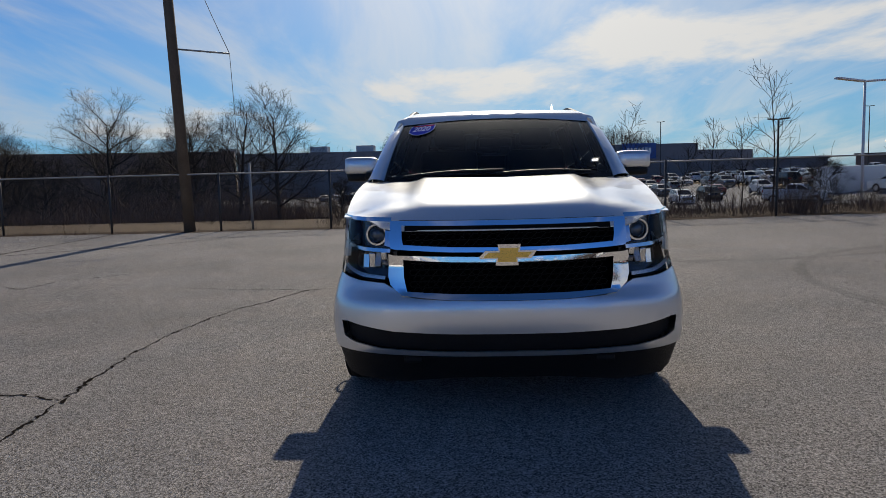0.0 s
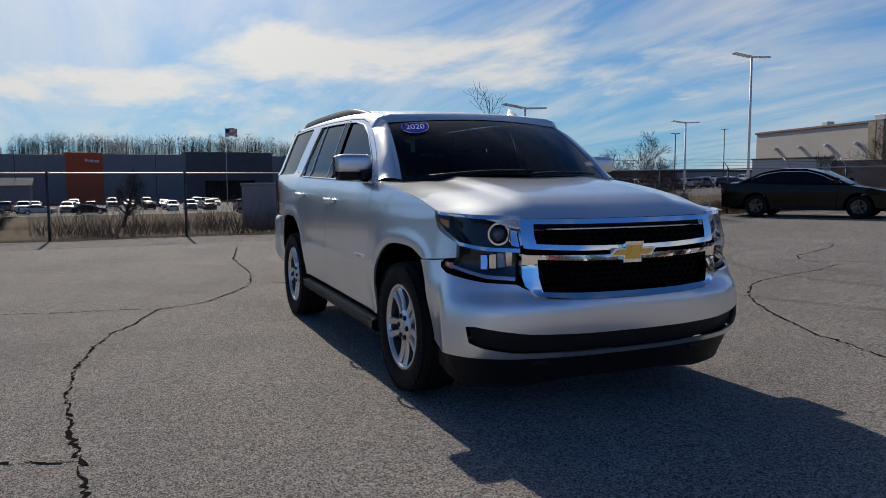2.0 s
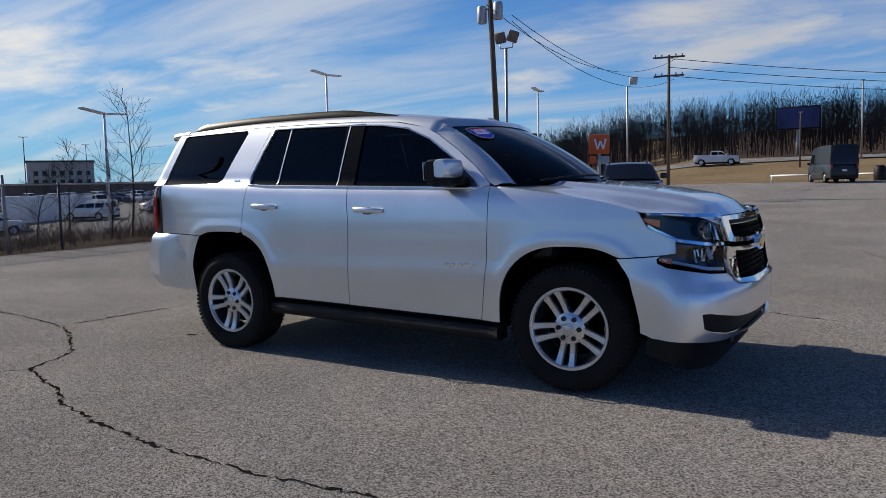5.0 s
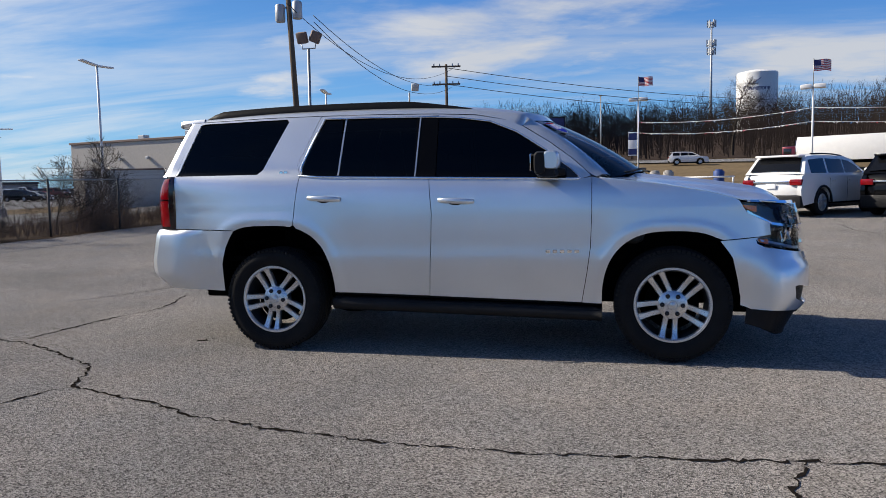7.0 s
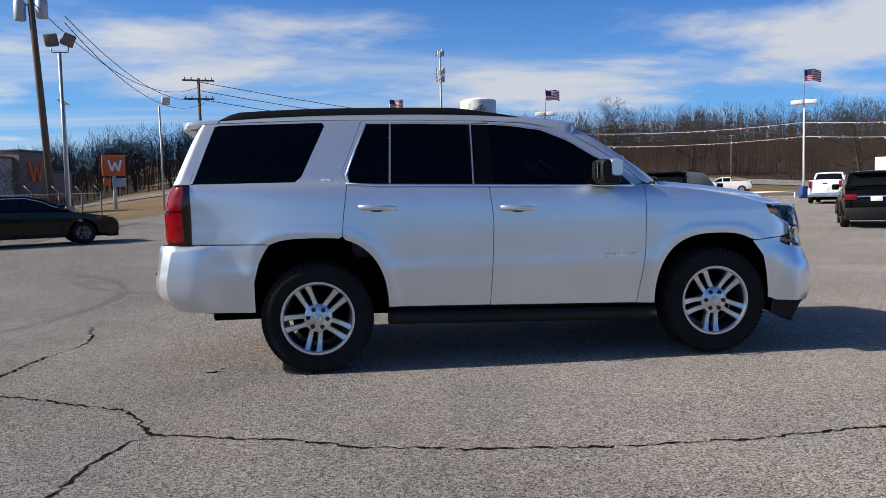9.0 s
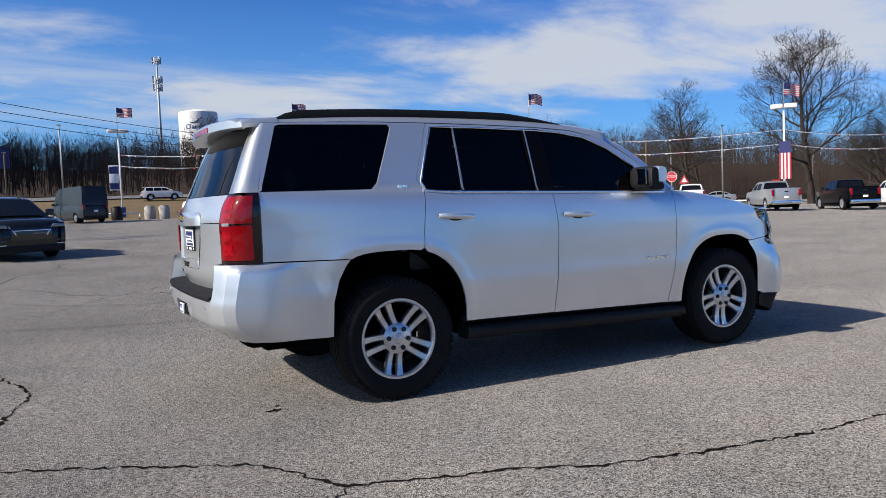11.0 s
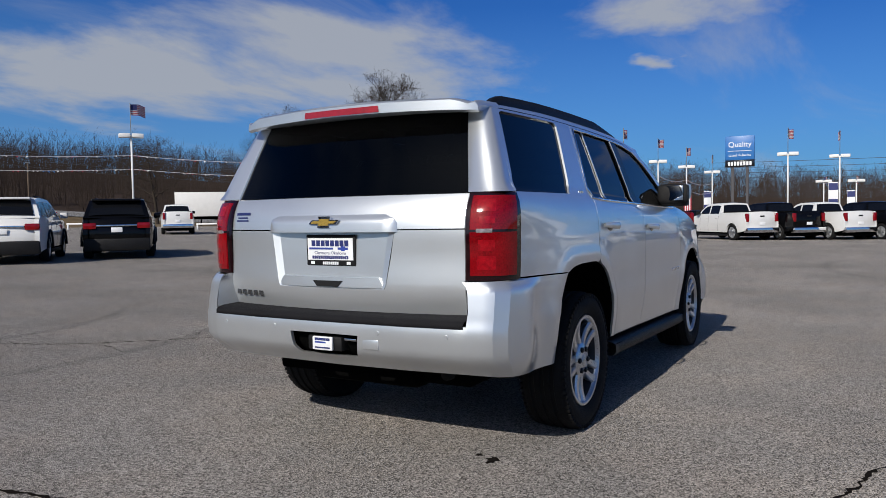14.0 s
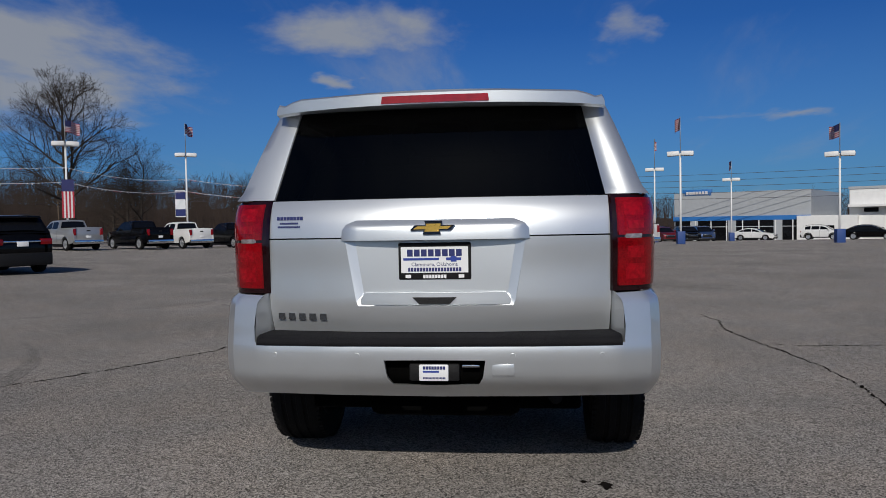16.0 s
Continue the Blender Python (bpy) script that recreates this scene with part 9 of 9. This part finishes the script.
part("shaft", tubed([(MX, MY, MZ - 1), (MX, MY, 46.5)], 0.45, 8, 0.25), GREYPAINT, mast)
for z, r in ((46.0, 1.1), (40.5, 1.2), (38.2, 1.1)):
    for k in range(6):
        a = radians(60 * k)
        part("antenna", boxed(-0.2, 0.2, -0.1, 0.1, -1.0, 1.0, m=pose(MX + r * math.cos(a), MY + r * math.sin(a), z, 0, 0, 60 * k)), GREYPAINT, mast, smooth=False)
    part("ring", tubed([(MX + r * math.cos(radians(30 * k)), MY + r * math.sin(radians(30 * k)), z - 0.4) for k in range(13)], 0.08, 5), GREYPAINT, mast)
wt = thing("water_tower", "white cylindrical water tower with the town's name", "water tower")
TX, TY = 88.2 * 0.72, 506.4 * 0.72
T0 = hill_z(TX, TY)
RT = 8.9
bm = revolve([(0.001, 50.7), (4, 50.4), (RT - 0.5, 49.4), (RT, 48.9), (RT, T0 - 1), (0.001, T0 - 1)], 40, False, pose(TX, TY, 0) @ pose(0, 0, 0, 90, 0, 0))
part("tank", bm, WHITEPAINT, wt)
WM = pose(TX, TY, 0, 0, 0, math.degrees(math.atan2(TY + 6, TX - 1)) - 90)
town = "Claremore"
for i, ch in enumerate(town):
    a = radians(-33 + 66 * i / (len(town) - 1))
    lettering("letter", ch, 3.2, NAVY, wt, WM @ pose((RT + 0.06) * math.sin(a), -(RT + 0.06) * math.cos(a), 41.8, 90, 0, math.degrees(a)), 0.03)
part("swoosh", tubed([WM @ Vector((RT * 1.012 * math.sin(t), -RT * 1.012 * math.cos(t), 45.0 + 1.3 * math.sin(t * 5))) for t in (-0.45 + 0.08 * k for k in range(9))], 0.18, 5), NAVY, wt)
bb = thing("billboard", "dark roadside billboard on a post", "sign")
part("board", boxed(-3.2, 3.2, -0.3, 0.3, 4.0, 7.5, bevel=0.05, m=pose(-10.6, 123, hill_z(-10, 123))), BLACK, bb)
part("panel", boxed(-3.0, 3.0, -0.34, -0.28, 4.2, 7.3, m=pose(-10.6, 123, hill_z(-10, 123))), NAVY, bb, smooth=False)
part("post", tubed([(-10.6, 123, hill_z(-10, 123) - 0.2), (-10.6, 123, hill_z(-10, 123) + 4)], 0.3, 8), GALV, bb)
